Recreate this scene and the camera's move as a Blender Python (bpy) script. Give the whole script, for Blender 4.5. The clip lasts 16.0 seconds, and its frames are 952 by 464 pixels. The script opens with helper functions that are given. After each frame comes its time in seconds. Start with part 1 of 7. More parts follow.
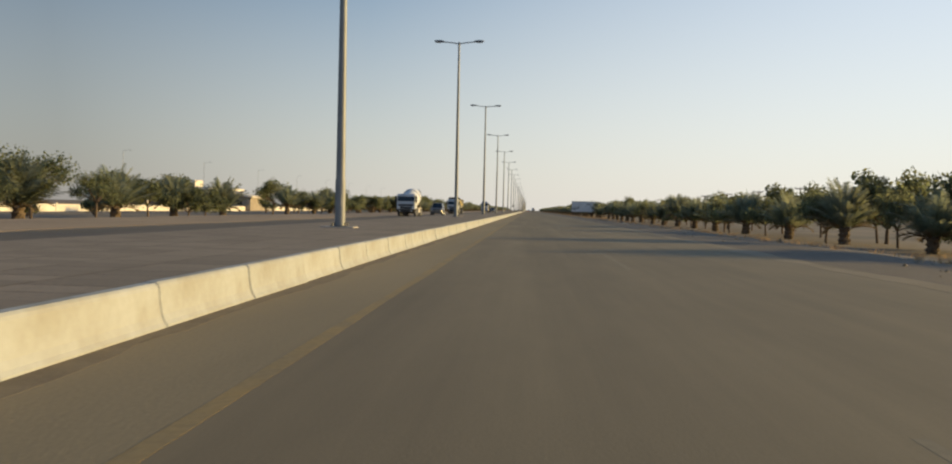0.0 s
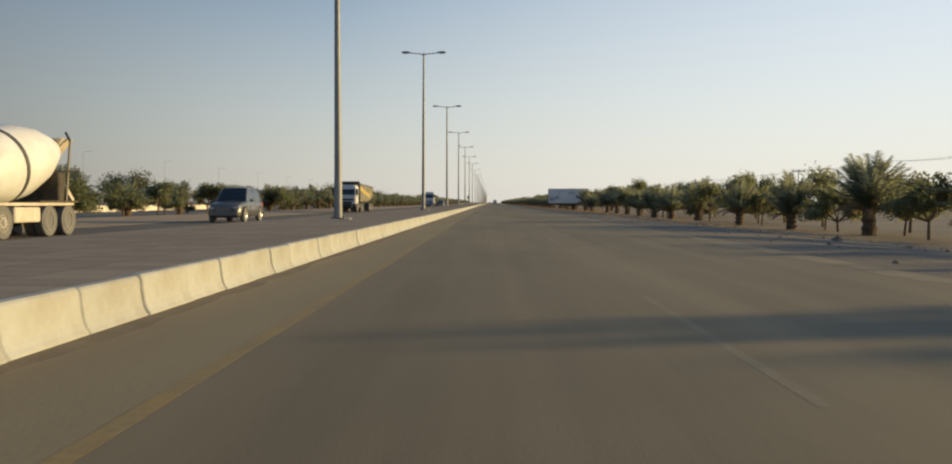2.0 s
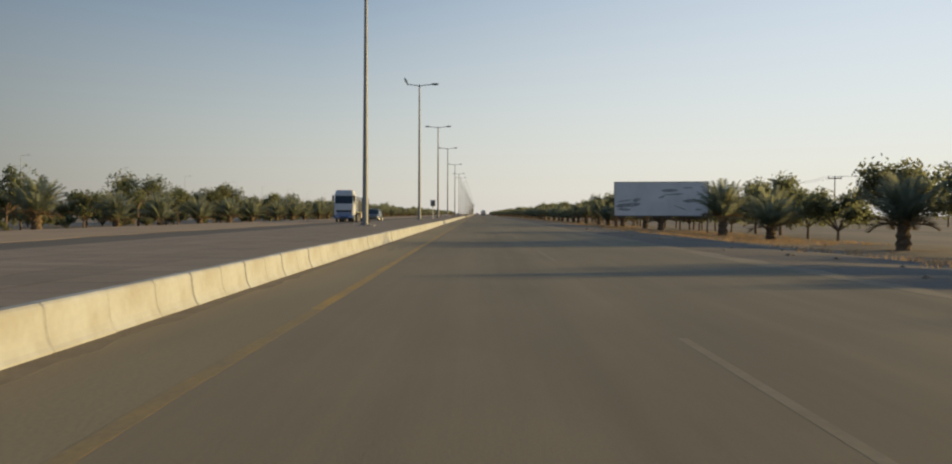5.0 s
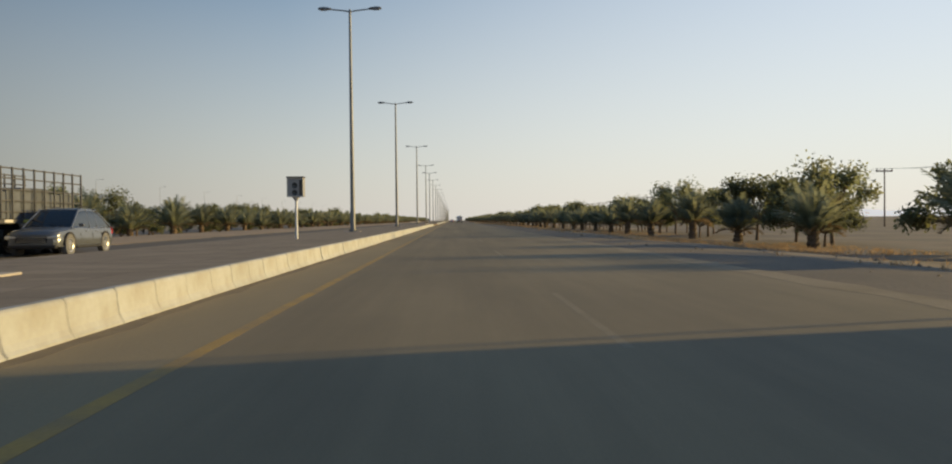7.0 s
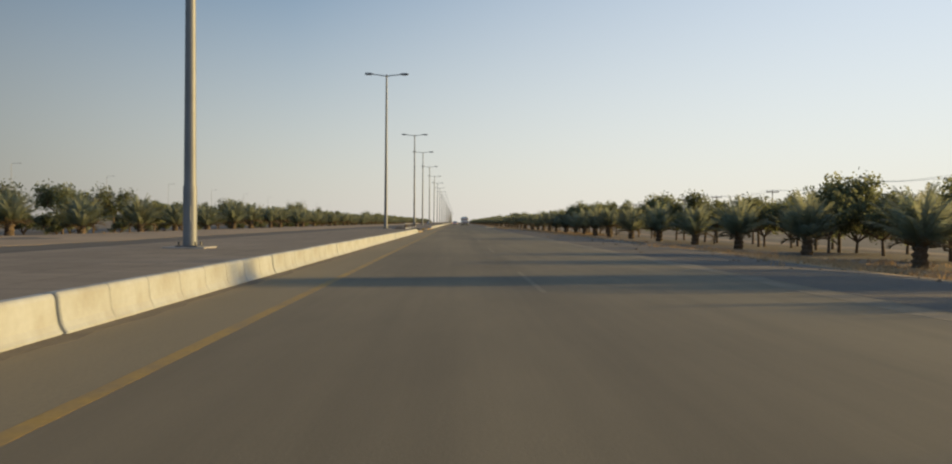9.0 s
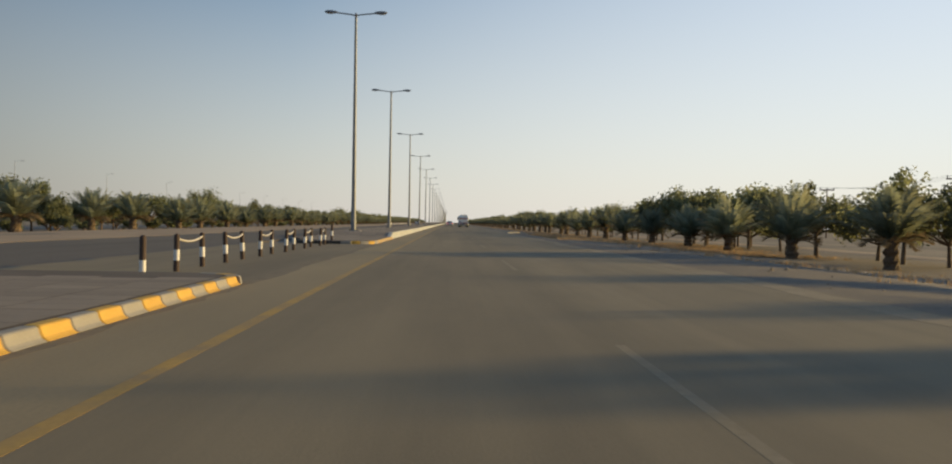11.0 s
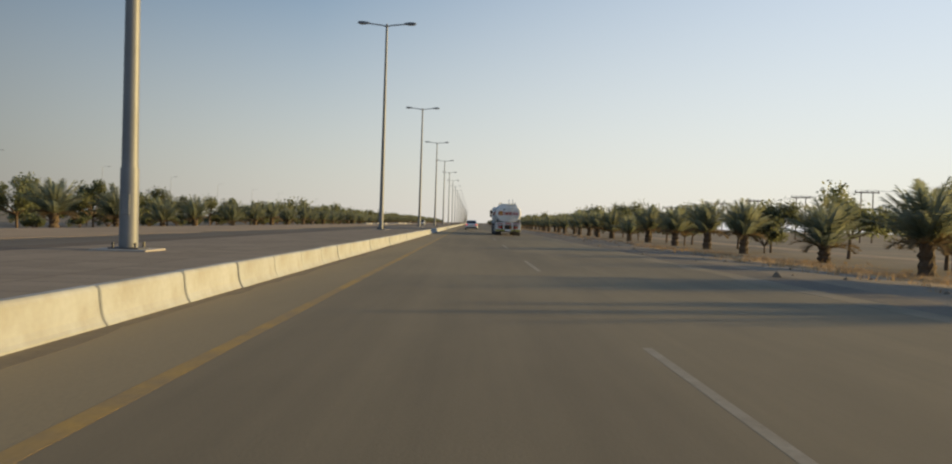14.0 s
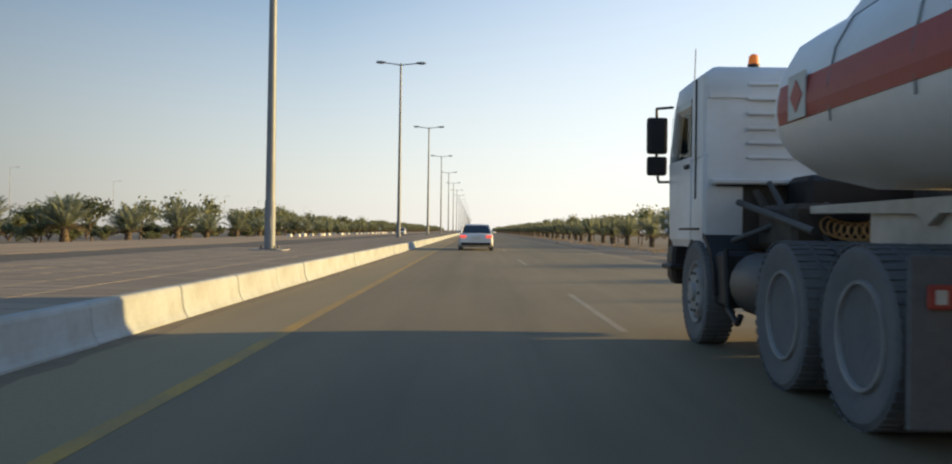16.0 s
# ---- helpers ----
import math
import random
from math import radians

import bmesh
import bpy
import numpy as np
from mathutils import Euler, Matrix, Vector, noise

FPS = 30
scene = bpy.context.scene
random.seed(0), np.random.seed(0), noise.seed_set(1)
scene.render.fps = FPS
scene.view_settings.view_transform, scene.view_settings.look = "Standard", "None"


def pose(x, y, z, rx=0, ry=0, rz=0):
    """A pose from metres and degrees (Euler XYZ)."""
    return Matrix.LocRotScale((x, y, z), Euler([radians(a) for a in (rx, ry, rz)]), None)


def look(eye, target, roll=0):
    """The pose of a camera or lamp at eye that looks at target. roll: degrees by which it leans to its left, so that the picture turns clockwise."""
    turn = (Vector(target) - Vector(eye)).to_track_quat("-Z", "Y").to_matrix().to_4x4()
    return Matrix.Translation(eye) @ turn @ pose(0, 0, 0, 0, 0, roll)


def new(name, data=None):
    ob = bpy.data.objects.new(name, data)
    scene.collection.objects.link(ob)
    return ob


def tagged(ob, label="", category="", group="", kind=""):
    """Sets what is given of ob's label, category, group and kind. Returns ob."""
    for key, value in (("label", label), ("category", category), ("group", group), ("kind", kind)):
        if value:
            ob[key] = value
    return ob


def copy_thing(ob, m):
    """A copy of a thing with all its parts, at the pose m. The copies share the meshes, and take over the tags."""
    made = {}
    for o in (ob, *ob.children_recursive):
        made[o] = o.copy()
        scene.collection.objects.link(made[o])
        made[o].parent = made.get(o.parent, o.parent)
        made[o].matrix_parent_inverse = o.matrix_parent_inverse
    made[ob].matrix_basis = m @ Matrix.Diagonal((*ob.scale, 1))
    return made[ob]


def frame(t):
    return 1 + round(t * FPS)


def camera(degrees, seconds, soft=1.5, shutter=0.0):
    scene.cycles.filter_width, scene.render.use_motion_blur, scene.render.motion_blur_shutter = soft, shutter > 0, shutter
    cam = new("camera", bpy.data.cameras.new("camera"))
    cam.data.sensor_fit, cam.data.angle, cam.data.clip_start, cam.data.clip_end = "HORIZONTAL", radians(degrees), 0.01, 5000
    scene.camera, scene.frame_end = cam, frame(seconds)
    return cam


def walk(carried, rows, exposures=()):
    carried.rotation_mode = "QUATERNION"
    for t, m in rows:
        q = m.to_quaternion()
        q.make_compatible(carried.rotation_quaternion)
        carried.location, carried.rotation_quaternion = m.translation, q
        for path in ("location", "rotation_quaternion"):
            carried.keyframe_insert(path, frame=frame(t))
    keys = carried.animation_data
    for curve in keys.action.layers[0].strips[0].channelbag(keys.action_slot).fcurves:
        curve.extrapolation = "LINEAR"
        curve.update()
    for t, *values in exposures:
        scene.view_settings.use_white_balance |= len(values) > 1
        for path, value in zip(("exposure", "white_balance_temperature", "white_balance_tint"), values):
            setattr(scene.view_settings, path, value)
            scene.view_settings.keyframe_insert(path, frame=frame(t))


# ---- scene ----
# A straight dual carriageway in the desert. x: across the road, y: along it.
U = 0.85          # metres in one unit of the plan
EYE = 1.18        # height of the eye over the road

# ---- camera ----
cam = camera(57.13, 16.0, soft=2.0, shutter=0.03)
PATH = [  # seconds, across, along, yaw, pitch, roll
    (0.0, -0.33, 0.00, 3.43, -1.51, -1.34),
    (0.5, -0.29, 22.47, 2.50, -1.44, -0.80),
    (1.0, -0.22, 45.25, 1.69, -1.50, 0.11),
    (1.5, -0.17, 67.77, 0.79, -1.84, 0.33),
    (2.0, -0.15, 90.76, 0.90, -1.94, -0.09),
    (2.5, -0.18, 113.83, 0.86, -2.02, 0.16),
    (3.0, -0.25, 136.99, 0.44, -2.13, -0.56),
    (5.5, -0.08, 252.31, -0.30, -1.10, 0.13),
    (6.0, 0.01, 275.26, -1.25, -1.31, 0.77),
    (6.5, 0.06, 297.97, -1.39, -0.92, 0.03),
    (7.0, 0.19, 320.69, -1.56, -0.80, 0.59),
    (7.5, 0.25, 343.28, -1.59, -0.70, 0.18),
    (8.0, 0.27, 365.81, -1.42, -0.76, 0.30),
    (8.5, 0.31, 388.37, -1.19, -0.67, -0.24),
    (11.0, 0.11, 500.67, -1.72, -0.61, -0.97),
    (11.5, 0.12, 523.32, -1.52, -0.87, -1.36),
    (12.0, 0.08, 545.88, -1.14, -0.96, -1.30),
    (12.5, 0.04, 568.35, -0.89, -0.88, -1.34),
    (13.0, 0.01, 591.07, -0.41, -0.76, -2.09),
    (13.5, 0.07, 613.83, -0.16, -0.74, -1.62),
    (14.0, 0.05, 636.48, -0.32, -0.62, -1.56),
    (14.5, 0.03, 659.21, -0.17, -0.56, -1.35),
    (15.0, 0.01, 681.62, -0.18, -0.37, -1.35),
    (15.5, 0.03, 703.78, -0.19, -0.26, -0.79),
    (16.0, 0.01, 725.67, -0.09, -0.12, -0.65),
]
walk(cam, [(t, pose(U * x, U * y, U * EYE, 90 + p, r, w)) for t, x, y, w, p, r in PATH],
     exposures=[(0.0, 0.25, 6450, 9), (3.0, 0.18, 6450, 9), (6.0, 0.14, 6450, 9), (8.0, 0.19, 6450, 9), (13.0, 0.20, 6450, 9), (14.5, 0.19, 6450, 9), (15.2, 0.24, 6450, 9), (15.6, 0.38, 6400, 9), (16.0, 0.62, 6300, 9)])

# ---- light ----
SUN_UP, SUN_AZ = 9.5, 77.0      # degrees; low on the right of the road, a little ahead
world = bpy.data.worlds.new("sky")
scene.world = world
world.use_nodes = True
wn = world.node_tree
sky = wn.nodes.new("ShaderNodeTexSky")
sky.sky_type = "NISHITA"
sky.sun_disc = False
sky.sun_elevation, sky.sun_rotation = radians(SUN_UP), radians(SUN_AZ)
sky.air_density, sky.dust_density, sky.ozone_density, sky.altitude = 1.0, 1.0, 1.0, 2000
# desert haze: pale near the horizon, brighter towards the sun
tc, sep = wn.nodes.new("ShaderNodeTexCoord"), wn.nodes.new("ShaderNodeSeparateXYZ")
wn.links.new(tc.outputs["Generated"], sep.inputs[0])


def wmath(op, a, b):
    n = wn.nodes.new("ShaderNodeMath")
    n.operation = op
    for k, v in enumerate((a, b)):
        if isinstance(v, (int, float)):
            n.inputs[k].default_value = v
        else:
            wn.links.new(v, n.inputs[k])
    return n.outputs[0]


depth = wmath("MINIMUM", wmath("MAXIMUM", wmath("ADD", wmath("MULTIPLY", sep.outputs[0], 0.45), 0.41), 0.33), 1.1)
rise = wmath("MAXIMUM", wmath("SUBTRACT", 1.0, wmath("DIVIDE", wmath("ABSOLUTE", sep.outputs[2], 0), depth)), 0.0)
veil = wmath("MULTIPLY", wmath("POWER", rise, 1.30), 0.94)
glow = wmath("MULTIPLY_ADD", sep.outputs[0], 0.80)
glow.node.inputs[2].default_value = 1.22
glow = wmath("SUBTRACT", glow, wmath("MULTIPLY", wmath("MULTIPLY", sep.outputs[0], sep.outputs[0]), 1.0))
glow = wmath("MAXIMUM", glow, 0.60)
glow = wmath("ADD", glow, wmath("MULTIPLY", wmath("MAXIMUM", wmath("SUBTRACT", sep.outputs[2], 0.28), 0.0), 0.9))
glow = wmath("ADD", glow, wmath("MULTIPLY", wmath("MINIMUM", wmath("MAXIMUM", sep.outputs[2], 0.0), 0.28), 1.12))
haze = wn.nodes.new("ShaderNodeMix")
haze.data_type = "RGBA"
haze.inputs[7].default_value = (5.08, 4.80, 4.46, 1)
wn.links.new(veil, haze.inputs[0])
blue = wn.nodes.new("ShaderNodeHueSaturation")
blue.inputs["Saturation"].default_value = 1.10
wn.links.new(sky.outputs[0], blue.inputs["Color"])
wn.links.new(blue.outputs[0], haze.inputs[6])
side = wn.nodes.new("ShaderNodeVectorMath")
side.operation = "SCALE"
wn.links.new(haze.outputs[2], side.inputs[0])
wn.links.new(glow, side.inputs["Scale"])
wn.links.new(side.outputs[0], wn.nodes["Background"].inputs[0])
wn.nodes["Background"].inputs[1].default_value = 0.10
sun = new("sun", bpy.data.lights.new("sun", "SUN"))
sun.data.energy, sun.data.angle, sun.data.color = 5.0, radians(1.0), (1.0, 0.705, 0.275)
sun.matrix_world = look((100 * math.sin(radians(SUN_AZ)), 100 * math.cos(radians(SUN_AZ)), 100 * math.tan(radians(SUN_UP))), (0, 0, 0))


# ---- materials ----
def material(name, base, rough=0.8, metal=0.0, vary=0.15, fine=30.0, broad=1.2, bump=0.15, tint=None, spread=0.0, stretch=(1, 1, 1), spec=0.4, islands=False):
    """Base colour with grain (fine) and stains (broad, towards tint), relief, and a spread between alike pieces."""
    m = bpy.data.materials.new(name)
    m.use_nodes = True
    n, ln = m.node_tree.nodes, m.node_tree.links
    b = n["Principled BSDF"]
    b.inputs["Roughness"].default_value, b.inputs["Metallic"].default_value = rough, metal
    b.inputs["Specular IOR Level"].default_value = spec
    tc, mp = n.new("ShaderNodeTexCoord"), n.new("ShaderNodeMapping")
    mp.inputs["Scale"].default_value = stretch
    ln.new(tc.outputs["Object"], mp.inputs[0])
    n1, n2 = n.new("ShaderNodeTexNoise"), n.new("ShaderNodeTexNoise")
    for node, s, d in ((n1, fine, 4), (n2, broad, 5)):
        node.inputs["Scale"].default_value, node.inputs["Detail"].default_value = s, d
        node.inputs["Roughness"].default_value = 0.6
        ln.new((mp.outputs[0] if node is n2 else tc.outputs["Object"]), node.inputs["Vector"])
    tint = tint or tuple(c * (1 - vary) for c in base)
    mix = n.new("ShaderNodeMix")
    mix.data_type = "RGBA"
    mix.inputs[6].default_value, mix.inputs[7].default_value = (*base, 1), (*tint, 1)
    rmp = n.new("ShaderNodeMapRange")
    rmp.inputs[1].default_value, rmp.inputs[2].default_value = 0.38, 0.68
    ln.new(n2.outputs["Fac"], rmp.inputs[0])
    ln.new(rmp.outputs[0], mix.inputs[0])
    hs = n.new("ShaderNodeHueSaturation")
    val = n.new("ShaderNodeMath")
    val.operation = "MULTIPLY_ADD"
    val.inputs[1].default_value, val.inputs[2].default_value = 2 * vary, 1 - vary
    ln.new(n1.outputs["Fac"], val.inputs[0])
    last = val
    if spread:
        oi, ad = n.new("ShaderNodeObjectInfo"), n.new("ShaderNodeMath")
        ad.operation = "MULTIPLY_ADD"
        ad.inputs[1].default_value = spread
        if islands:
            oi = n.new("ShaderNodeNewGeometry")
        ln.new(oi.outputs["Random Per Island" if islands else "Random"], ad.inputs[0])
        ln.new(val.outputs[0], ad.inputs[2])
        last = n.new("ShaderNodeMath")
        last.operation = "SUBTRACT"
        last.inputs[1].default_value = spread / 2
        ln.new(ad.outputs[0], last.inputs[0])
    ln.new(last.outputs[0], hs.inputs["Value"])
    ln.new(mix.outputs[2], hs.inputs["Color"])
    ln.new(hs.outputs[0], b.inputs["Base Color"])
    if bump:
        bp = n.new("ShaderNodeBump")
        bp.inputs["Strength"].default_value, bp.inputs["Distance"].default_value = bump, 0.02
        ln.new(n1.outputs["Fac"], bp.inputs["Height"])
        ln.new(bp.outputs[0], b.inputs["Normal"])
    return m


def streaked(m, scale, along, amount):
    """Adds long streaks of wear along the road to a material."""
    n, ln = m.node_tree.nodes, m.node_tree.links
    b = n["Principled BSDF"]
    tc, mp, nz, mr, hs = n.new("ShaderNodeTexCoord"), n.new("ShaderNodeMapping"), n.new("ShaderNodeTexNoise"), n.new("ShaderNodeMapRange"), n.new("ShaderNodeHueSaturation")
    mp.inputs["Scale"].default_value = (1, along, 1)
    nz.inputs["Scale"].default_value, nz.inputs["Detail"].default_value, nz.inputs["Roughness"].default_value = scale, 6, 0.65
    mr.inputs[1].default_value, mr.inputs[2].default_value, mr.inputs[3].default_value, mr.inputs[4].default_value = 0.34, 0.66, 1 - amount, 1 + amount
    ln.new(tc.outputs["Object"], mp.inputs[0])
    ln.new(mp.outputs[0], nz.inputs["Vector"])
    ln.new(nz.outputs["Fac"], mr.inputs[0])
    ln.new(mr.outputs[0], hs.inputs["Value"])
    ln.new(b.inputs["Base Color"].links[0].from_socket, hs.inputs["Color"])
    ln.new(hs.outputs[0], b.inputs["Base Color"])
    return m


def leafage(name, *args, pass_light=0.5, **more):
    """A leaf material that lets light through."""
    m = material(name, *args, **more)
    n, ln = m.node_tree.nodes, m.node_tree.links
    b, out = n["Principled BSDF"], n["Material Output"]
    tr, mix = n.new("ShaderNodeBsdfTranslucent"), n.new("ShaderNodeMixShader")
    ln.new(b.inputs["Base Color"].links[0].from_socket, tr.inputs["Color"])
    mix.inputs[0].default_value = pass_light
    ln.new(b.outputs[0], mix.inputs[1])
    ln.new(tr.outputs[0], mix.inputs[2])
    ln.new(mix.outputs[0], out.inputs["Surface"])
    return m


def emitter(name, colour, strength):
    m = bpy.data.materials.new(name)
    m.use_nodes = True
    b = m.node_tree.nodes["Principled BSDF"]
    b.inputs["Base Color"].default_value = (*colour, 1)
    b.inputs["Emission Color"].default_value = (*colour, 1)
    b.inputs["Emission Strength"].default_value = strength
    return m


# the far hills glow in one pale colour that stands in for haze
HILL = emitter("far_hill_glow", (0.55, 0.505, 0.46), 1.0)
ASPHALT = material("asphalt_dusty", (0.212, 0.168, 0.100), 0.85, vary=0.13, fine=45, broad=0.35, bump=0.10, tint=(0.154, 0.122, 0.075), stretch=(1, 0.12, 1))
ASPHALT_FAR = material("asphalt_far", (0.125, 0.104, 0.08), 0.85, vary=0.16, fine=60, broad=0.35, bump=0.25, tint=(0.095, 0.082, 0.066), stretch=(1, 0.18, 1))
streaked(streaked(ASPHALT, 1.1, 0.015, 0.10), 0.5, 0.35, 0.07)
streaked(ASPHALT_FAR, 1.0, 0.02, 0.10)
SHOULDER = material("gravel_shoulder", (0.135, 0.112, 0.088), 0.95, vary=0.4, fine=12, broad=0.3, bump=0.8, tint=(0.185, 0.148, 0.108), stretch=(1, 0.45, 1))
SAND = material("sand", (0.235, 0.185, 0.130), 0.95, vary=0.25, fine=6, broad=0.09, bump=0.6, tint=(0.13, 0.108, 0.085), stretch=(1, 0.6, 1))
SAND_LIGHT = material("pale_sand", (0.36, 0.26, 0.165), 0.95, vary=0.2, fine=6, broad=0.3, bump=0.4, tint=(0.27, 0.20, 0.135), stretch=(1, 0.4, 1))
DUST = material("dust_line", (0.252, 0.205, 0.142), 0.95, vary=0.3, fine=12, broad=0.6, bump=0.2, tint=(0.190, 0.152, 0.100))
YELLOW = material("road_paint_yellow", (0.40, 0.25, 0.06), 0.8, vary=0.3, fine=25, broad=1.5, bump=0.1, tint=(0.26, 0.185, 0.09))
YELLOW_WORN = material("road_paint_yellow_worn", (0.30, 0.21, 0.085), 0.85, vary=0.35, fine=18, broad=1.2, bump=0.1, tint=(0.225, 0.175, 0.095))
WHITE_LINE = material("road_paint_white", (0.30, 0.262, 0.20), 0.8, vary=0.3, fine=20, broad=2, bump=0.1, tint=(0.245, 0.208, 0.15))
LINE_WORN = material("road_paint_worn", (0.232, 0.192, 0.126), 0.85, vary=0.25, fine=14, broad=1.1, bump=0.1, tint=(0.196, 0.158, 0.098))
KERB = material("kerb_paint_cream", (0.395, 0.412, 0.408), 0.85, vary=0.12, fine=14, broad=1.3, bump=0.15, tint=(0.315, 0.308, 0.272), spread=0.10)
KERB_GREY = material("kerb_paint_grey", (0.28, 0.26, 0.225), 0.85, vary=0.15, fine=18, broad=2, bump=0.2, spread=0.1)
KERB_YELLOW = material("kerb_paint_yellow", (0.52, 0.315, 0.055), 0.75, vary=0.15, fine=18, broad=2, bump=0.2, spread=0.1)
KERB_BLACK = material("kerb_paint_black", (0.05, 0.045, 0.04), 0.8, vary=0.2, fine=18, broad=2, bump=0.2)
DIRT = material("kerb_dirt", (0.20, 0.16, 0.103), 0.95, vary=0.25, fine=20, broad=2, bump=0.3, tint=(0.15, 0.118, 0.08))
ROAD_DUST = material("road_dust", (0.272, 0.214, 0.125), 0.95, vary=0.2, fine=30, broad=0.5, bump=0.15, tint=(0.222, 0.178, 0.108), stretch=(1, 0.2, 1))
STAIN = material("oil_stain", (0.135, 0.112, 0.076), 0.8, vary=0.3, fine=20, broad=3, bump=0.1, tint=(0.18, 0.148, 0.098))
JOINT = material("kerb_joint", (0.10, 0.08, 0.058), 0.95, vary=0.2, bump=0.2)
PAVING = material("paving_blocks", (0.258, 0.206, 0.153), 0.9, vary=0.14, fine=12, broad=0.4, bump=0.3, tint=(0.212, 0.170, 0.126), spread=0.22)
PAVING_FAR = material("paving_blocks_joined", (0.258, 0.206, 0.153), 0.9, vary=0.14, fine=12, broad=0.4, bump=0.3, tint=(0.212, 0.170, 0.126), spread=0.22, islands=True)
PAVE_JOINT = material("paving_joint", (0.12, 0.095, 0.075), 0.95, vary=0.2, fine=20, bump=0.3)
STEEL = material("galvanised_steel", (0.235, 0.245, 0.255), 0.55, 0.3, vary=0.10, fine=20, broad=1.0, bump=0.03, tint=(0.19, 0.195, 0.20))
STEEL_DARK = material("dark_steel", (0.10, 0.10, 0.10), 0.55, 0.4, vary=0.15, bump=0.05)
LAMP_HEAD = material("lamp_housing", (0.22, 0.22, 0.22), 0.5, 0.3, vary=0.1, bump=0.02)
LAMP_GLASS = material("lamp_lens", (0.55, 0.55, 0.52), 0.2, 0, vary=0.05, bump=0)
CONCRETE = material("concrete", (0.42, 0.38, 0.33), 0.9, vary=0.15, fine=20, broad=1.2, bump=0.25)
BARK = material("bark", (0.17, 0.12, 0.08), 0.95, vary=0.35, fine=22, broad=4, bump=0.6)
PALM_BARK = material("palm_bark", (0.16, 0.115, 0.075), 0.95, vary=0.4, fine=16, broad=5, bump=0.8)
FROND = leafage("palm_frond", (0.225, 0.25, 0.165), 0.6, pass_light=0.78, vary=0.25, fine=3, broad=0.9, bump=0, tint=(0.27, 0.27, 0.18), spread=0.35)
FROND_DRY = leafage("palm_frond_dry", (0.24, 0.175, 0.095), 0.8, vary=0.25, fine=3, broad=0.9, bump=0, spread=0.3)
LEAF = leafage("leaves", (0.182, 0.205, 0.108), 0.55, pass_light=0.80, vary=0.3, fine=2.5, broad=0.8, bump=0, tint=(0.23, 0.232, 0.13), spread=0.4)
GRASS = leafage("dry_grass", (0.50, 0.345, 0.19), 0.9, vary=0.4, fine=3, broad=0.35, bump=0, tint=(0.31, 0.215, 0.12))
WALL_WHITE = material("whitewash", (0.70, 0.66, 0.58), 0.85, vary=0.1, fine=6, broad=0.4, bump=0.1, tint=(0.56, 0.51, 0.43))
HOUSE_TAN = material("tan_render", (0.34, 0.29, 0.23), 0.9, vary=0.12, fine=5, broad=0.5, bump=0.1, tint=(0.27, 0.23, 0.18))
WINDOW_DARK = material("dark_window", (0.03, 0.035, 0.04), 0.15, 0, vary=0.05, bump=0)


# ---- builders ----
def link(name, bm, mat, parent=None, label="", smooth=None):
    """A bmesh in plan units as one mesh object."""
    me = bpy.data.meshes.new(name)
    bmesh.ops.scale(bm, vec=(U, U, U), verts=bm.verts)
    bmesh.ops.recalc_face_normals(bm, faces=bm.faces)
    bm.to_mesh(me)
    bm.free()
    me.materials.append(mat)
    if smooth is not None:
        me.shade_smooth()
        me.set_sharp_from_angle(angle=radians(smooth))
    ob = new(name, me)
    ob.parent = parent
    return tagged(ob, label)


def part(name, bm, mat, parent, label="", smooth=None):
    return link(name, bm, mat, parent, label, smooth)


def at(x, y, z=0, rz=0, rx=0, ry=0):
    return pose(U * x, U * y, U * z, rx, ry, rz)


def thing(name, label, category, m=None, group="", kind=""):
    ob = new(name)
    ob.empty_display_size = 0.3
    ob.matrix_basis = m or Matrix()
    return tagged(ob, label, category, group, kind)


def share(name, source, parent, m):
    """Another object on the mesh of source."""
    ob = new(name, source.data)
    ob.parent = parent
    ob.matrix_basis = m
    return ob


def box(bm, x, y, z, sx, sy, sz, bevel=0.0, seg=1, m=None):
    """A box with its middle at x, y, z."""
    geo = bmesh.ops.create_cube(bm, size=1, matrix=(m or Matrix()) @ Matrix.LocRotScale((x, y, z), None, (sx, sy, sz)))
    if bevel:
        es = list({e for v in geo["verts"] for e in v.link_edges})
        bmesh.ops.bevel(bm, geom=es, offset=bevel, segments=seg, affect="EDGES", profile=0.6)
    return bm


def rod(bm, a, b, r0, r1=None, n=10, caps=True):
    """A round bar from a to b."""
    a, b = Vector(a), Vector(b)
    r1 = r0 if r1 is None else r1
    q = (b - a).to_track_quat("Z", "Y").to_matrix()
    rings = []
    for p, r in ((a, r0), (b, r1)):
        rings.append([bm.verts.new(p + q @ Vector((r * math.cos(2 * math.pi * i / n), r * math.sin(2 * math.pi * i / n), 0))) for i in range(n)])
    for i in range(n):
        bm.faces.new((rings[0][i], rings[0][(i + 1) % n], rings[1][(i + 1) % n], rings[1][i]))
    if caps:
        bm.faces.new(rings[0][::-1])
        bm.faces.new(rings[1])
    return bm


def pipe(bm, pts, r, n=8):
    for a, b in zip(pts, pts[1:]):
        rod(bm, a, b, r, r, n)
    return bm


def loft(bm, rings, caps=True):
    """Faces between closed rings of equal count."""
    vs = [[bm.verts.new(p) for p in ring] for ring in rings]
    n = len(vs[0])
    for r0, r1 in zip(vs, vs[1:]):
        for i in range(n):
            bm.faces.new((r0[i], r0[(i + 1) % n], r1[(i + 1) % n], r1[i]))
    if caps:
        bm.faces.new(vs[0][::-1])
        bm.faces.new(vs[-1])
    return bm


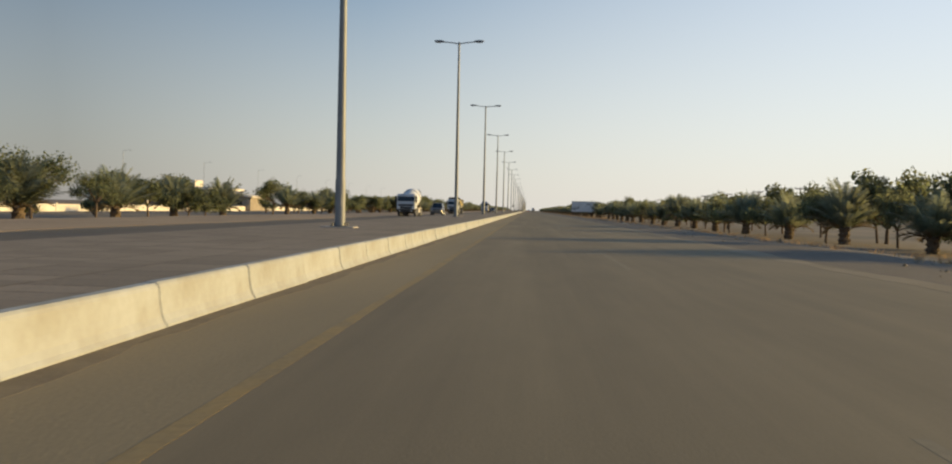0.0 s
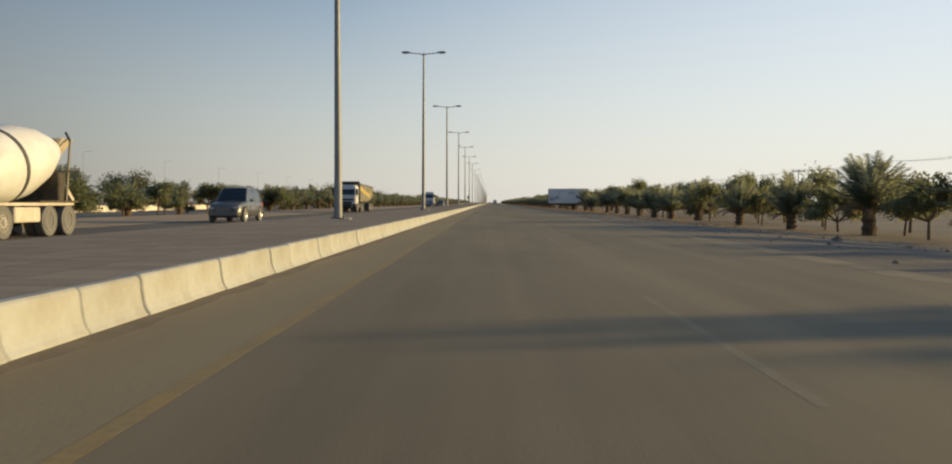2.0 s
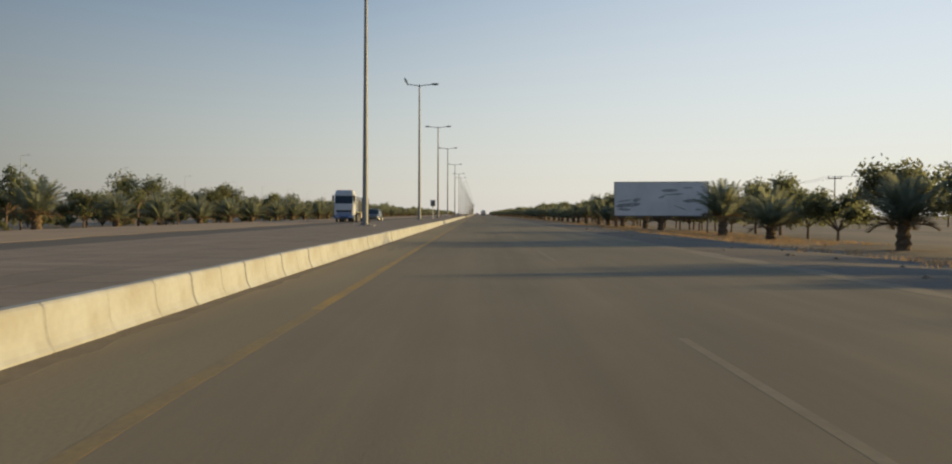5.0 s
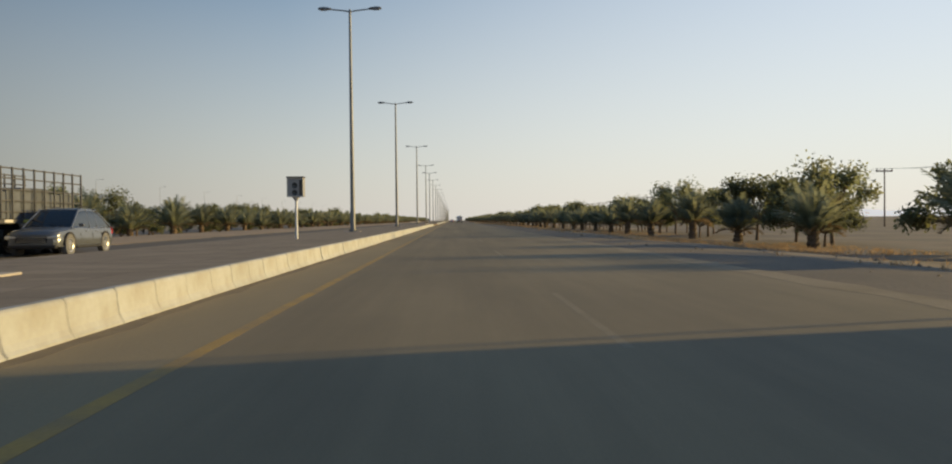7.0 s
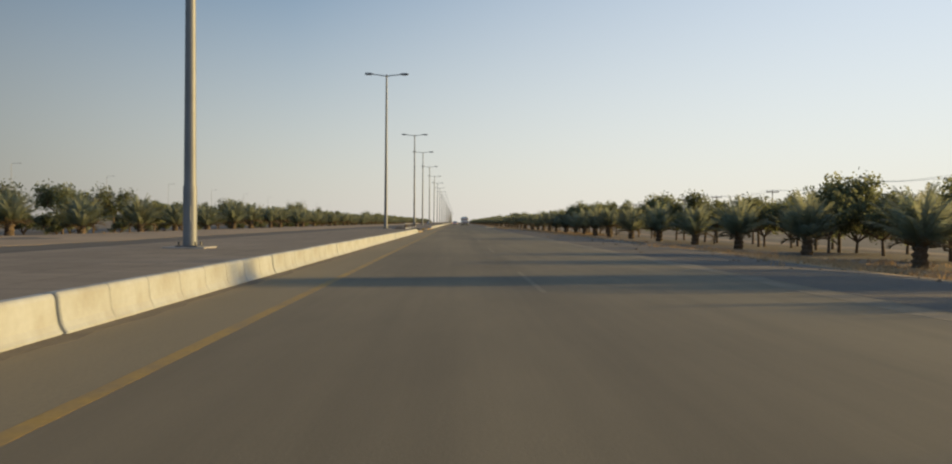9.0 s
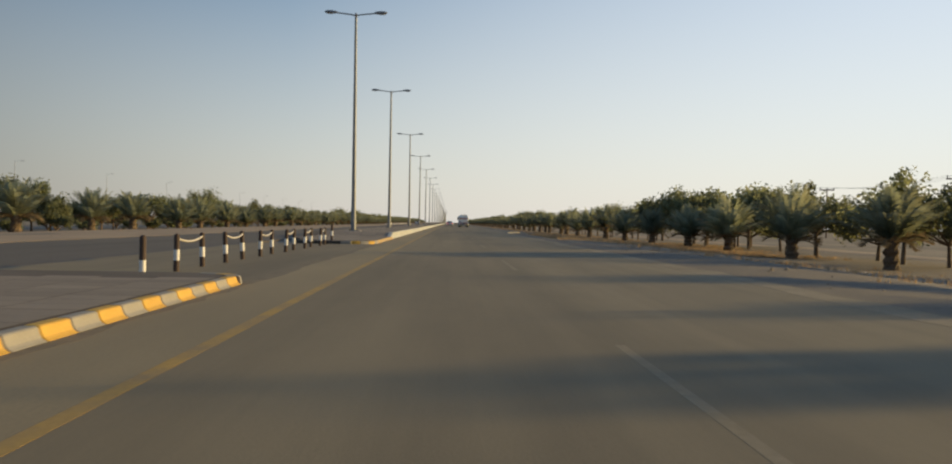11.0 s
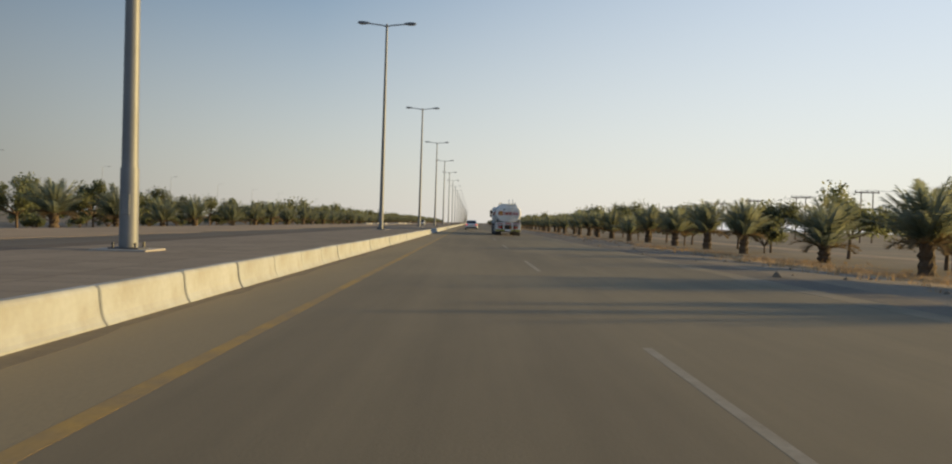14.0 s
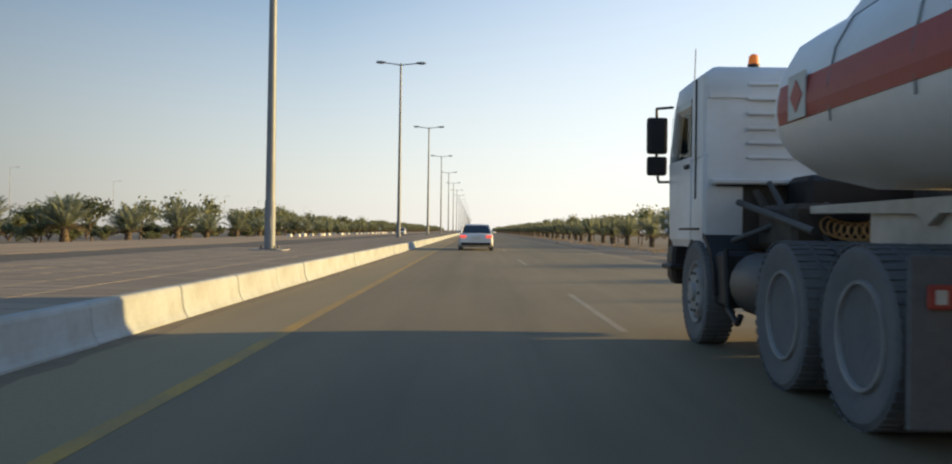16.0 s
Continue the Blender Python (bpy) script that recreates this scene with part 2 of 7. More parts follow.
def prism(bm, profile, x0, x1, bevel=0.0):
    """A side profile of (y, z), from x0 to x1."""
    before = set(bm.verts)
    loft(bm, [[(x0, y, z) for y, z in profile], [(x1, y, z) for y, z in profile]])
    if bevel:
        es = list({e for v in bm.verts if v not in before for e in v.link_edges})
        bmesh.ops.bevel(bm, geom=es, offset=bevel, segments=2, affect="EDGES", profile=0.6)
    return bm


def spin(bm, profile, n=24, axis="X", centre=(0, 0, 0)):
    """A turned body: profile of (radius, place along the axis)."""
    c = Vector(centre)
    rings = []
    for r, s in profile:
        ring = []
        for i in range(n):
            a = 2 * math.pi * i / n
            u, v = r * math.cos(a), r * math.sin(a)
            ring.append(c + Vector({"X": (s, u, v), "Y": (u, s, v), "Z": (u, v, s)}[axis]))
        rings.append(ring)
    return loft(bm, rings)


def strip(name, x0, x1, y0, y1, z, mat, step=20.0, label="", category="road", kind="structure", thick=0.03, wave=0.0, seed=0):
    """A flat band along the road with a thickness; wave: uneven edges."""
    rnd = random.Random(seed)
    bm = bmesh.new()
    n = max(1, int((y1 - y0) / step))
    rows = []
    for i in range(n + 1):
        y = y0 + (y1 - y0) * i / n
        a, b = x0 + rnd.uniform(-wave, wave), x1 + rnd.uniform(-wave, wave)
        rows.append([(a, y, z - thick), (b, y, z - thick), (b, y, z), (a, y, z)])
    loft(bm, rows)
    return tagged(link(name, bm, mat, None, label), label, category, kind=kind)


# ---- ground and roads ----
def ground_height(x):
    def ease(a, b, v):
        s = min(1, max(0, (v - a) / (b - a)))
        return s * s * (3 - 2 * s)
    return -0.95 * ease(8.5, 24, x) - 0.70 * ease(-26, -40, x) - 0.06


GROUND_ROWS = []
GROUND_X = [-4000, -1500, -600, -250, -120, -80, -60, -50, -44, -40, -36, -33, -30, -27, -24, -22, -20, -10, -3, 3, 8, 9.5, 11, 13, 15, 17, 19, 21, 23, 25, 28, 31, 36, 45, 60, 90, 150, 300, 700, 1600, 4000]


def ground_top(x, y):
    """Height of the ground sheet, its noise included."""
    i = max(k for k in range(len(GROUND_X) - 1) if GROUND_X[k] <= x)
    j = max(k for k in range(len(GROUND_ROWS) - 1) if GROUND_ROWS[k][0] <= y)
    fx = (x - GROUND_X[i]) / (GROUND_X[i + 1] - GROUND_X[i])
    fy = (y - GROUND_ROWS[j][0]) / (GROUND_ROWS[j + 1][0] - GROUND_ROWS[j][0])
    a, b = GROUND_ROWS[j][1], GROUND_ROWS[j + 1][1]
    return (a[i] * (1 - fx) + a[i + 1] * fx) * (1 - fy) + (b[i] * (1 - fx) + b[i + 1] * fx) * fy


def build_ground():
    xs = GROUND_X
    ys = [-1200, -500, -200, -100] + [-60 + 6 * i for i in range(185)] + [1060, 1100, 1160, 1250, 1400, 1700, 2300, 3200, 5000]
    bm = bmesh.new()
    grid = []
    for y in ys:
        row = []
        for x in xs:
            z = ground_height(x)
            if abs(x) < 130 and (x > 9 or x < -22):
                z += 0.16 * noise.noise(Vector((x * 0.09, y * 0.07, 3))) + 0.05 * noise.noise(Vector((x * 0.4, y * 0.3, 7)))
            row.append(bm.verts.new((x, y, z)))
        grid.append(row)
        GROUND_ROWS.append((y, [v.co.z for v in row]))
    for r0, r1 in zip(grid, grid[1:]):
        for i in range(len(xs) - 1):
            bm.faces.new((r0[i], r0[i + 1], r1[i + 1], r1[i]))
    return tagged(link("ground", bm, SAND, None, smooth=60), "pale brown sandy desert ground with darker patches", "ground", kind="structure")


build_ground()
strip("road_near", -3.72, 7.05, -60, 2600, 0.0, ASPHALT, label="dusty brown-grey asphalt carriageway", step=6, wave=0.03)
strip("road_far", -19.4, -9.75, -60, 2600, -0.004, ASPHALT_FAR, label="dark asphalt carriageway beyond the median", step=8, wave=0.12, seed=4)


def gravel_shoulder():
    """Gravel from the edge of the asphalt down onto the sand: broad at first, a narrow lip beyond the crossing."""
    bm = bmesh.new()
    rows = []
    y = -60.0
    while y < 2600:
        f = max(0.0, min(1.0, (y - 530) / 30))
        out = 14.0 - 5.2 * f + (1.5 - 1.1 * f) * noise.noise(Vector((y * 0.06, 4, 6))) + (0.5 - 0.2 * f) * noise.noise(Vector((y * 0.4, 1, 9)))
        row = []
        for k in range(7):
            x = 7.02 + (out - 7.02) * k / 6
            z = ground_top(x, y) + (-0.04 if k == 6 else 0.024)
            row.append(bm.verts.new((x, y, max(z, -0.03) if x < 8.6 else z)))
        rows.append(row)
        y += 2.5 if y < 900 else 12.0
    for r0, r1 in zip(rows, rows[1:]):
        for i in range(6):
            bm.faces.new((r0[i], r0[i + 1], r1[i + 1], r1[i]))
    tagged(link("shoulder", bm, SHOULDER, None, smooth=60), "dark gravelly shoulder beside the carriageway", "shoulder", kind="structure")


gravel_shoulder()
def side_turning():
    """The carriageway widens where a side road leaves it."""
    bm = bmesh.new()
    rim = [(7.04, 607.4), (7.65, 609.9), (8.65, 613.2), (9.05, 614.1), (9.35, 616.5), (9.0, 618.6), (8.5, 621.5), (8.1, 626.5), (7.5, 634.0), (7.04, 642.0)]
    top = [bm.verts.new((x, y, -0.003)) for x, y in rim] + [bm.verts.new((7.03, 624.0, -0.003))]
    low = [bm.verts.new((v.co.x, v.co.y, -0.06)) for v in top]
    bm.faces.new(top)
    for i in range(len(top)):
        j = (i + 1) % len(top)
        bm.faces.new((top[i], low[i], low[j], top[j]))
    tagged(link("side_turning", bm, ASPHALT, None), "dusty asphalt widening at a side turning", "road", kind="structure")


side_turning()
strip("edge_line", 6.40, 7.02, -60, 2600, 0.0025, DUST, label="worn pale dusty edge of the carriageway", category="road marking", step=1.9, wave=0.20, thick=0.002, seed=3)
strip("dust_drift", -3.5, -2.12, -60, 2600, 0.0012, ROAD_DUST, label="film of brown dust between kerb and edge line", category="dust", step=1.7, wave=0.04, thick=0.0004, seed=19)
strip("kerb_dirt", -3.75, -3.46, -60, 2600, 0.002, DIRT, label="brown dirt gathered at the foot of the kerb", category="dirt", step=0.7, wave=0.10, thick=0.0008, seed=9)
strip("edge_line", -2.20, -2.05, -60, 240, 0.0025, YELLOW_WORN, label="nearly worn-off yellow edge line on asphalt", category="road marking", step=2.5, wave=0.02, thick=0.001, seed=5)
strip("edge_line", -2.20, -2.05, 240, 2600, 0.0025, YELLOW, label="worn yellow edge line on asphalt", category="road marking", step=2.5, wave=0.012, thick=0.001, seed=5)
strip("edge_line", -18.55, -18.42, -60, 2600, 0.002, DUST, label="worn pale edge line on asphalt", category="road marking", step=5, wave=0.03, thick=0.002, seed=6)
strip("sand_verge", -29.5, -18.75, -60, 2600, 0.003, SAND_LIGHT, label="smooth pale sand verge of the far carriageway", category="verge", step=4, wave=0.5, seed=14)
for k, (x, y, w, ln) in enumerate(((-3.02, 256.9, 0.14, 0.9), (-2.98, 258.0, 0.10, 0.7), (-2.86, 258.9, 0.12, 1.1), (-2.74, 260.3, 0.07, 0.8), (-2.62, 257.4, 0.06, 0.5))):
    strip("road_stain", x, x + w, y, y + ln, 0.0015, STAIN, label="dark oil and tyre stain on asphalt", category="stain", step=0.09, wave=0.05, thick=0.001, seed=15 + k)
strip("crossing_floor", -9.8, -3.7, 516, 545, -0.002, ASPHALT, label="dusty paved gap through the median", category="road", step=5)


def lane_dashes():
    bm = bmesh.new()
    rnd = random.Random(8)
    box(bm, 0, 0, 0, 0.10, 6.0, 0.0006)
    first = part("lane_dash", bm, WHITE_LINE, None)
    tagged(first, "faded white lane dash on asphalt", "road marking", "lane dashes", "structure")
    first.matrix_basis = at(1.80, -17.6, 0.0006)
    worn = first.data.copy()
    worn.materials[0] = LINE_WORN
    for i in range(1, 60):
        y = -17.6 + 19.4 * i
        one = copy_thing(first, at(1.80, y, 0.0006, rnd.uniform(-0.1, 0.1)))
        if y < 640:
            one.data = worn
            tagged(one, "nearly worn-off pale lane dash on asphalt")


lane_dashes()


# ---- median ----
MED_L, MED_R, MED_Z = -9.75, -3.90, 0.405


def kerb_block(length, low=False, seam=False, gap=0.012):
    """One precast block; its foot line on x = 0, the road on its right. seam: a faint groove across its middle."""
    h = 0.150 if low else MED_Z + 0.015
    prof = [(0, -0.05), (0.0, 0.05 * h), (-0.026, 0.13 * h), (-0.052, 0.27 * h), (-0.070, 0.50 * h), (-0.086, 0.88 * h), (-0.098, 0.95 * h), (-0.122, h), (-0.235, h), (-0.235, -0.05)]
    bm = bmesh.new()
    g = gap
    e = 0.014
    rings = []
    cuts = [(g, e), (g + e, 0)]
    if seam:
        c = length / 2
        cuts += [(c - 0.022, 0), (c - 0.004, 0.012), (c + 0.004, 0.012), (c + 0.022, 0)]
    cuts += [(length - g - e, 0), (length - g, e)]
    for y, s in cuts:
        rings.append([(x - s if x > -0.2 else x, y, z - (s if z > 0.2 * h else 0)) for x, z in prof])
    loft(bm, rings)
    me = part("block", bm, KERB, None)
    return me


def kerb_run(joints, size, label, seam=False, gap=0.012):
    """Blocks of about one size; the given joints are placed to fit the camera's view, the rest share the way between.
    """
    y0, y1 = joints[0], joints[-1]
    run = thing("kerb", label, "kerb", at(-3.69, y0), kind="structure")
    bm = bmesh.new()
    box(bm, -0.19, (y1 - y0) / 2, MED_Z / 2 - 0.045, 0.10, y1 - y0, MED_Z - 0.03)
    part("core", bm, JOINT, run, "dark joint filling behind the blocks")
    src = kerb_block(size, seam=seam, gap=gap)
    src.parent = run
    rnd = random.Random(int(y0))
    first = True
    for a, b in zip(joints, joints[1:]):
        n = round((b - a) / size)
        step = (b - a) / n
        for i in range(n):
            m = at(rnd.uniform(-0.012, 0.012), a - y0 + i * step, rnd.uniform(-0.006, 0.006), rnd.uniform(-0.25, 0.25)) @ Matrix.Diagonal((1, step / size, 1, 1))
            if first:
                src.matrix_basis, first = m, False
            else:
                share("block", src, run, m)
    return run


def low_kerb(y0, y1, label, blocks):
    run = thing("kerb", label, "kerb", at(-3.62, y0), kind="structure")
    size = (y1 - y0) / blocks
    a = kerb_block(size, True)
    a.data.materials[0] = KERB_YELLOW
    a.parent = run
    b = None
    for i in range(1, blocks):
        if i % 2 == 0:
            share("block", a, run, at(0, i * size))
        elif b is None:
            b = kerb_block(size, True)
            b.data.materials[0] = KERB_GREY
            b.parent = run
            b.matrix_basis = at(0, i * size)
        else:
            share("block", b, run, at(0, i * size))
    return run


def ramp_block(y0, y1, a, b):
    """The sloping block between the low and the high kerb."""
    bm = bmesh.new()
    loft(bm, [[(0, y0, -0.05), (-0.07, y0, 0.7 * a), (-0.12, y0, a), (-0.36, y0, a), (-0.36, y0, -0.05)],
              [(0, y1, -0.05), (-0.07, y1, 0.7 * b), (-0.12, y1, b), (-0.36, y1, b), (-0.36, y1, -0.05)]])
    ob = part("kerb_ramp", bm, KERB, None)
    ob.matrix_basis = at(-3.69, 0)
    return tagged(ob, "sloping cream kerb block joining low and high kerb", "kerb", kind="structure")


def median_height(y):
    """Top of the island: it dips towards the crossing."""
    def ease(a, b, v):
        f = max(0.0, min(1.0, (v - a) / (b - a)))
        return f * f * (3 - 2 * f)
    return MED_Z - 0.262 * (ease(503.2, 506.4, y) - ease(558.8, 562.0, y))


def median_left(y):
    """Left edge of the island: drawn in at the end that faces the crossing."""
    f = max(0.0, min(1.0, (558.0 - y) / 13.0)) if y > 540 else 0.0
    return MED_L + 2.15 * f * f * (3 - 2 * f)


def slab(name, y0, y1, nose0, nose1):
    """The paved island between the carriageways; nose: how far the corners of an end are drawn back."""
    ys = [y0 + nose0 * f for f in (0.0, 0.08, 0.3, 0.6, 1.0)] if nose0 else [y0]
    lo, hi = ys[-1], y1 - nose1
    ys += [v for v in [502.8 + 0.4 * k for k in range(11)] + [547.0 + 1.25 * k for k in range(9)] + [558.4 + 0.4 * k for k in range(11)] if lo < v < hi]
    ys += [y1 - nose1 * f for f in (1.0, 0.6, 0.3, 0.08, 0.0)] if nose1 else [y1]
    bm = bmesh.new()
    rings = []
    for y in ys:
        cut = 0.0
        for nose, d in ((nose0, y - y0), (nose1, y1 - y)):
            if nose and d < nose:
                cut = nose - math.sqrt(max(0.0, nose * nose - (nose - d) ** 2))
        z = median_height(y)
        rings.append([(MED_R - cut, y, -0.05), (MED_R - cut, y, z), (median_left(y) + cut, y, z), (median_left(y) + cut, y, -0.05)])
    loft(bm, rings)
    return tagged(link(name, bm, PAVE_JOINT), "raised median paved with brown concrete blocks", "median", kind="structure")


def paving_rows(y0, y1, name="paving", sx=0.965, sy=0.62, gap=0.010, label=""):
    """The far stretches of paving, joined: flat blocks in running bond."""
    bm = bmesh.new()
    rnd = random.Random(int(y0) + 5)
    cols = 6
    verts, faces = [], []
    n = int((y1 - y0) / sy)
    for c in range(cols):
        x0 = MED_L + 0.03 + c * sx
        for i in range(n):
            ya = y0 + i * sy + (0.31 if c % 2 else 0)
            if x0 < median_left(ya) + (0.05 if ya > 540 else -1):
                continue
            ha = median_height(ya) + 0.005 + rnd.uniform(-0.0008, 0.0012)
            hb = ha + median_height(ya + sy) - median_height(ya)
            k = len(verts)
            verts += [(x0 + gap, ya + gap, ha), (x0 + sx - gap, ya + gap, ha), (x0 + sx - gap, ya + sy - gap, hb), (x0 + gap, ya + sy - gap, hb)]
            faces.append((k, k + 1, k + 2, k + 3))
    me = bpy.data.meshes.new(name)
    me.from_pydata([(U * a, U * b, U * c) for a, b, c in verts], [], faces)
    me.materials.append(PAVING_FAR)
    return me


def lay_paving(island, y0, y1):
    me = paving_rows(y0, y1)
    ob = new("paving", me)
    ob.parent = island
    tagged(ob, "brown concrete paving blocks", kind="stuff")


island_1 = slab("median", -60, 517.4, 0, 1.0)
island_2 = slab("median", 545.25, 2600, 1.2, 0)
kerb_run((-18.4, 10.64, 18.56, 24.39), 2.64, "cream-painted concrete kerb of long upright blocks")
kerb_run((24.39, 28.40, 43.19, 74.38, 98.44, 121.21, 144.12, 235.3), 1.335, "cream-painted concrete kerb of short upright blocks")
kerb_run((235.3, 260.87, 306.76, 331.07, 352.49, 383.09, 503.98), 2.63, "cream-painted high concrete kerb, each block with a faint seam", True)
ramp_block(504.0, 506.2, 0.42, 0.150)
low_kerb(506.2, 516.5, "low kerb painted in yellow and grey blocks", 15)
low_kerb(546.35, 559.0, "low kerb painted in yellow and grey blocks", 19)
ramp_block(559.0, 561.28, 0.150, 0.42)
ramp_block(561.30, 562.3, 0.42, 0.42)
kerb_run((562.32, 577.92, 599.60, 645.57), 2.65, "cream-painted high concrete kerb, dusty", gap=0.021)
kerb_run((645.57, 691.14, 734.31, 780.2), 2.66, "cream-painted high concrete kerb with dark joints", gap=0.021)
kerb_run((780.2, 1300), 2.61, "cream-painted high concrete kerb running into the distance", gap=0.018)


# ---- street lamps ----
LAMPS = [-19.0, 30.8, 80.7, 130.3, 181.1, 231.2, 283.0, 333.8, 384.4, 435.1, 502.5, 565.7, 603.8, 654.6, 705.1, 755.7, 806.5, 856.6, 907.5, 959.1, 1010.7] + [1061.4 + 50.7 * i for i in range(22)]


def street_lamp():
    ob = thing("street_lamp", "tall grey steel street lamp with two arms on the median", "street lamp", group="median lamps")
    h = 16.03
    bm = bmesh.new()
    rod(bm, (0, 0, 0.05), (0, 0, h), 0.175, 0.085, 16)
    rod(bm, (0, 0, 0.05), (0, 0, 1.7), 0.19, 0.185, 16)
    part("pole", bm, STEEL, ob, smooth=40)
    bm = bmesh.new()
    box(bm, 0, 0, 0.045, 0.62, 0.62, 0.04, 0.01)
    part("base_plate", bm, STEEL_DARK, ob)
    bm = bmesh.new()
    box(bm, 0, 0, 0.01, 1.15, 1.15, 0.05, 0.015)
    part("plinth", bm, CONCRETE, ob, "pale concrete footing")
    bm = bmesh.new()
    rod(bm, (0.23, 0.23, 0.06), (0.23, 0.23, 0.17), 0.03, 0.03, 6)
    bolt = part("bolt", bm, STEEL_DARK, ob)
    for x, y in ((-0.46, 0), (0, -0.46), (-0.46, -0.46)):
        share("bolt", bolt, ob, at(x, y))
    for s in (-1, 1):
        bm = bmesh.new()
        pipe(bm, [(0, 0, h - 0.12), (s * 0.35, 0, h - 0.03), (s * 1.45, 0, h + 0.09)], 0.05, 8)
        part("arm", bm, STEEL, ob, smooth=40)
        bm = bmesh.new()
        rings = []
        for x, w, top, low in ((1.35, 0.06, 0.06, -0.05), (1.5, 0.13, 0.10, -0.06), (1.85, 0.17, 0.13, -0.09), (2.15, 0.15, 0.11, -0.08), (2.3, 0.05, 0.05, -0.03)):
            z = h + 0.10 + 0.03 * (x - 1.35)
            rings.append([(s * x, -w, z + low * 0.3), (s * x, -w * 0.7, z + top), (s * x, w * 0.7, z + top), (s * x, w, z + low * 0.3), (s * x, w * 0.7, z + low), (s * x, -w * 0.7, z + low)])
        loft(bm, rings)
        head = part("lamp_head", bm, LAMP_HEAD, ob, "dark grey flat lamp head", smooth=40)
        bm = bmesh.new()
        box(bm, s * 1.9, 0, h + 0.018, 0.42, 0.2, 0.03, 0.01)
        part("lens", bm, LAMP_GLASS, head)
    bm = bmesh.new()
    rod(bm, (0, 0, h - 0.05), (0, 0, h + 0.08), 0.1, 0.07, 12)
    part("cap", bm, STEEL, ob)
    bm = bmesh.new()
    box(bm, 0, -0.185, 0.95, 0.16, 0.03, 0.42, 0.01)
    part("hatch", bm, STEEL, ob)
    return ob


lamp = street_lamp()
lamp.matrix_basis = at(-7.02, LAMPS[0], MED_Z + 0.005)
for i, y in enumerate(LAMPS[1:]):
    one = copy_thing(lamp, at(-7.02, y, MED_Z + 0.005, random.Random(i).uniform(-3, 3), random.Random(i + 50).uniform(-0.25, 0.25), random.Random(i + 90).uniform(-0.25, 0.25)))
    if y == 333.8:      # one head knocked upwards
        tagged(one, "tall grey steel street lamp with one head bent upwards", "street lamp", "median lamps")
        for head in one.children:
            if head.name.startswith("lamp_head") and min(v.co.x for v in head.data.vertices) < -1:
                pivot = Matrix.Translation((-1.45 * U, 0, 16.1 * U))
                head.matrix_basis = pivot @ Matrix.Rotation(radians(62), 4, "Y") @ pivot.inverted()


# ---- trees ----
def palm(seed, dry=5, count=50, fine=(0.0, 0.34, 0.67), leaf=0.05):
    """A young date palm: short stubby trunk, upright feather leaves."""
    rnd = random.Random(seed)
    ob = thing("date_palm", "young date palm with short trunk and arching grey-green fronds", "palm tree", group="palms along the road")
    hgt = rnd.uniform(0.95, 1.45)
    bm = bmesh.new()
    rings = []
    for i in range(9):
        f = i / 8
        r = 0.34 - 0.06 * f + (0.06 if i % 2 else -0.02)
        rings.append([(r * (1 + rnd.uniform(-0.12, 0.12)) * math.cos(k * math.pi / 5 + i * 0.3), r * (1 + rnd.uniform(-0.12, 0.12)) * math.sin(k * math.pi / 5 + i * 0.3), -0.15 + (hgt + 0.15) * f) for k in range(10)])
    loft(bm, rings)
    part("trunk", bm, PALM_BARK, ob, "rough brown trunk with old leaf stubs")
    green, brown = bmesh.new(), bmesh.new()
    for i in range(count):
        f = i / count
        old = i < dry
        bm = brown if old else green
        az = i * 2.39996 + rnd.uniform(-0.3, 0.3)
        el = radians(8 + 22 * rnd.random()) if old else radians(27 + 58 * f ** 0.8 + rnd.uniform(-9, 9))
        length = rnd.uniform(2.15, 2.95) * (0.62 if old else 1)
        droop = rnd.uniform(0.40, 0.85) * (1.15 - 0.45 * f) * (1.25 if old else 1)
        p = Vector((0.14 * math.cos(az), 0.14 * math.sin(az), hgt - 0.2 + 0.3 * f))
        side = Vector((-math.sin(az), math.cos(az), 0))
        segs = 8
        pts = [p.copy()]
        for k in range(segs):
            a = el - droop * 1.25 * (k / segs) ** 1.7
            p = p + Vector((math.cos(az) * math.cos(a), math.sin(az) * math.cos(a), math.sin(a))) * (length / segs)
            p.z = max(p.z, 0.12)
            pts.append(p.copy())
        for k in range(segs):
            a0, a1 = pts[k], pts[k + 1]
            w0, w1 = 0.045 * (1 - k / segs) + 0.008, 0.045 * (1 - (k + 1) / segs) + 0.008
            bm.faces.new([bm.verts.new(v) for v in (a0 - side * w0, a0 + side * w0, a1 + side * w1, a1 - side * w1)])
        along = [(pts[k] * (1 - u) + pts[k + 1] * u, (pts[k + 1] - pts[k] + Vector((0, 0, 1e-4))).normalized(), (k + u) / segs) for k in range(1, segs) for u in fine]
        for q, d, s in along:
            up = side.cross(d).normalized()
            ln = 0.66 * math.sin(math.pi * min(1, 0.22 + 0.78 * s)) ** 0.6 + 0.08
            for sg in (-1, 1):
                tip = q + (d * 0.62 + side * sg * 0.72 + up * (0.28 + rnd.uniform(-0.2, 0.2)) * (-1 if old else 1)).normalized() * ln * rnd.uniform(0.75, 1.1)
                bm.faces.new([bm.verts.new(v) for v in (q - d * leaf, q + d * leaf, tip)])
    part("crown", green, FROND, ob)
    part("dry_fronds", brown, FROND_DRY, ob, "dry brown hanging fronds")
    return ob


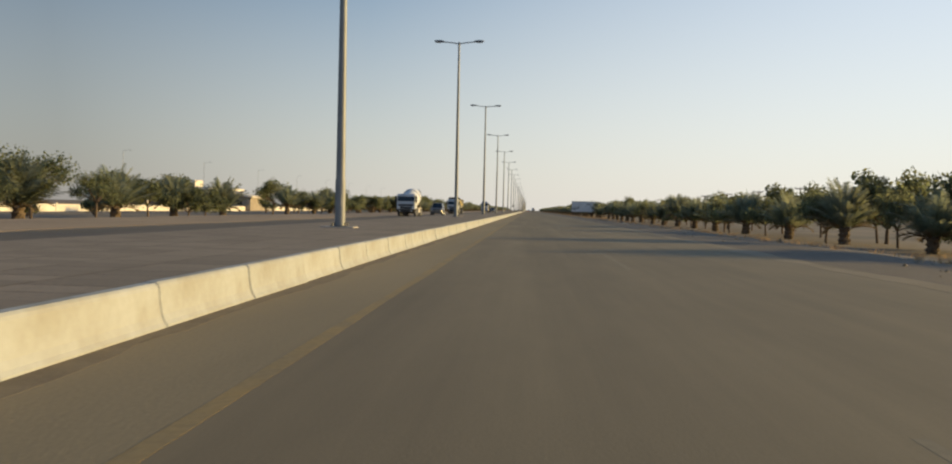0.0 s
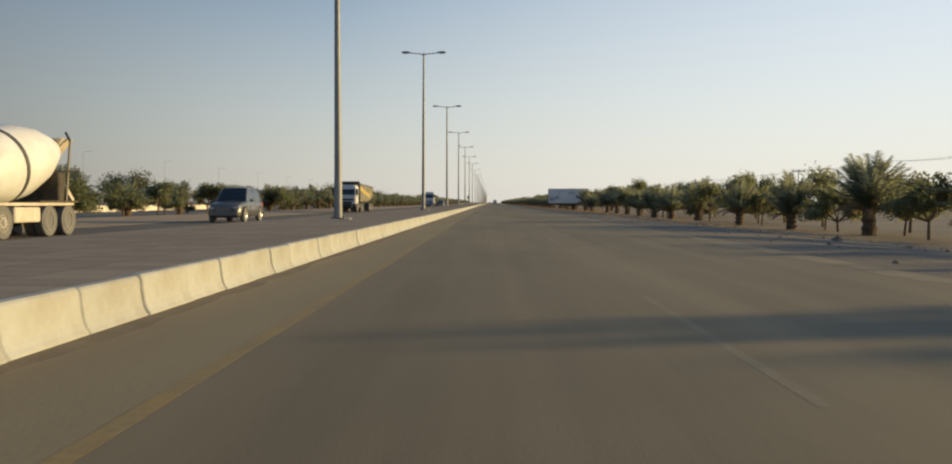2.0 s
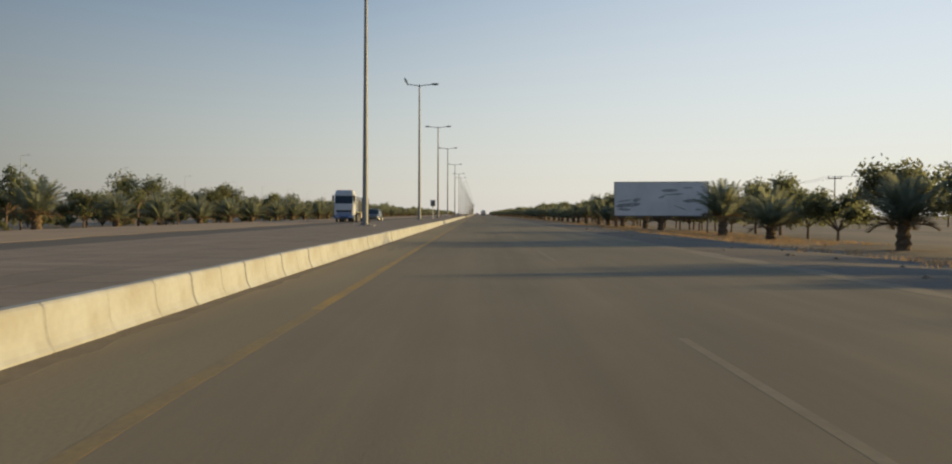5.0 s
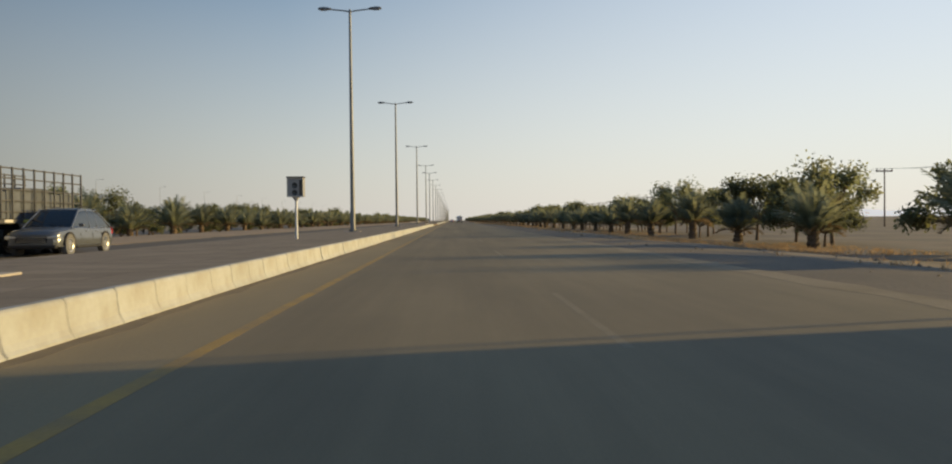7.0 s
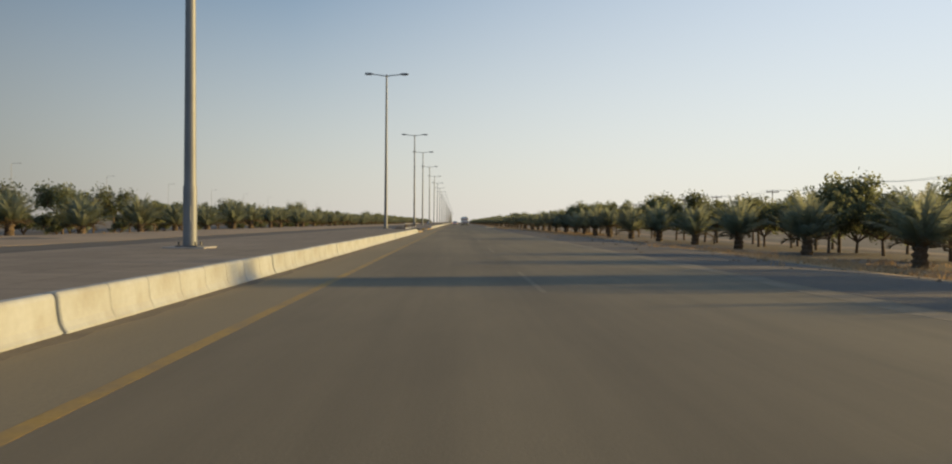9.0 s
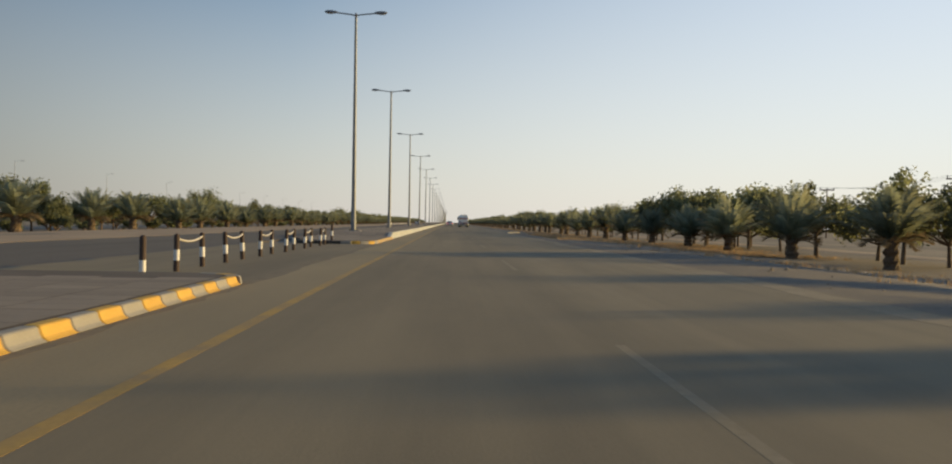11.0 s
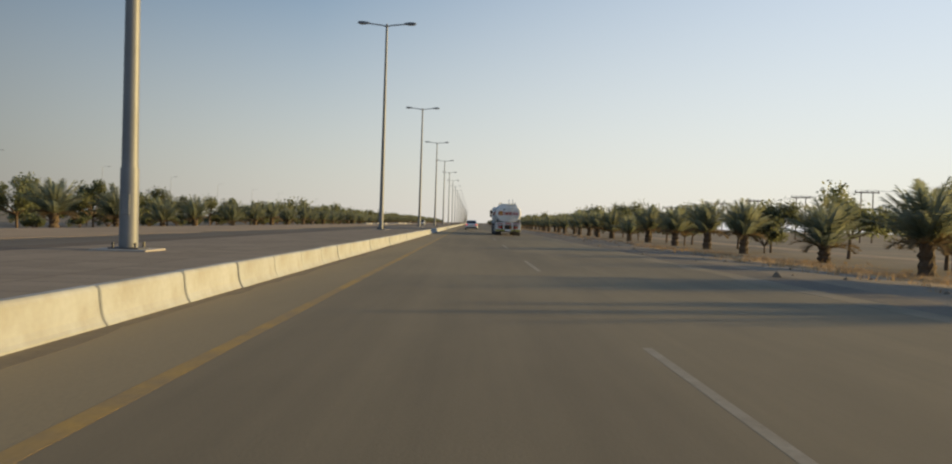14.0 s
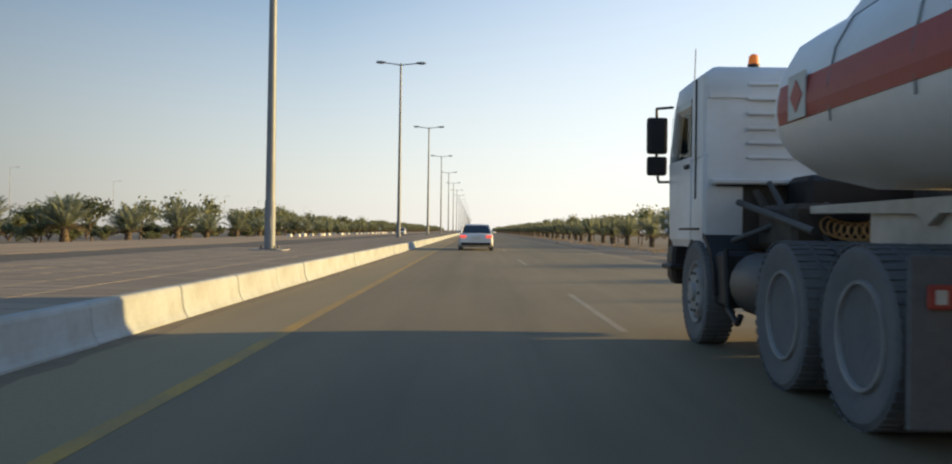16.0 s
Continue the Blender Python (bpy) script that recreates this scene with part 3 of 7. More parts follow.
def leafy(seed, hgt=6.0, leaves=56, wide=1.0, low=0.27, size=1.0, name="leafy_tree"):
    """A broad-leaved tree: tapered trunk, limbs, clumps of leaves with gaps."""
    rnd = random.Random(seed)
    ob = thing(name, "leafy green roadside tree with thin trunk and open crown" if name == "leafy_tree" else "low dusty green bush beside the road", "tree" if name == "leafy_tree" else "bush", group="leafy trees along the road" if name == "leafy_tree" else "roadside bushes")
    bm = bmesh.new()
    fork = hgt * rnd.uniform(low - 0.04, low + 0.04)
    lean = Vector((rnd.uniform(-0.12, 0.12), rnd.uniform(-0.12, 0.12), 1))
    rod(bm, (0, 0, -0.2), lean * fork * 0.5, 0.13, 0.11, 8)
    rod(bm, lean * fork * 0.5, lean * fork, 0.11, 0.09, 8)
    tips = []
    for i in range(8):
        az = i * 2.4 + rnd.uniform(-0.4, 0.4)
        el = rnd.uniform(0.25, 1.35)
        a = lean * fork
        d = Vector((math.cos(az) * math.cos(el), math.sin(az) * math.cos(el), math.sin(el)))
        b = a + d * hgt * rnd.uniform(0.18, 0.33)
        rod(bm, a, b, 0.07, 0.045, 6)
        for j in range(3):
            d2 = (d + Vector((rnd.uniform(-0.8, 0.8), rnd.uniform(-0.8, 0.8), rnd.uniform(-0.25, 0.8)))).normalized()
            c = b + d2 * hgt * rnd.uniform(0.13, 0.30)
            c.z = min(c.z, hgt * 0.97)
            rod(bm, b, c, 0.04, 0.012, 5)
            tips += [c, b * 0.4 + c * 0.6]
    part("trunk", bm, BARK, ob, "thin brown forking trunk", smooth=50)
    bm = bmesh.new()
    for c in tips:
        c = Vector((c.x * wide, c.y * wide, c.z))
        rad = rnd.uniform(0.55, 1.05) * hgt / 6
        for k in range(leaves):
            v = Vector((rnd.gauss(0, 1), rnd.gauss(0, 1), rnd.gauss(0, 0.75)))
            q = c + v.normalized() * rad * rnd.random() ** 0.45
            s = rnd.uniform(0.09, 0.18) * size
            n1 = Vector((rnd.gauss(0, 1), rnd.gauss(0, 1), rnd.gauss(0, 1))).normalized()
            n2 = Matrix.Rotation(rnd.uniform(0, 6.28), 3, n1) @ n1.orthogonal().normalized()
            n3 = n1.cross(n2)
            bm.faces.new([bm.verts.new(p) for p in (q - n2 * s, q - n3 * s * 0.5, q + n2 * s, q + n3 * s * 0.5)])
    part("crown", bm, LEAF, ob)
    return ob


def plant(kinds, far_kinds, spots, seed, x, jx, sizes, jy=0.5, clear=()):
    """A row of trees; clear: stretches left bare."""
    rnd = random.Random(seed)
    spots = [y for y in spots if not any(a < y < b for a, b in clear)]
    for i, y in enumerate(spots):
        pool = kinds if y < 830 else far_kinds
        k = pool[rnd.randrange(len(pool))]
        px = x + rnd.uniform(-jx, jx)
        m = at(px, y + rnd.uniform(-jy, jy), ground_height(px) - 0.08, rnd.uniform(0, 360))
        s = rnd.uniform(*sizes)
        scale = (s, s, s * rnd.uniform(0.92, 1.08))
        if y > 1000:
            DISTANT.append((k, m @ Matrix.Diagonal((*scale, 1))))
        else:
            copy_thing(k, m).scale = scale


DISTANT = []


def distant_trees():
    """The trees that dwindle into the distance, too small to pick apart, joined by material."""
    groups = {}
    for tree, m in DISTANT:
        for ob in tree.children:
            verts, faces = groups.setdefault(ob.data.materials[0], ([], []))
            co = np.empty(3 * len(ob.data.vertices))
            ob.data.vertices.foreach_get("co", co)
            base = len(verts)
            mm = np.array(m)
            verts += (co.reshape(-1, 3) @ mm[:3, :3].T + mm[:3, 3]).tolist()
            faces += [[base + i for i in f.vertices] for f in ob.data.polygons]
    grove = thing("distant_trees", "rows of palms and leafy trees dwindling into the distance", "trees", kind="stuff")
    for mat, (verts, faces) in groups.items():
        me = bpy.data.meshes.new("foliage")
        me.from_pydata(verts, [], faces)
        me.materials.append(mat)
        ob = new("trunks" if "bark" in mat.name else "foliage", me)
        ob.parent = grove
        tagged(ob, kind="stuff")


PALMS_R = [42.0, 57.0, 73.0, 86.0, 103.5, 118.0, 133.0, 148.0, 163.0, 178.0, 195.0, 210.0, 223.5, 237.0, 252.0, 267.0, 282.0, 303.0, 318.0, 347.0, 362.0, 380.0, 396.0, 411.5, 428.0, 442.0, 457.0, 472.0, 487.0, 502.0, 517.5, 533.0,
           548.0, 563.0, 577.5, 593.0, 608.0, 623.5, 639.0, 653.5, 668.0, 683.5, 699.5, 715.0, 730.0, 745.0] + [760 + 15.2 * i for i in range(75)]
PALMS_L = [15.2 * i + 19.5 for i in range(120)]
palms = [palm(s, d) for s, d in ((1, 5), (2, 8), (3, 4), (4, 6))]
palms_far = [palm(s, 4, 34, (0.0, 0.5), 0.07) for s in (5, 6)]
leafies = [leafy(11, 6.3, 100, 1.0, 0.26), leafy(12, 6.8, 64, 0.95, 0.32), leafy(13, 5.4, 110, 1.15, 0.21), leafy(14, 6.0, 90, 1.0, 0.26)]
full = [leafy(19, 5.6, 120, 1.1, 0.15), leafy(20, 6.1, 110, 1.05, 0.17)]
leafies_far = [leafy(15, 6.0, 18, 1.0, 0.25, 1.8), leafy(16, 6.5, 16, 1.05, 0.25, 1.8)]
bushes = [leafy(17, 4.2, 34, 1.25, 0.10, 1.25, "bush"), leafy(18, 3.6, 34, 1.35, 0.08, 1.25, "bush")]
for k, (ob, x, y) in enumerate(zip(palms + palms_far, (25, 25, -39.5, -39.5, 25, -39.5), (27.0, 12.0, 4.5, -10.0, -20, -26))):
    ob.matrix_basis = at(x, y, ground_height(x) - 0.08, 40 * k)
for k, (ob, x, y) in enumerate(zip(leafies + full + leafies_far + bushes, (31, 31, -46, -46, -46, -46, 31, -46, 37, -53), (20.0, 34.0, 12.0, 27.0, 3, -5, -10, -14, -10, -12))):
    ob.matrix_basis = at(x, y, ground_height(x) - 0.08, 70 * k)
plant(palms, palms_far, PALMS_R, 21, 25.0, 0.5, (1.16, 1.40))
plant(palms, palms_far, [y for y in PALMS_L if y < 735], 22, -39.5, 0.6, (1.20, 1.48), clear=[(111, 130)])
plant(palms, palms_far, [y for y in PALMS_L if y > 735], 29, -39.5, 0.6, (1.06, 1.32))
plant(leafies, leafies_far, [y + 7.5 for y in PALMS_R if y < 250], 41, 31.0, 0.9, (0.90, 1.14))
MOVED = {267.0: 270.2, 593.0: 604.6, 608.0: 610.3, 623.5: 628.0}      # trees shifted along the row so their shadows fall where wanted
plant(leafies, leafies_far, [MOVED.get(y, y + 7.5) for y in PALMS_R if y > 250 and not 318 < y + 7.5 < 336], 23, 30.0, 0.9, (1.04, 1.32))
plant(full, full, [446.0 + 6.4 * i for i in range(9)], 42, 31.0, 1.0, (0.98, 1.12), 1.5)
plant(full + leafies, leafies_far, [y + 3.9 for y in PALMS_R[19::2]], 40, 28.0, 1.0, (0.76, 0.98), 1.0)
plant(leafies, leafies_far, [205 + 9.3 * i for i in range(5)] + [425 + 10.4 * i for i in range(9)], 33, 34.5, 1.5, (0.92, 1.12), 2)
plant(leafies, leafies_far, [338.0, 345.0, 352.0, 366.0], 34, 31.5, 1.0, (0.9, 1.08), 1)
plant(leafies, leafies_far, [564.0, 581.0, 592.5, 599.0], 36, 32.0, 1.0, (0.95, 1.2), 1)
plant(full + leafies, leafies_far, [y + 7.6 for y in PALMS_L if y < 280], 24, -43.5, 1.2, (0.92, 1.22), clear=[(113, 145)])
plant(full + leafies, leafies_far, [y + 7.6 for y in PALMS_L if 280 < y < 725], 24, -46.0, 1.2, (1.05, 1.42))
plant(full + leafies, leafies_far, [y + 7.6 for y in PALMS_L if y > 725], 30, -46.0, 1.2, (1.0, 1.3))
plant(full, leafies_far, [5 + 15.2 * i for i in range(17, 34)], 31, -48.5, 1.0, (0.85, 1.2), 2)
plant(full, leafies_far, [527 + 13.0 * i for i in range(14)], 35, -48.5, 1.0, (1.0, 1.3), 3)
plant(bushes, bushes, [9 + 10.5 * i for i in range(25, 100)], 32, -43.2, 1.2, (0.5, 0.85), 3)
# a looser, older planting fills the gaps along the first stretch and far off
plant(leafies, leafies_far, [34 + 8.2 * i for i in range(27)], 25, 26.5, 2.0, (0.66, 0.92), 2.5)
plant(leafies, leafies_far, [40 + 9.0 * i for i in range(8)] + [155 + 11.0 * i for i in range(9)], 26, -38.5, 1.5, (0.72, 1.0), 3)
plant(bushes, bushes, [30 + 19.0 * i for i in range(12)], 27, -53.5, 2.5, (0.7, 1.1), 3, clear=[(120, 170)])
plant(bushes, bushes, [258 + 9.5 * i for i in range(126)], 37, -53.5, 2.5, (0.8, 1.25), 3)
# thick trees beside the billboard, enlarged so their shade spans the whole carriageway
plant(full, full, [321.5, 325.3, 329.0], 38, 32.0, 0.6, (1.30, 1.40), 0.3)
# extra trees, added and made over-tall to lay shadow bands across the road
plant(full, full, [274.4, 282.4, 593.0], 43, 32.0, 0.4, (1.45, 1.55), 0.3)
plant(full[:1], full, [604.6, 609.4, 626.8], 44, 31.0, 0.4, (1.55, 1.62), 0.2)
plant(full[:1], full, [33.0, 61.2, 77.6, 104.6, 138.8], 45, 31.0, 0.4, (1.45, 1.55), 0.2)
# fuller trees added between the palms, placed so long shadows streak the carriageway
plant(full, full, [300.6, 346.6, 350.6, 390.6, 394.6, 513.1, 516.6, 524.6, 552.1, 588.1, 634.1], 39, 29.5, 0.6, (1.06, 1.18), 0.3)
distant_trees()


# ---- vehicles ----
PAINT_WHITE = material("white_paint", (0.69, 0.71, 0.73), 0.42, vary=0.06, fine=9, broad=1.1, bump=0.02, tint=(0.57, 0.57, 0.56))
PAINT_TANK = material("tank_paint", (0.79, 0.79, 0.78), 0.38, vary=0.06, fine=7, broad=0.8, bump=0.02, tint=(0.70, 0.69, 0.66))
PAINT_DUSTY = material("dusty_white_paint", (0.58, 0.54, 0.47), 0.65, vary=0.15, fine=8, broad=1.5, bump=0.05, tint=(0.42, 0.36, 0.28))
PAINT_TRUCK = material("worn_white_paint", (0.50, 0.53, 0.58), 0.5, vary=0.10, fine=9, broad=1.6, bump=0.03, tint=(0.41, 0.41, 0.41))
SKIP = material("olive_grey_steel", (0.24, 0.225, 0.17), 0.7, vary=0.2, fine=9, broad=1.5, bump=0.08, tint=(0.15, 0.14, 0.11))
BALE_GREY = material("grey_sheeting", (0.17, 0.185, 0.215), 0.85, vary=0.15, fine=8, broad=1.5, bump=0.2, tint=(0.12, 0.13, 0.15))
SKIP_BLUE = material("blue_grey_sheeting", (0.105, 0.12, 0.15), 0.85, vary=0.2, fine=8, broad=1.5, bump=0.2, tint=(0.075, 0.085, 0.10))
PAINT_GREY = material("blue_grey_paint", (0.16, 0.175, 0.20), 0.26, 0.5, vary=0.06, fine=9, broad=1.5, bump=0)
PAINT_BRONZE = material("dark_silver_paint", (0.15, 0.15, 0.15), 0.28, 0.5, vary=0.08, fine=9, broad=1.5, bump=0)
PAINT_BLUE = material("faded_blue_paint", (0.12, 0.19, 0.36), 0.5, vary=0.12, fine=9, broad=1.5, bump=0.02)
PAINT_YELLOW = material("faded_yellow_paint", (0.55, 0.42, 0.12), 0.6, vary=0.15, fine=9, broad=1.5, bump=0.03)
RED = material("red_paint", (0.42, 0.075, 0.055), 0.5, vary=0.12, fine=9, broad=1.5, bump=0.01)
RED_LIGHT = material("red_lamp_glass", (0.45, 0.03, 0.02), 0.2, vary=0.1, bump=0)
AMBER = emitter("amber_beacon", (0.70, 0.17, 0.02), 0.22)
BRAKE = emitter("lit_tail_lamp", (0.9, 0.10, 0.06), 0.7)
ORANGE = material("orange_paint", (0.55, 0.24, 0.05), 0.6, vary=0.15, fine=9, broad=2, bump=0.02)
BLACK = material("black_plastic", (0.022, 0.022, 0.024), 0.6, vary=0.2, fine=15, broad=2, bump=0.05)
RUBBER = material("dusty_rubber", (0.135, 0.138, 0.145), 0.85, vary=0.2, fine=20, broad=3, bump=0.2, tint=(0.165, 0.163, 0.16))
RIM = material("dusty_steel_rim", (0.36, 0.355, 0.345), 0.7, 0.1, vary=0.25, fine=15, broad=4, bump=0.05, tint=(0.24, 0.23, 0.215))
ALLOY = material("alloy_rim", (0.50, 0.50, 0.50), 0.35, 0.8, vary=0.08, bump=0)
GLASS = material("tinted_glass", (0.018, 0.022, 0.026), 0.08, 0, vary=0.05, bump=0, spec=0.6)
CLEAR = bpy.data.materials.new("clear_glass")
CLEAR.use_nodes = True
cb = CLEAR.node_tree.nodes["Principled BSDF"]
cb.inputs["Base Color"].default_value = (0.80, 0.84, 0.85, 1)
cb.inputs["Transmission Weight"].default_value, cb.inputs["Roughness"].default_value, cb.inputs["IOR"].default_value = 1.0, 0.0, 1.05
CHASSIS = material("chassis_grime", (0.045, 0.042, 0.038), 0.8, vary=0.3, fine=15, broad=3, bump=0.15, tint=(0.09, 0.075, 0.06))
CHROME = material("bright_steel", (0.62, 0.62, 0.60), 0.28, 0.9, vary=0.05, bump=0)
CHEVRON_Y = material("reflective_yellow", (0.62, 0.58, 0.05), 0.4, vary=0.08, bump=0)
LAMP_CLEAR = material("clear_lamp_glass", (0.66, 0.66, 0.64), 0.12, 0.3, vary=0.05, bump=0)
COIL = material("orange_hose", (0.62, 0.34, 0.13), 0.5, vary=0.1, bump=0)
SIGN_BLANK = material("plate_blank", (0.60, 0.58, 0.52), 0.5, vary=0.06, bump=0)
WHEELS = {}


def wheel(parent, x, y, r, w, side, rim=None, dual=False, truck=True):
    """One wheel; side -1: its outer face looks to -x."""
    rim = rim or RIM
    key = (r, w, rim.name, dual, truck)
    if key not in WHEELS:
        bm = bmesh.new()
        def tyre(off):
            h = w / 2
            spin(bm, [(0.60 * r, off - h * 0.72), (0.78 * r, off - h * 0.98), (0.93 * r, off - h), (0.985 * r, off - h * 0.86), (r, off - h * 0.55), (r, off + h * 0.55), (0.985 * r, off + h * 0.86), (0.93 * r, off + h), (0.78 * r, off + h * 0.98), (0.60 * r, off + h * 0.72)], 36)
        tyre(0)
        if dual:
            tyre(-w - 0.06)
        for k in range(46 if truck else 0):     # tread lugs
            turn = Matrix.Rotation(2 * math.pi * k / 46, 4, "X")
            for off in ((0, -w - 0.06) if dual else (0,)):
                for side_x in (-0.27, 0.27):
                    box(bm, off + side_x * w, 0, r, w * 0.44, 0.045, 0.012, m=turn)
        t = part("tyre", bm, RUBBER, parent, smooth=35)
        bm = bmesh.new()
        h = w / 2
        if truck:
            prof = [(0.62 * r, h * 0.72), (0.60 * r, h * 0.92), (0.565 * r, h * 0.90), (0.535 * r, h * 0.20), (0.50 * r, -h * 0.30), (0.30 * r, -h * 0.38), (0.26 * r, -h * 0.05), (0.225 * r, h * 0.45), (0.16 * r, h * 0.52), (0.15 * r, h * 0.60), (0.05 * r, h * 0.62)]
            if not dual:
                prof = [(0.62 * r, h * 0.72), (0.60 * r, h * 0.92), (0.56 * r, h * 0.86), (0.52 * r, h * 0.55), (0.44 * r, h * 0.95), (0.33 * r, h * 1.02), (0.20 * r, h * 1.0), (0.17 * r, h * 1.25), (0.05 * r, h * 1.28)]
        else:
            prof = [(0.66 * r, h * 0.7), (0.64 * r, h * 0.9), (0.58 * r, h * 0.75), (0.5 * r, h * 0.6), (0.2 * r, h * 0.8), (0.05 * r, h * 0.82)]
        spin(bm, [(0.62 * r, -h * 0.6)] + prof, 36)
        d = part("rim", bm, rim, t, smooth=30)
        bm = bmesh.new()
        n = 10 if truck else 5
        for k in range(n):
            a = 2 * math.pi * k / n
            rr = 0.38 * r
            if truck:
                rod(bm, (h * (-0.40 if dual else 0.95), rr * math.cos(a), rr * math.sin(a)), (h * (-0.10 if dual else 1.10), rr * math.cos(a), rr * math.sin(a)), 0.022, 0.018, 6)
            else:
                box(bm, h * 0.72, 0, 0, 0.02, 0.05, 0.9 * r, 0.005, m=Matrix.Rotation(a, 4, "X"))
        part("wheel_nuts" if truck else "spokes", bm, STEEL_DARK if truck else rim, t)
        WHEELS[key] = t
        src = t
    else:
        src = None
    m = at(x, y, r, 0 if side > 0 else 180)
    if src:
        src.matrix_basis = m
        return src
    c = copy_thing(WHEELS[key], m)
    c.parent = parent
    return c


def chevron(parent, x, y, z, w, h, normal, n=7):
    """A black board with yellow arrow heads. normal: 'back' or 'left'."""
    bm = bmesh.new()
    if normal == "back":
        box(bm, x, y, z, w, 0.02, h, 0.004)
    else:
        box(bm, x, y, z, 0.02, w, h, 0.004)
    board = part("marker_board", bm, BLACK, parent, "black and yellow arrow marker board")
    step = w / n
    for k in range(n):
        bm = bmesh.new()
        c = (k + 0.5) * step - w / 2
        dirn = -1 if c < -0.02 else (1 if c > 0.02 else 0)
        t = step * 0.25
        def place(a, b):
            return (x + a, y - 0.014, z + b) if normal == "back" else (x - 0.014, y - a, z + b)
        hh = h * 0.42
        if dirn == 0:
            pts = [(c - t * 1.4, 0), (c, hh * 0.8), (c + t * 1.4, 0), (c, -hh * 0.8)]
            bm.faces.new([bm.verts.new(place(a, b)) for a, b in pts])
            part("arrow_head", bm, CHEVRON_Y, board)
            continue
        s = step * 0.4 * dirn
        for up in (1, -1):
            pts = [(c + s, 0), (c + s - 2 * t, 0), (c - s - 2 * t + 0, up * hh), (c - s, up * hh)]
            bm.faces.new([bm.verts.new(place(a, b)) for a, b in pts])
        part("arrow_head", bm, CHEVRON_Y, board)


def plan_ring(h, yb, yf, z, r=0.20, back=0.04):
    """Outline of a cab seen from above: rounded towards the front."""
    pts = [(-h + back, yb, z), (h - back, yb, z), (h, yb + back, z)]
    for k in range(6):
        a = math.pi / 2 * k / 5
        pts.append((h - r + r * math.cos(a), yf - r * 0.8 + r * 0.8 * math.sin(a), z))
    pts.append((0, yf + 0.03, z))
    return pts + [(-x, y, z) for x, y, z in reversed(pts[3:9])] + [(-h, yb + back, z)]


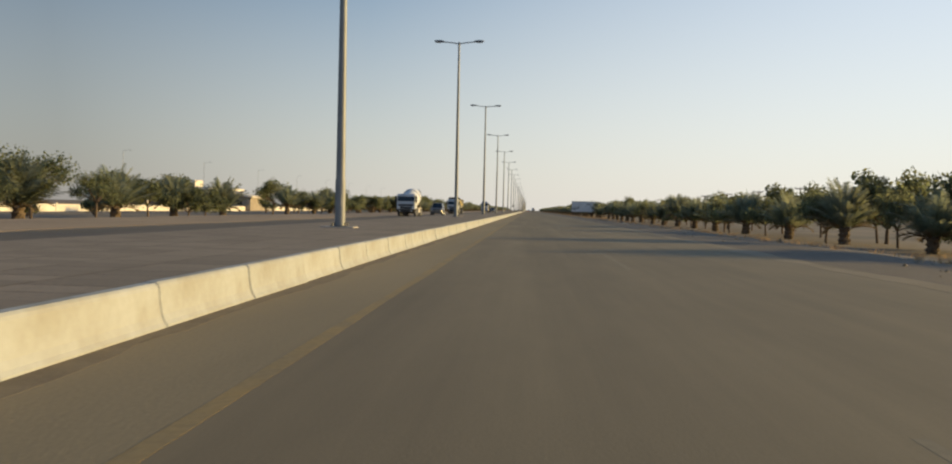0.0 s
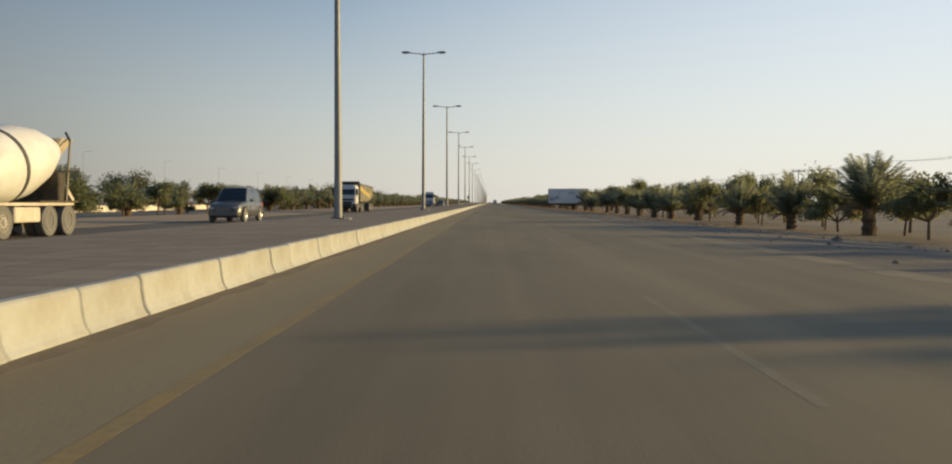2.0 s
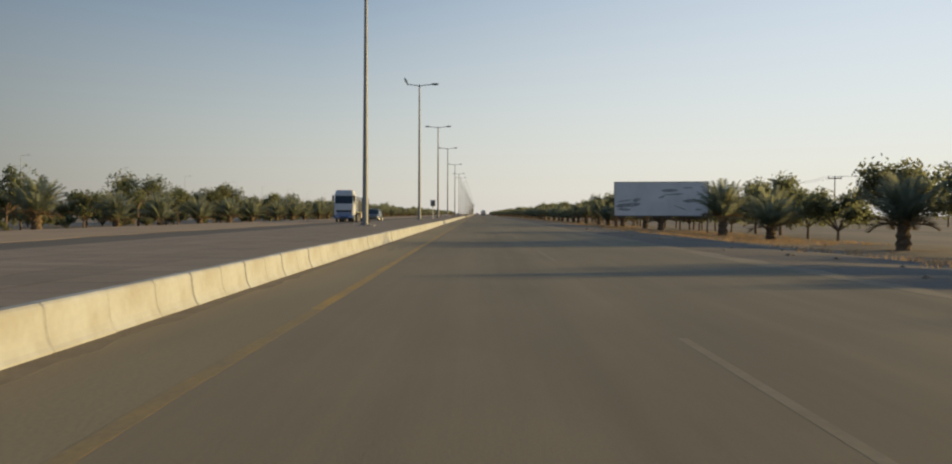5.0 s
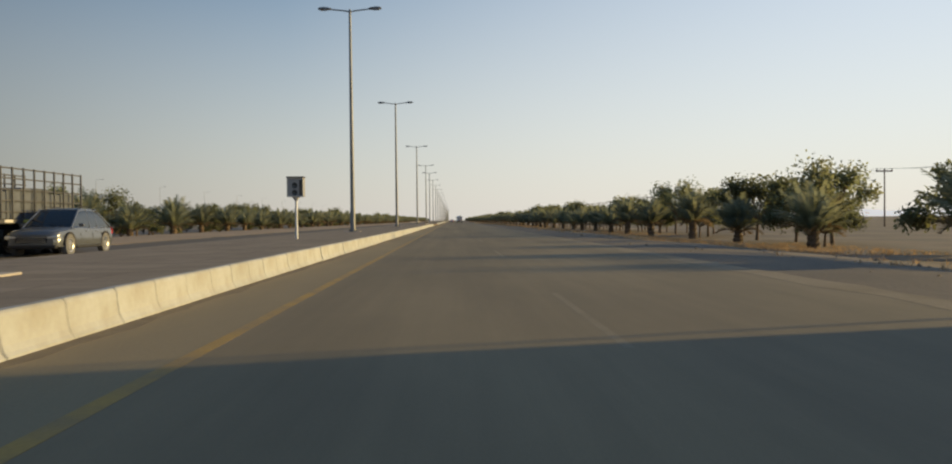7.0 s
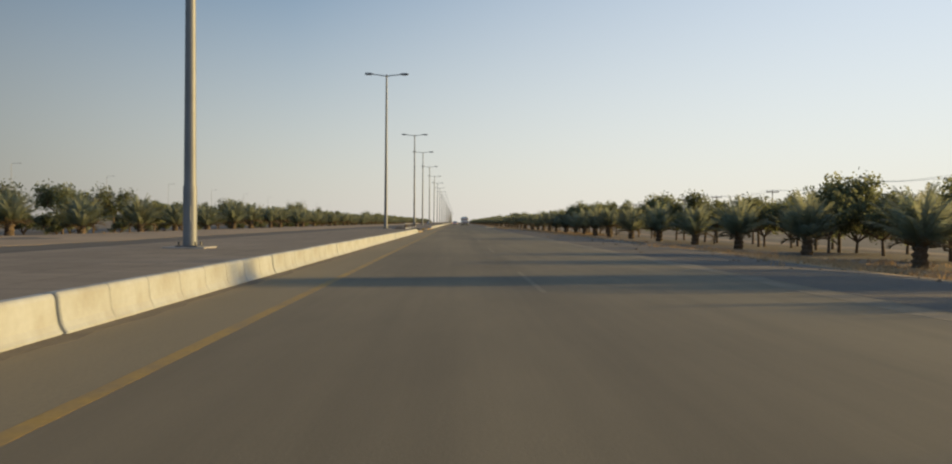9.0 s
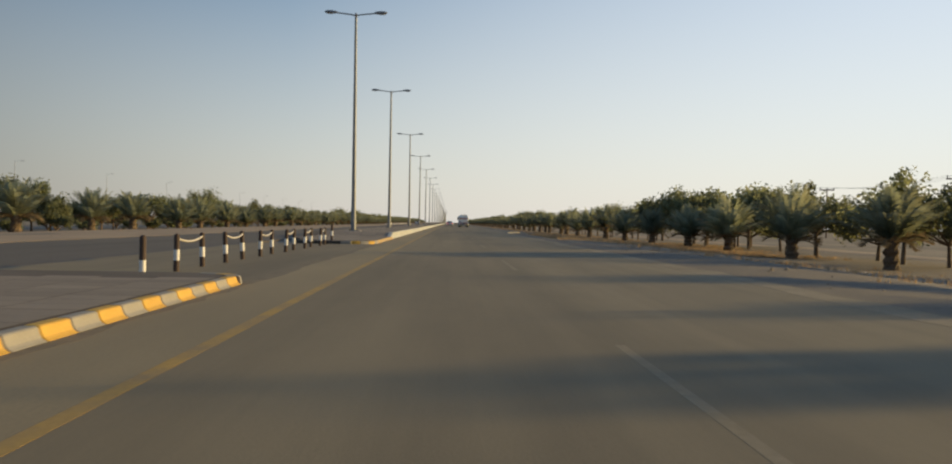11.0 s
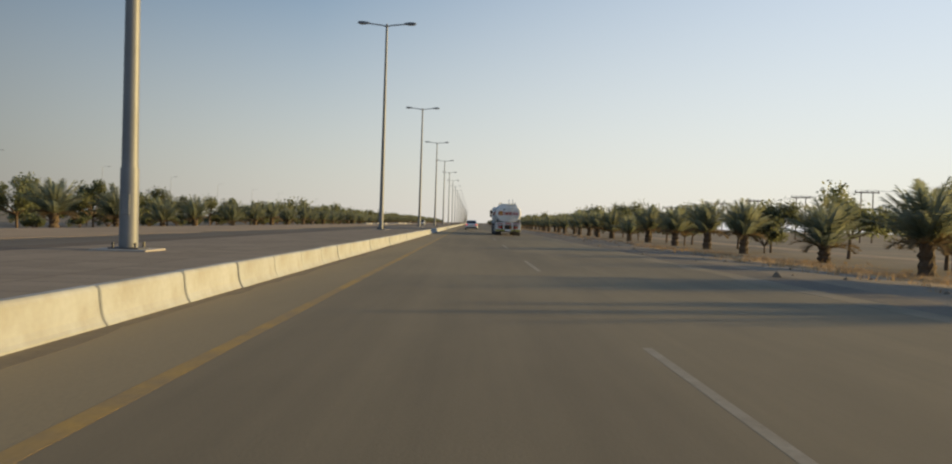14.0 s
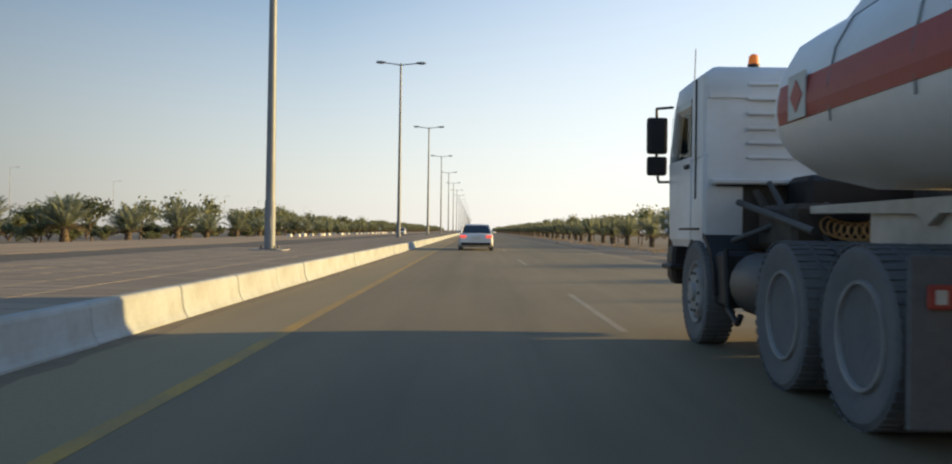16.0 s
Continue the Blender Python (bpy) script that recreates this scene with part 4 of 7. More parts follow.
def cab(parent, yb, yf, z0, z1, w, paint, lower=None, slant=0.16, roof=0.0, visor=None):
    """A truck cab with its glass, doors, lamps and mirrors."""
    h = w / 2
    zm = z0 + 0.52 * (z1 - z0)
    fr = lambda z: yf - slant * max(0, (z - zm) / (z1 - 0.32 - zm))
    bm = bmesh.new()          # lower shell
    loft(bm, [plan_ring(h - 0.03, yb, yf - 0.05, z0), plan_ring(h, yb, yf - 0.01, z0 + 0.10), plan_ring(h, yb, yf, z0 + 0.30), plan_ring(h, yb, yf - 0.01, zm - 0.08), plan_ring(h - 0.015, yb, yf - 0.03, zm)])
    body = part("cab", bm, paint, parent, smooth=35)
    bm = bmesh.new()
    ys = yf - slant
    rings = [plan_ring(h - 0.02, yb, ys + 0.01, z1 - 0.34), plan_ring(h - 0.01, yb, ys, z1 - 0.24), plan_ring(h - 0.03, yb + 0.01, ys - 0.07, z1 - 0.08)]
    if roof:
        rings += [plan_ring(h - 0.10, yb + 0.02, ys - 0.16, z1 + 0.55 * roof, 0.28), plan_ring(h - 0.17, yb + 0.05, ys - 0.30, z1 + 0.88 * roof, 0.3)]
    rings += [plan_ring(h - 0.12 - roof * 0.35, yb + 0.08, ys - 0.22 - roof * 0.8, z1 + roof, 0.3), plan_ring(h - 0.30 - roof * 0.35, yb + 0.2, ys - 0.5 - roof * 0.8, z1 + roof + 0.02, 0.3)]
    loft(bm, rings)
    part("roof", bm, paint, body, smooth=45)
    bm = bmesh.new()
    box(bm, 0, yb + 0.07, (zm + z1) / 2 - 0.1, w - 0.02, 0.10, z1 - zm - 0.1, 0.02)
    for s in (-1, 1):
        box(bm, s * (h - 0.04), yb + 0.28, (zm + z1) / 2 - 0.06, 0.078, 0.50, z1 - zm - 0.04, 0.015)
    part("rear_wall", bm, paint, body)
    for s in (-1, 1):
        bm = bmesh.new()
        rod(bm, (s * (h - 0.07), yf - 0.06, zm - 0.02), (s * (h - 0.09), yf - slant - 0.05, z1 - 0.28), 0.065, 0.06, 8)
        part("pillar", bm, paint, body)
    bm = bmesh.new()
    box(bm, 0, yf - 0.25, zm + 0.04, w - 0.3, 0.36, 0.16, 0.05)
    for x in (-0.55, 0.55):
        box(bm, x, yb + 0.38, zm + 0.20, 0.46, 0.16, 0.60, 0.06)
    box(bm, 0, yf - 0.55, zm + 0.14, 0.05, 0.05, 0.05)
    part("interior", bm, BLACK, body, "dark seats and dashboard")
    bm = bmesh.new()
    rings = []
    for f in (0.0, 0.33, 0.67, 1.0):
        z = zm - 0.01 + (z1 - 0.31 - zm) * f
        y = yf - 0.012 - (slant - 0.004) * f
        arc = plan_ring(h - 0.02 - 0.005 * f, yb, y, z)[5:14]
        rings.append([(x, yy, zz) for x, yy, zz in arc] + [(x * 0.985, yy - 0.03, zz) for x, yy, zz in reversed(arc)])
    loft(bm, rings)
    part("windscreen", bm, GLASS, body, smooth=30)
    if visor:
        bm = bmesh.new()
        box(bm, 0, yf - slant + 0.07, z1 - 0.26, w - 0.2, 0.16, 0.14, 0.03)
        part("sun_visor", bm, visor, body)
    for s in (-1, 1):
        bm = bmesh.new()
        d = [(yb + 0.52, z0 + 0.08), (yf - 0.16, z0 + 0.08), (yf - 0.10, zm), (yb + 0.52, zm)]
        loft(bm, [[(s * (h + 0.008), y, z) for y, z in d], [(s * (h - 0.04), y, z) for y, z in d]])
        door = part("door", bm, paint, parent)
        bm = bmesh.new()
        g = [(yb + 0.53, zm), (yf - 0.10, zm - 0.06), (yf - 0.10 - slant * 0.5, z1 - 0.40), (yf - slant - 0.20, z1 - 0.28), (yb + 0.53, z1 - 0.28)]
        loft(bm, [[(s * (h + 0.004), y, z) for y, z in g], [(s * (h - 0.006), y, z) for y, z in g]])
        pane = part("door_window", bm, CLEAR, door)
        pane.visible_shadow = False
        bm = bmesh.new()
        box(bm, s * (h + 0.02), yb + 0.66, zm - 0.10, 0.03, 0.18, 0.05, 0.01)
        part("door_handle", bm, BLACK, door)
        bm = bmesh.new()
        x = s * (h + 0.13)
        pipe(bm, [(s * h, yf - slant - 0.02, z1 - 0.24), (s * (h + 0.14), yf + 0.05, z1 - 0.22), (x, yf + 0.08, z1 - 0.45), (x, yf + 0.08, zm - 0.05), (s * (h + 0.12), yf - 0.02, zm - 0.22), (s * h, yf - 0.10, zm - 0.22)], 0.018, 6)
        arm = part("mirror_arm", bm, BLACK, parent)
        bm = bmesh.new()
        box(bm, x, yf + 0.06, z1 - 0.56, 0.26, 0.10, 0.46, 0.04, 2)
        box(bm, x, yf + 0.06, z1 - 0.94, 0.25, 0.10, 0.24, 0.035, 2)
        mir = part("mirror", bm, BLACK, arm)
        bm = bmesh.new()
        box(bm, s * (h - 0.28), yf + 0.015, z0 + 0.05, 0.42, 0.06, 0.22, 0.03)
        part("headlamp", bm, LAMP_CLEAR, body)
        bm = bmesh.new()
        box(bm, s * (h + 0.01), yf - 0.35, z0 - 0.25, 0.16, 0.5, 0.06, 0.015)
        part("step", bm, BLACK, body)
    bm = bmesh.new()
    box(bm, 0, yf + 0.010, z0 + 0.50, w * 0.80, 0.05, 0.24, 0.015)
    box(bm, 0, yf + 0.004, z0 + 0.17, w * 0.62, 0.05, 0.26, 0.015)
    grille = part("grille", bm, BLACK, parent)
    bm = bmesh.new()
    for k in range(2):
        box(bm, 0, yf + 0.034, z0 + 0.45 + 0.09 * k, w * 0.74, 0.02, 0.022)
        box(bm, 0, yf + 0.030, z0 + 0.12 + 0.09 * k, w * 0.56, 0.02, 0.022)
    part("grille_bars", bm, STEEL_DARK, grille)
    bm = bmesh.new()
    loft(bm, [plan_ring(h - 0.03, yf - 0.36, yf + 0.02, z0 - 0.46), plan_ring(h + 0.01, yf - 0.36, yf + 0.08, z0 - 0.38), plan_ring(h + 0.015, yf - 0.36, yf + 0.09, z0 - 0.12), plan_ring(h, yf - 0.36, yf + 0.05, z0 - 0.01)])
    bumper = part("bumper", bm, lower or BLACK, parent, smooth=40)
    bm = bmesh.new()
    box(bm, 0, yf + 0.10, z0 - 0.30, w * 0.4, 0.06, 0.12, 0.015)
    part("air_inlet", bm, BLACK, bumper)
    for sx in (-1, 1):
        bm = bmesh.new()
        box(bm, sx * (h - 0.45), yf + 0.10, z0 - 0.28, 0.20, 0.05, 0.11, 0.02)
        part("fog_lamp", bm, LAMP_CLEAR, bumper)
    bm = bmesh.new()
    for s in (-1, 1):
        pipe(bm, [(s * 0.1, fr(zm + 0.1) + 0.025, zm + 0.06), (s * 0.6, fr(zm + 0.3) + 0.03, zm + 0.34)], 0.010, 5)
    part("wipers", bm, BLACK, body)
    for s in (-1, 1):
        bm = bmesh.new()
        rings = []
        for k in range(9):
            a = math.pi * k / 8
            rings.append([(s * (h - 0.42), 0.66 * math.cos(a), 0.55 + 0.66 * math.sin(a)), (s * (h - 0.005), 0.66 * math.cos(a), 0.55 + 0.66 * math.sin(a)), (s * (h - 0.005), 0.60 * math.cos(a), 0.55 + 0.60 * math.sin(a)), (s * (h - 0.42), 0.60 * math.cos(a), 0.55 + 0.60 * math.sin(a))])
        loft(bm, rings)
        part("mudguard", bm, BLACK, body)
    return body


def beacon(parent, x, y, z):
    bm = bmesh.new()
    rod(bm, (x, y, z - 0.05), (x, y, z + 0.04), 0.07, 0.065, 12)
    base = part("beacon_base", bm, BLACK, parent)
    bm = bmesh.new()
    rod(bm, (x, y, z + 0.04), (x, y, z + 0.13), 0.060, 0.050, 14)
    rod(bm, (x, y, z + 0.13), (x, y, z + 0.15), 0.050, 0.028, 14)
    part("beacon_dome", bm, AMBER, base, "orange beacon")


def rails(parent, y0, y1, z0, z1, half=0.42, t=0.09, mat=None):
    for s in (-1, 1):
        bm = bmesh.new()
        box(bm, s * half, (y0 + y1) / 2, (z0 + z1) / 2, t, y1 - y0, z1 - z0, 0.01)
        part("chassis_rail", bm, mat or CHASSIS, parent)


def axle(parent, y, r, half=1.0):
    bm = bmesh.new()
    rod(bm, (-half, y, r), (half, y, r), 0.09, 0.09, 10)
    spin(bm, [(0.05, -0.22), (0.20, -0.12), (0.22, 0.0), (0.20, 0.12), (0.05, 0.22)], 12, "Y", (0, y, r))
    part("axle", bm, CHASSIS, parent)


def tanker():
    t = thing("tanker_truck", "white articulated fuel tanker truck with red stripe and dusty wheels", "truck", at(3.65, 735.1))
    R, W = 0.545, 0.30
    body = cab(t, -0.20, 1.50, 1.02, 2.95, 2.46, PAINT_WHITE, slant=0.20, visor=BLACK)
    bm = bmesh.new()          # back wall: ribs and sill
    box(bm, 0, -0.26, 1.72, 2.3, 0.16, 0.06, 0.015)
    part("back_sill", bm, PAINT_WHITE, body)
    for k in range(6):
        bm = bmesh.new()
        box(bm, 0.15, -0.212, 1.98 + 0.155 * k, 1.85, 0.025, 0.035, 0.008)
        part("back_rib", bm, PAINT_WHITE, body)
    bm = bmesh.new()
    box(bm, 0, -0.19, 1.35, 2.2, 0.06, 0.70, 0.02)
    part("back_apron", bm, CHASSIS, body)
    for s in (-1, 1):
        bm = bmesh.new()
        box(bm, s * 1.02, -0.232, 1.30, 0.40, 0.03, 0.74, 0.012)
        part("rear_corner_panel", bm, PAINT_WHITE, body)
        bm = bmesh.new()
        pipe(bm, [(s * 0.70, -0.26, 1.62), (s * 0.62, -0.40, 1.40), (s * 0.66, -0.46, 1.08)], 0.045, 8)
        part("cab_damper", bm, CHASSIS, body)
        bm = bmesh.new()
        box(bm, s * 1.235, 0.12, 2.2, 0.012, 0.035, 1.3)
        box(bm, s * 1.235, 0.40, 1.22, 0.012, 0.9, 0.025)
        part("door_seam", bm, CHASSIS, body)
        for k in range(3):
            bm = bmesh.new()
            box(bm, s * 1.25, 1.46, 1.20 + 0.11 * k, 0.03, 0.05, 0.06, 0.012)
            part("side_marker", bm, LAMP_CLEAR, body)
    beacon(t, -0.62, 0.10, 2.98)
    bm = bmesh.new()
    pipe(bm, [(-1.05, 0.95, 2.9), (-1.05, 0.90, 3.35)], 0.006, 5)
    part("aerial", bm, BLACK, body)
    # tractor frame
    rails(t, -5.0, 1.3, 0.78, 1.04)
    for y in (0, -2.78, -4.12):
        axle(t, y, R)
    for s in (-1, 1):
        wheel(t, s * 1.12, 0, R, W, s)
        for y in (-2.78, -4.12):
            wheel(t, s * 1.17, y, R * 1.03, W, s, dual=True)
        bm = bmesh.new()
        spin(bm, [(0.02, -2.15), (0.27, -2.12), (0.30, -2.05), (0.30, -1.15), (0.27, -1.08), (0.02, -1.05)], 18, "Y", (s * 0.92, 0, 0.70))
        part("fuel_tank", bm, STEEL_DARK if s < 0 else STEEL, t, smooth=40)
        bm = bmesh.new()
        box(bm, s * 0.98, -0.72, 0.72, 0.42, 0.42, 0.55, 0.04)
        part("battery_box", bm, BLACK, t)
        bm = bmesh.new()
        box(bm, s * 1.10, -4.88, 0.62, 0.56, 0.03, 0.92, 0.01)
        flap = part("mud_flap", bm, RUBBER, t)
        bm = bmesh.new()
        box(bm, s * 1.08, -4.92, 0.86, 0.44, 0.02, 0.13, 0.01)
        plate = part("plate", bm, RED, t, "red plate")
        for k in range(4):
            bm = bmesh.new()
            box(bm, s * 1.08 - 0.15 + 0.1 * k, -4.932, 0.86, 0.06, 0.006, 0.075)
            part("bar", bm, SIGN_BLANK, plate)
        bm = bmesh.new()
        pipe(bm, [(s * 1.2, -0.95, 1.02), (s * 1.2, -1.05, 0.45), (s * 1.2, -1.35, 0.34), (s * 1.2, -1.45, 0.42)], 0.03, 8)
        part("bracket", bm, BLACK, t)
    # blocks added between the wheels and behind the cab to stop low sunlight
    bm = bmesh.new()
    box(bm, 0, -3.5, 0.60, 0.80, 2.7, 0.68, 0.06)
    box(bm, 0.85, -1.50, 1.44, 0.45, 1.5, 0.84, 0.05)
    box(bm, 0.05, -1.9, 0.72, 0.9, 1.0, 0.6, 0.06)
    part("suspension", bm, CHASSIS, t)
    # dark block added behind the cab so no sun reaches the kerb there
    bm = bmesh.new()
    box(bm, 0.35, -0.62, 1.40, 1.5, 0.62, 0.72, 0.06)
    part("air_filter", bm, BLACK, t)
    bm = bmesh.new()
    prism(bm, [(-1.55, 1.36), (-1.55, 1.43), (-5.9, 1.44), (-5.9, 1.10), (-5.3, 1.12), (-4.6, 1.32), (-3.75, 1.34), (-3.6, 1.24), (-3.45, 1.34)], -0.62, 0.62, 0.012)
    part("coupling_plate", bm, PAINT_DUSTY, t, "dusty white underframe over the coupling")
    # two unseen blocks on the right side, added to keep sun from under the truck
    bm = bmesh.new()
    box(bm, 0.92, -1.62, 0.62, 0.62, 1.85, 0.74, 0.06, 2)
    part("fuel_tank", bm, STEEL, t, "unseen square block closing the gap under the right side")
    bm = bmesh.new()
    box(bm, 0.95, -7.7, 0.72, 0.55, 3.3, 0.72, 0.05)
    part("tool_box", bm, PAINT_DUSTY, t)
    bm = bmesh.new()
    box(bm, 0, -1.0, 1.25, 1.5, 1.0, 0.42, 0.05)
    box(bm, 0.3, -1.6, 1.12, 0.7, 0.5, 0.2, 0.03)
    part("gearbox_cover", bm, CHASSIS, t)
    bm = bmesh.new()
    spin(bm, [(0.05, 1.08), (0.5, 1.10), (0.52, 1.16), (0.45, 1.20), (0.05, 1.20)], 24, "Z", (0, -3.45, 0))
    part("fifth_wheel", bm, CHASSIS, t, smooth=40)
    bm = bmesh.new()
    for a, b, r in (((-0.9, -0.35, 1.5), (-0.75, -2.0, 1.2), 0.035), ((0.5, -0.4, 1.3), (0.5, -2.2, 1.25), 0.05), ((-1.0, -0.5, 1.1), (-0.4, -1.4, 1.45), 0.03), ((-0.6, -0.4, 1.7), (-0.6, -1.1, 1.25), 0.03), ((-0.2, -0.3, 1.6), (-0.5, -1.7, 1.1), 0.03)):
        rod(bm, a, b, r, r, 8)
    part("pipework", bm, STEEL_DARK, t)
    bm = bmesh.new()
    turns, n = 15, 210
    pts = []
    for k in range(n + 1):
        f = k / n
        a = 2 * math.pi * turns * f
        sag = -0.16 * math.sin(math.pi * f)
        pts.append((-0.45 + 0.075 * math.cos(a), -1.05 - 2.2 * f, 1.36 + sag + 0.075 * math.sin(a)))
    pipe(bm, pts, 0.010, 5)
    part("air_hose", bm, COIL, t, "coiled orange air hose")
    # tank
    sec = [(0.45, 1.27), (0.85, 1.40), (1.10, 1.66), (1.23, 1.95), (1.25, 2.20), (1.20, 2.45), (1.08, 2.66), (0.90, 2.78), (0.70, 2.82)]
    def ring(y, k=1.0, lift=0.0):
        zc = 2.05
        pts = []
        for x, z in sec:
            zz = zc + (z - zc) * k
            if z < zc:
                zz += lift * (zc - z) / 0.78
            pts.append((x * k, y, zz))
        return pts + [(-x, y2, z) for x, y2, z in reversed(pts)]
    bm = bmesh.new()
    loft(bm, [ring(-2.22, 0.80, 0.26), ring(-2.24, 0.90, 0.26), ring(-2.32, 0.97, 0.27), ring(-2.5, 1.0, 0.27), ring(-5.2, 1.0, 0.18), ring(-5.9, 1.0, 0.0), ring(-13.25, 1.0), ring(-13.42, 0.98), ring(-13.52, 0.93), ring(-13.55, 0.86)])
    tank = part("tank", bm, PAINT_TANK, t, "white oval steel tank", smooth=35)
    bm = bmesh.new()
    prof = [(-13.42, 2.74), (-13.40, 3.08), (-3.15, 3.08), (-2.75, 2.74)]
    loft(bm, [[(-0.88, y, z) if z < 2.9 else (-0.72, y, z) for y, z in prof], [(0.88, y, z) if z < 2.9 else (0.72, y, z) for y, z in prof]])
    part("top_coaming", bm, PAINT_TANK, tank)
    for k in range(9):          # weld seams
        y = -3.5 - 1.15 * k
        for s in (-1, 1):
            bm = bmesh.new()
            pipe(bm, [(s * (x + 0.006), y, z) for x, z in sec[3:]], 0.007, 5)
            part("seam", bm, STEEL, tank)
    for s in (-1, 1):
        bm = bmesh.new()
        prof = [(1.236 + 0.008, 2.03), (1.252 + 0.008, 2.12), (1.252 + 0.006, 2.20), (1.228 + 0.008, 2.33)]
        loft(bm, [[(s * x, y, z) for x, z in prof] + [(s * (x - 0.03), y, z) for x, z in reversed(prof)] for y in (-2.52, -13.24)])
        part("stripe", bm, RED, tank, "red stripe")
        bm = bmesh.new()
        box(bm, s * 1.262, -2.95, 2.20, 0.012, 0.34, 0.34, 0.003)
        lab = part("hazard_label", bm, SIGN_BLANK, t)
        bm = bmesh.new()
        box(bm, s * 1.27, -2.95, 2.20, 0.008, 0.17, 0.17)
        bmesh.ops.rotate(bm, verts=bm.verts, cent=(s * 1.27, -2.95, 2.20), matrix=Matrix.Rotation(radians(45), 3, "X"))
        part("diamond", bm, RED, lab)
        for k in range(9):
            bm = bmesh.new()
            box(bm, s * 1.264, -6.4 - 0.16 * k, 2.18, 0.006, 0.10, 0.14 if k % 3 else 0.09)
            part("bar", bm, PAINT_YELLOW, tank)
        chevron(t, -1.262 if s < 0 else 1.262, -8.6, 2.18, 0.95, 0.16, "left", 7) if s < 0 else None
        bm = bmesh.new()
        for k in range(7):
            rod(bm, (s * 0.68, -3.3 - 1.65 * k, 3.06), (s * 0.68, -3.3 - 1.65 * k, 3.22), 0.02, 0.02, 6)
        rod(bm, (s * 0.68, -3.2, 3.22), (s * 0.68, -13.35, 3.22), 0.022, 0.022, 6)
        part("top_rail", bm, CHROME, tank)
        bm = bmesh.new()
        rod(bm, (s * 1.12, -6.3, 1.52), (s * 1.12, -13.0, 1.52), 0.11, 0.11, 12)
        part("hose_tube", bm, PAINT_WHITE, t, smooth=40)
        bm = bmesh.new()
        box(bm, s * 1.20, -9.2, 1.62, 0.06, 7.4, 0.17, 0.012)
        beam = part("side_beam", bm, PAINT_WHITE, t)
        if s < 0:
            chevron(t, -1.24, -7.0, 1.62, 0.75, 0.13, "left", 7)
            chevron(t, -1.24, -11.3, 1.62, 0.95, 0.15, "left", 7)
        bm = bmesh.new()
        box(bm, s * 1.16, -9.6, 1.34, 0.10, 6.4, 0.10, 0.015)
        part("side_rail", bm, PAINT_DUSTY, t)
        # wheel arch panel, guard and mud box
        bm = bmesh.new()
        prism(bm, [(-9.55, 1.28), (-12.75, 1.28), (-13.05, 1.05), (-13.05, 0.98), (-12.72, 1.18), (-9.9, 1.18), (-9.62, 0.5), (-9.52, 0.5)], s * 0.75, s * 1.24)
        part("mudguard", bm, PAINT_DUSTY, t)
        bm = bmesh.new()
        box(bm, s * 0.98, -13.0, 0.78, 0.54, 0.55, 0.80, 0.03)
        part("mud_box", bm, PAINT_WHITE, t)
        for y in (-10.5, -12.0):
            wheel(t, s * 1.10, y, R, W, s, dual=True)
        bm = bmesh.new()
        for y in (-6.2, -7.6, -9.1):
            pipe(bm, [(s * 1.0, y, 1.3), (s * 1.22, y - 0.05, 1.0), (s * 1.22, y - 0.05, 0.42)], 0.03, 6)
        for z in (0.48, 0.85):
            box(bm, s * 1.22, -7.65, z, 0.04, 3.1, 0.13, 0.01)
        part("side_guard", bm, STEEL, t)
        bm = bmesh.new()
        pipe(bm, [(s * 0.7, -5.75, 1.25), (s * 0.7, -5.75, 0.35)], 0.06, 8)
        box(bm, s * 0.7, -5.75, 0.30, 0.3, 0.3, 0.06, 0.01)
        part("landing_leg", bm, STEEL, t)
    rails(t, -13.6, -2.6, 1.10, 1.36, 0.5, 0.10, PAINT_DUSTY)
    for y in (-10.5, -12.0):
        axle(t, y, R)
    for k in range(5):
        bm = bmesh.new()
        box(bm, 0, -6.6 - 1.4 * k, 1.22, 1.9, 0.10, 0.16, 0.01)
        part("cross_member", bm, CHASSIS, t)
    bm = bmesh.new()
    box(bm, 0, -8.0, 0.85, 1.0, 1.1, 0.5, 0.08)
    part("pump_box", bm, CHASSIS, t)
    # rear
    bm = bmesh.new()
    box(bm, 0, -13.78, 1.14, 2.46, 0.12, 0.24, 0.02)
    box(bm, 0, -13.80, 0.50, 2.50, 0.14, 0.20, 0.03)
    for x in (-0.42, 0.42, -1.15, 1.15):
        box(bm, x, -13.74, 0.8, 0.12, 0.10, 0.6, 0.015)
    rear = part("rear_frame", bm, PAINT_WHITE, t)
    for x in (-0.76, 0.76):
        chevron(t, x, -13.885, 0.50, 0.92, 0.17, "back", 7)
        bm = bmesh.new()
        box(bm, x, -13.80, 0.78, 0.40, 0.08, 0.17, 0.02)
        part("tail_lamp", bm, RED_LIGHT, rear)
        bm = bmesh.new()
        box(bm, x, -13.79, 0.96, 0.44, 0.06, 0.11, 0.015)
        part("lamp_panel", bm, STEEL_DARK, rear)
        bm = bmesh.new()
        box(bm, x, -13.845, 1.15, 0.58, 0.012, 0.12, 0.004)
        b = part("reflector", bm, RED, t)
        for k in range(5):
            bm = bmesh.new()
            box(bm, x - 0.22 + 0.11 * k, -13.854, 1.15, 0.06, 0.006, 0.06)
            part("bar", bm, SIGN_BLANK, b)
    bm = bmesh.new()
    box(bm, 0, -13.845, 1.15, 0.62, 0.012, 0.12, 0.004)
    part("reflector", bm, RED, rear)
    bm = bmesh.new()
    box(bm, 0.22, -13.70, 0.78, 0.10, 0.10, 0.26, 0.02)
    part("orange_box", bm, ORANGE, rear)
    bm = bmesh.new()
